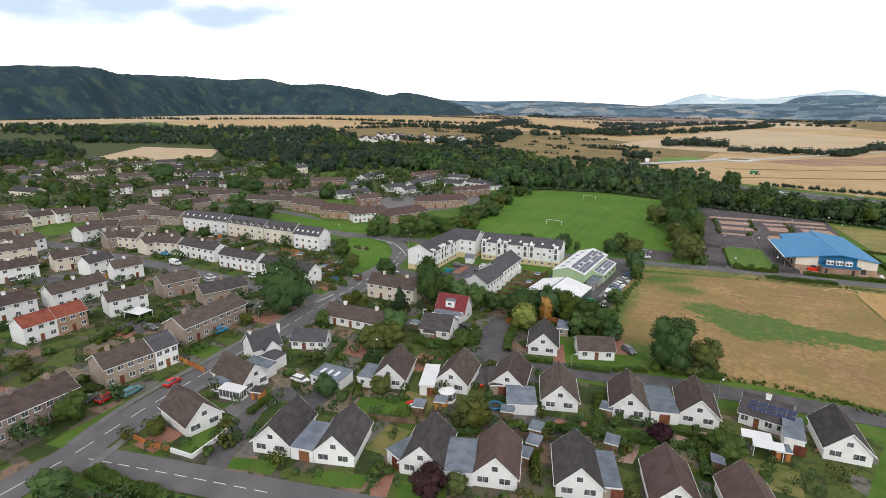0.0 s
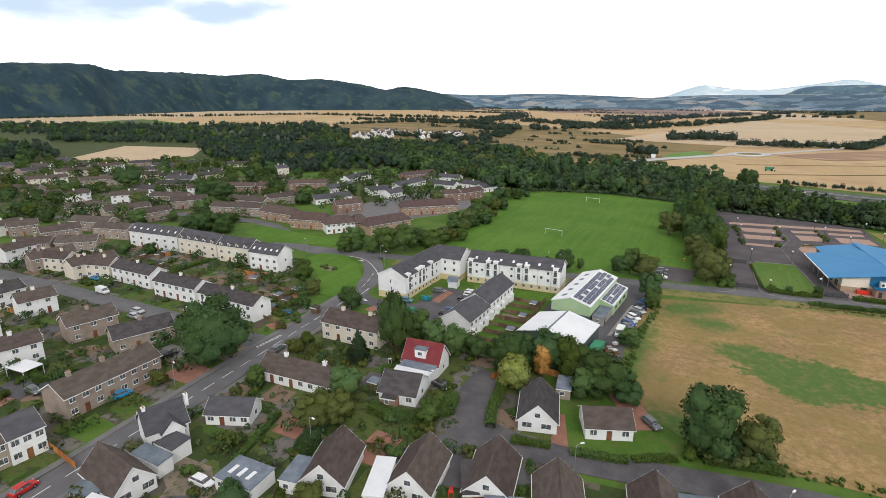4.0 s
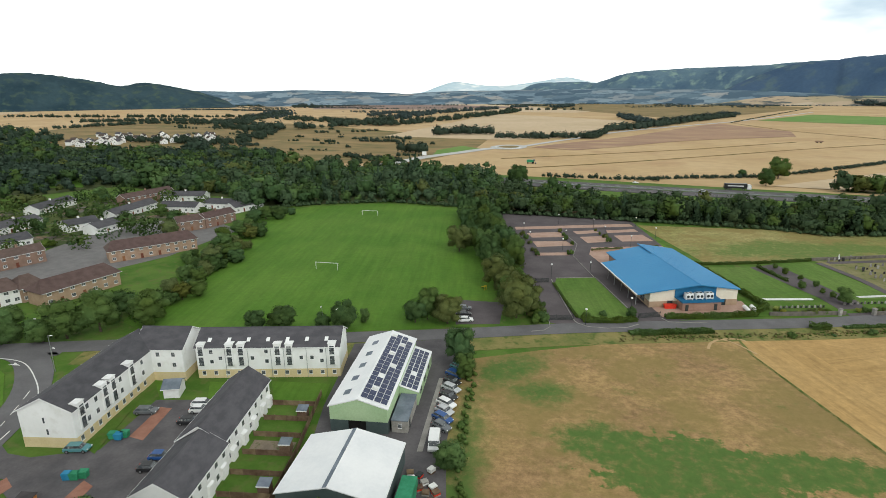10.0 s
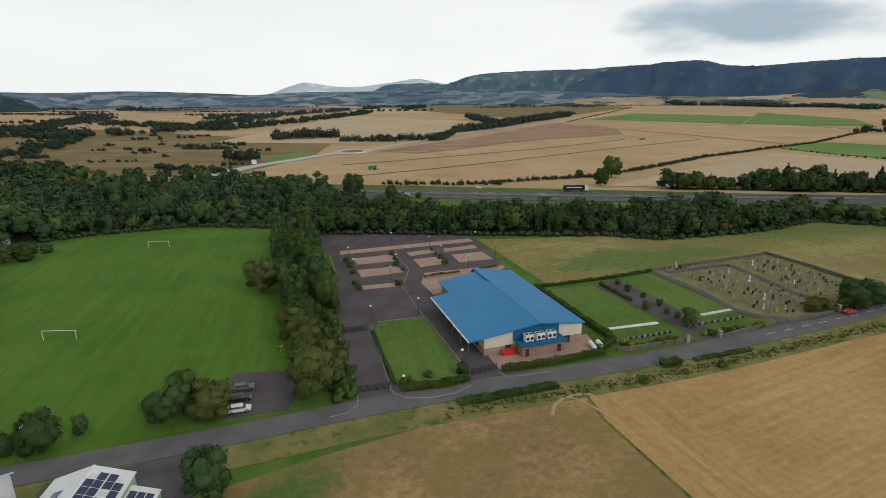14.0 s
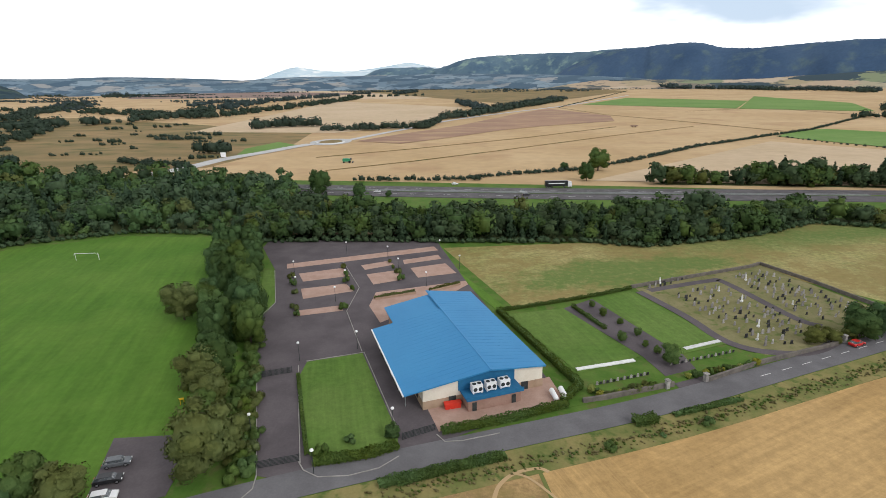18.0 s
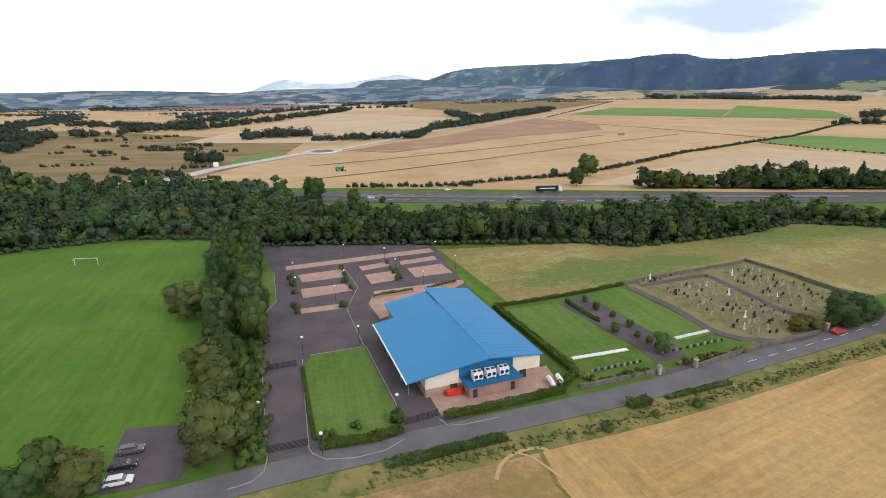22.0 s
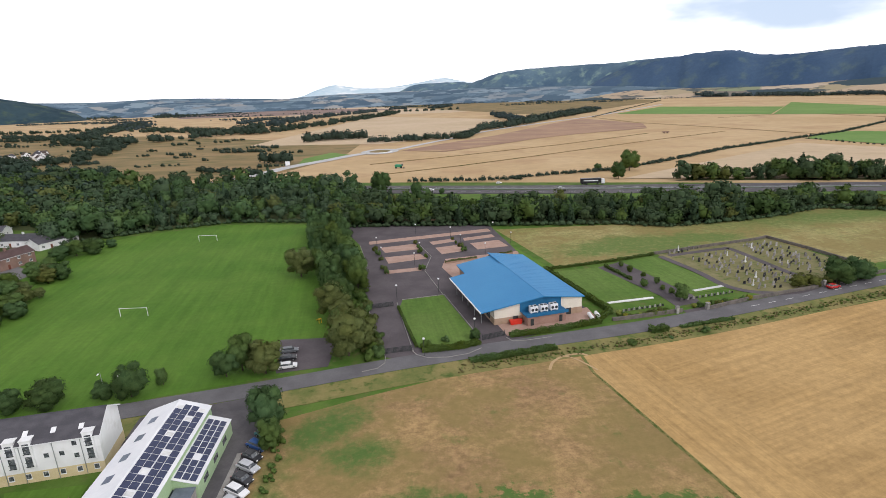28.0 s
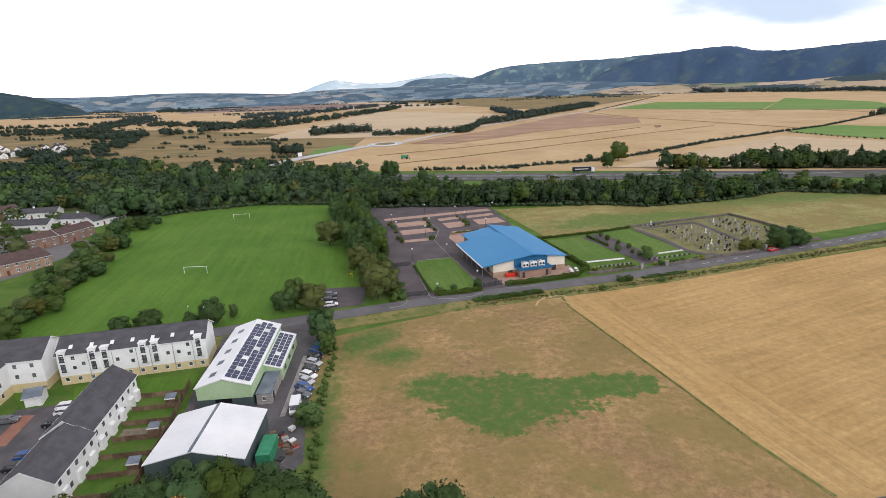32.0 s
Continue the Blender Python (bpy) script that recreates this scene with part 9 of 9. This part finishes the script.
for x, y, h in ((-3.3, -7.3, 3.0), (-0.5, -5.8, 3.4), (1.7, -4.8, 2.8), (5.0, -3.0, 2.4), (-5.1, -7.8, 2.4)):
    tree(x, y, h, "bush", 1.2, group="bushes under the field trees")
# bushy edge of the pitch towards the flats
for x, y in scatter([(-137.0, 90.1), (-132.2, 67.0), (-141.5, 57.0), (-165.4, 101.7), (-188.8, 163.6), (-187.1, 205.3), (-175.6, 199.0), (-163.5, 147.7)], 46, 3.6, random.Random(15)):
    tree(x, y, TREE_RNG.uniform(3.5, 7.5), TREE_RNG.choice(["broad", "dark", "olive", "broad"]), 1.25, group="trees edging the pitch")
lone = (96.0, 405.1, 15.7)
tree(*lone, "broad", 1.05)
tree(80.7, 366.1, 12.5, "dark", 0.8)
tree(72.8, 408.8, 5.6, "dark", 1.2)
for x, y, h in ((-56.4, 320.5, 8.1), (-39.2, 318.7, 4.2), (-80.6, 327.8, 14.4), (-101.4, 330.1, 10.6), (-125.5, 339.4, 12.2), (-89.0, 345.6, 9.3)):
    tree(x, y, h, "dark", 0.9)

# garden planting, sheds and fences between the houses
CLEAR.append((-135.2, 11.0, 15.0))
CLEAR.append((-193.0, 34.8, 12.0))
rngV = random.Random(31)
SETTLED = [(-62, -118), (36, -62), (36, -26), (-20, -33), (-30, -16), (-50, -4), (-62, 3), (-98, -4), (-96, -30), (-86, -60)]
WESTSIDE = [(-78, -118), (-70, -122), (-120, -180), (-260, -160), (-250, -60), (-240, -20), (-165, 8), (-130, 12), (-113, -20), (-100, -60)]
for poly, n, gap in ((SETTLED, 210, 2.6), (WESTSIDE, 330, 4.0)):
    for x, y in scatter(poly, n, gap, rngV, 12):
        if clear_of(x, y, 1.2):
            r = rngV.random()
            if r < 0.72:
                tree(x, y, rngV.uniform(1.0, 2.4), "bush", rngV.uniform(0.8, 1.2), group="garden shrubs")
            elif r < 0.84:
                tree(x, y, rngV.uniform(3.0, 5.5), rngV.choice(["broad", "dark", "olive"]), 1.1, group="garden trees")
            elif clear_of(x, y, 2.2):
                a = radians(rngV.choice((15, 30, 112)))
                flat_block(rngV.choice(("small timber garden shed with felt roof", "weathered grey garden shed")), x, y, x + 2.4 * math.cos(a), y + 2.4 * math.sin(a), 1.9, 1.9, rngV.choice((TIMBER, TIMBER, STONE, ORANGEWOOD)), rngV.choice((FELT, R_DARK)), "garden_shed", "shed", doors=[("f", 1.2, 0.8, TIMBER)], group="garden sheds")
for poly, n in ((SETTLED, 46), (WESTSIDE, 80)):
    for x, y in scatter(poly, n, 6.0, rngV, 12):
        if clear_of(x, y, 2.5):
            a, s, q = radians(rngV.choice((16, 30))), rngV.uniform(2.5, 5.0), rngV.uniform(2.5, 5.0)
            c2, s2 = math.cos(a), math.sin(a)
            sheet("garden_bed", [(x + u * c2 - v * s2, y + u * s2 + v * c2) for u, v in ((-s, -q), (s, -q), (s, q), (-s, q))], rngV.choice((GRAVEL, GRAVEL, REDPAVE, TARMAC, ROUGH, FOOTWAY)), 0.06 + rngV.random() * 0.02, "gravel and paved garden ground")
for poly, n in ((SETTLED, 20), (WESTSIDE, 46)):
    for x, y in scatter(poly, n, 9.0, rngV, 12):
        a, s = radians(rngV.choice((16, 30, 106, 120))), rngV.uniform(4, 8)
        ends = [(x - s * math.cos(a), y - s * math.sin(a)), (x + s * math.cos(a), y + s * math.sin(a))]
        if all(clear_of(ends[0][0] + (ends[1][0] - ends[0][0]) * t, ends[0][1] + (ends[1][1] - ends[0][1]) * t, 0.4) for t in (0, 0.25, 0.5, 0.75, 1)):
            if rngV.random() < 0.5:
                fence_run(ends, 1.3, rngV.choice((TIMBER, TIMBER, ORANGEWOOD)), "timber garden fence between plots", 2.0, 2)
            else:
                hedge(ends, 1.1, 1.3, "clipped garden hedge between plots")
# allotment-like back gardens beside the junction
ALLOT = [(-136.9, -19.5), (-132.5, -7.9), (-114.4, -12.4), (-107.5, -22.3), (-107.4, -28.4), (-120.2, -28.2)]
rngA = random.Random(12)
for k, (x, y) in enumerate(scatter(ALLOT, 12, 4.5, rngA)):
    sheet("garden_bed", [(x - 2.2, y - 1.6), (x + 2.0, y - 2.0), (x + 2.4, y + 1.5), (x - 1.8, y + 2.0)], (GRAVEL, ROUGH, REDPAVE, FOOTWAY, GRAVEL)[k % 5], 0.06 + k * 0.003, "dug beds and paving in a back garden")
for k, (x, y) in enumerate(scatter(ALLOT, 24, 2.6, rngA)):
    if k % 5 == 0:
        flat_block("small dark garden shed among plots", x, y, x + 2.2, y + 0.5, 1.8, 1.9, TIMBER, (FELT, R_DARK)[k % 2], "garden_shed", "shed", doors=[("f", 1.1, 0.8, TIMBER)], group="garden sheds")
    else:
        tree(x, y, rngA.uniform(0.9, 2.6), "bush", 1.1, group="garden shrubs")
for a, c in (((-134.5, -20.2), (-119.5, -22.0)), ((-133.0, -13.1), (-117.8, -15.5)), ((-120.4, -27.5), (-107.5, -26.9))):
    fence_run([a, c], 1.2, TIMBER, "timber garden fence between plots", 2.0, 2)
# trees among the far estate
ESTATE = [(-323.5, -40.9), (-235.0, 35.9), (-244.7, 46.9), (-242.9, 86.7), (-205.0, 138.4), (-220.6, 211.4), (-313.4, 211.5), (-388.7, 144.1), (-491.0, 167.7), (-658.2, 58.3), (-721.8, -62.1), (-382.3, -77.4)]
for x, y in scatter(ESTATE, 150, 7.0, rngV, 12):
    if clear_of(x, y, 2.0):
        tree(x, y, rngV.uniform(3.5, 9.0), rngV.choice(["broad", "dark", "dark", "olive", "bush"]), 1.2, group="estate trees")


# dense low shrubbery between plots, too much to count
def shrubbery(name, poly, n, gap, h0, h1, label, leaf, seed, leaves=70, lumps=1):
    rng = random.Random(seed)
    nr = np.random.default_rng(seed)
    vs, fs, k = [], [], 0
    for x, y in scatter(poly, n, gap, rng, 8):
        if clear_of(x, y, 0.4):
            h = rng.uniform(h0, h1)
            r = h * rng.uniform(0.45, 0.75)
            v, f = leaf_cloud(nr, [((x, y, h * 0.45), (r, r, h * 0.55))] + [((x + nr.normal() * r * 0.6, y + nr.normal() * r * 0.6, h * nr.uniform(0.25, 0.75)), (r * 0.5, r * 0.5, h * 0.26)) for _ in range(lumps - 1)], leaves, h * (0.13 if lumps == 1 else 0.085))
            vs.append(v)
            fs.append(f + k)
            k += len(v)
    return tagged(new(name, np_mesh(name, np.concatenate(vs), np.concatenate(fs), leaf)), label, "shrubbery", kind="stuff")


shrubbery("shrubbery", SETTLED, 420, 1.5, 0.7, 1.8, "low mixed shrubs in the gardens of the close", LEAF, 71)
shrubbery("shrubbery", SETTLED, 260, 1.8, 0.8, 2.2, "dark evergreen shrubs in the gardens of the close", LEAFDARK, 72)
shrubbery("shrubbery", [(-61.0, -118.0), (-44.0, -108.5), (-36.0, -105.0), (-40.0, -118.0), (-50.0, -132.0)], 60, 1.8, 1.2, 3.2, "overgrown shrubs in the corner garden", LEAFDARK, 80, 120, 4)
shrubbery("shrubbery", WESTSIDE, 700, 2.0, 0.8, 2.0, "low mixed shrubs in the gardens of the west side", LEAF, 73, 50)
shrubbery("shrubbery", WESTSIDE, 420, 2.4, 1.0, 2.6, "dark evergreen shrubs in the gardens of the west side", LEAFDARK, 74, 50)
shrubbery("shrubbery", ESTATE, 500, 4.0, 1.5, 4.5, "garden shrubs and small trees of the far estate", LEAFDARK, 75, 40)
shrubbery("shrubbery", ESTATE, 170, 9.0, 4.0, 9.0, "full-grown trees among the houses of the far estate", LEAF, 76, 160, 6)
shrubbery("shrubbery", ESTATE, 130, 10.0, 4.0, 9.5, "dark trees among the houses of the far estate", LEAFDARK, 77, 160, 6)
shrubbery("shrubbery", WESTSIDE, 90, 9.0, 2.5, 5.0, "garden trees and tall shrubs of the west side", LEAFDARK, 78, 180, 6)
shrubbery("shrubbery", SETTLED, 50, 7.0, 2.0, 3.6, "tall mixed garden shrubs of the close", LEAFOLIVE, 79, 180, 6)
belt("verge_scrub", [(7.3, -2.3), (13.3, -0.2), (20.7, 1.9), (28.9, 3.0), (37.3, 3.1)], 2.6, 0.8, "rank green weeds between field and road", 0.5, HEDGELEAF, 26, "scrub", 44)
belt("verge_scrub", [(8.2, -1.4), (20.5, 3.0), (37.1, 5.3)], 2.0, 0.5, "yellowing weeds at the field edge", 1.2, LEAFYELLOW, 14, "scrub", 45)
belt("field_edge_weeds", [(-25.8, 7.2), (-30.8, 25.3), (-33.9, 39.6), (-38.7, 61.4)], 2.0, 1.2, "rank weeds along the workshop fence", 0.9, HEDGELEAF, 40, "weeds", 46)
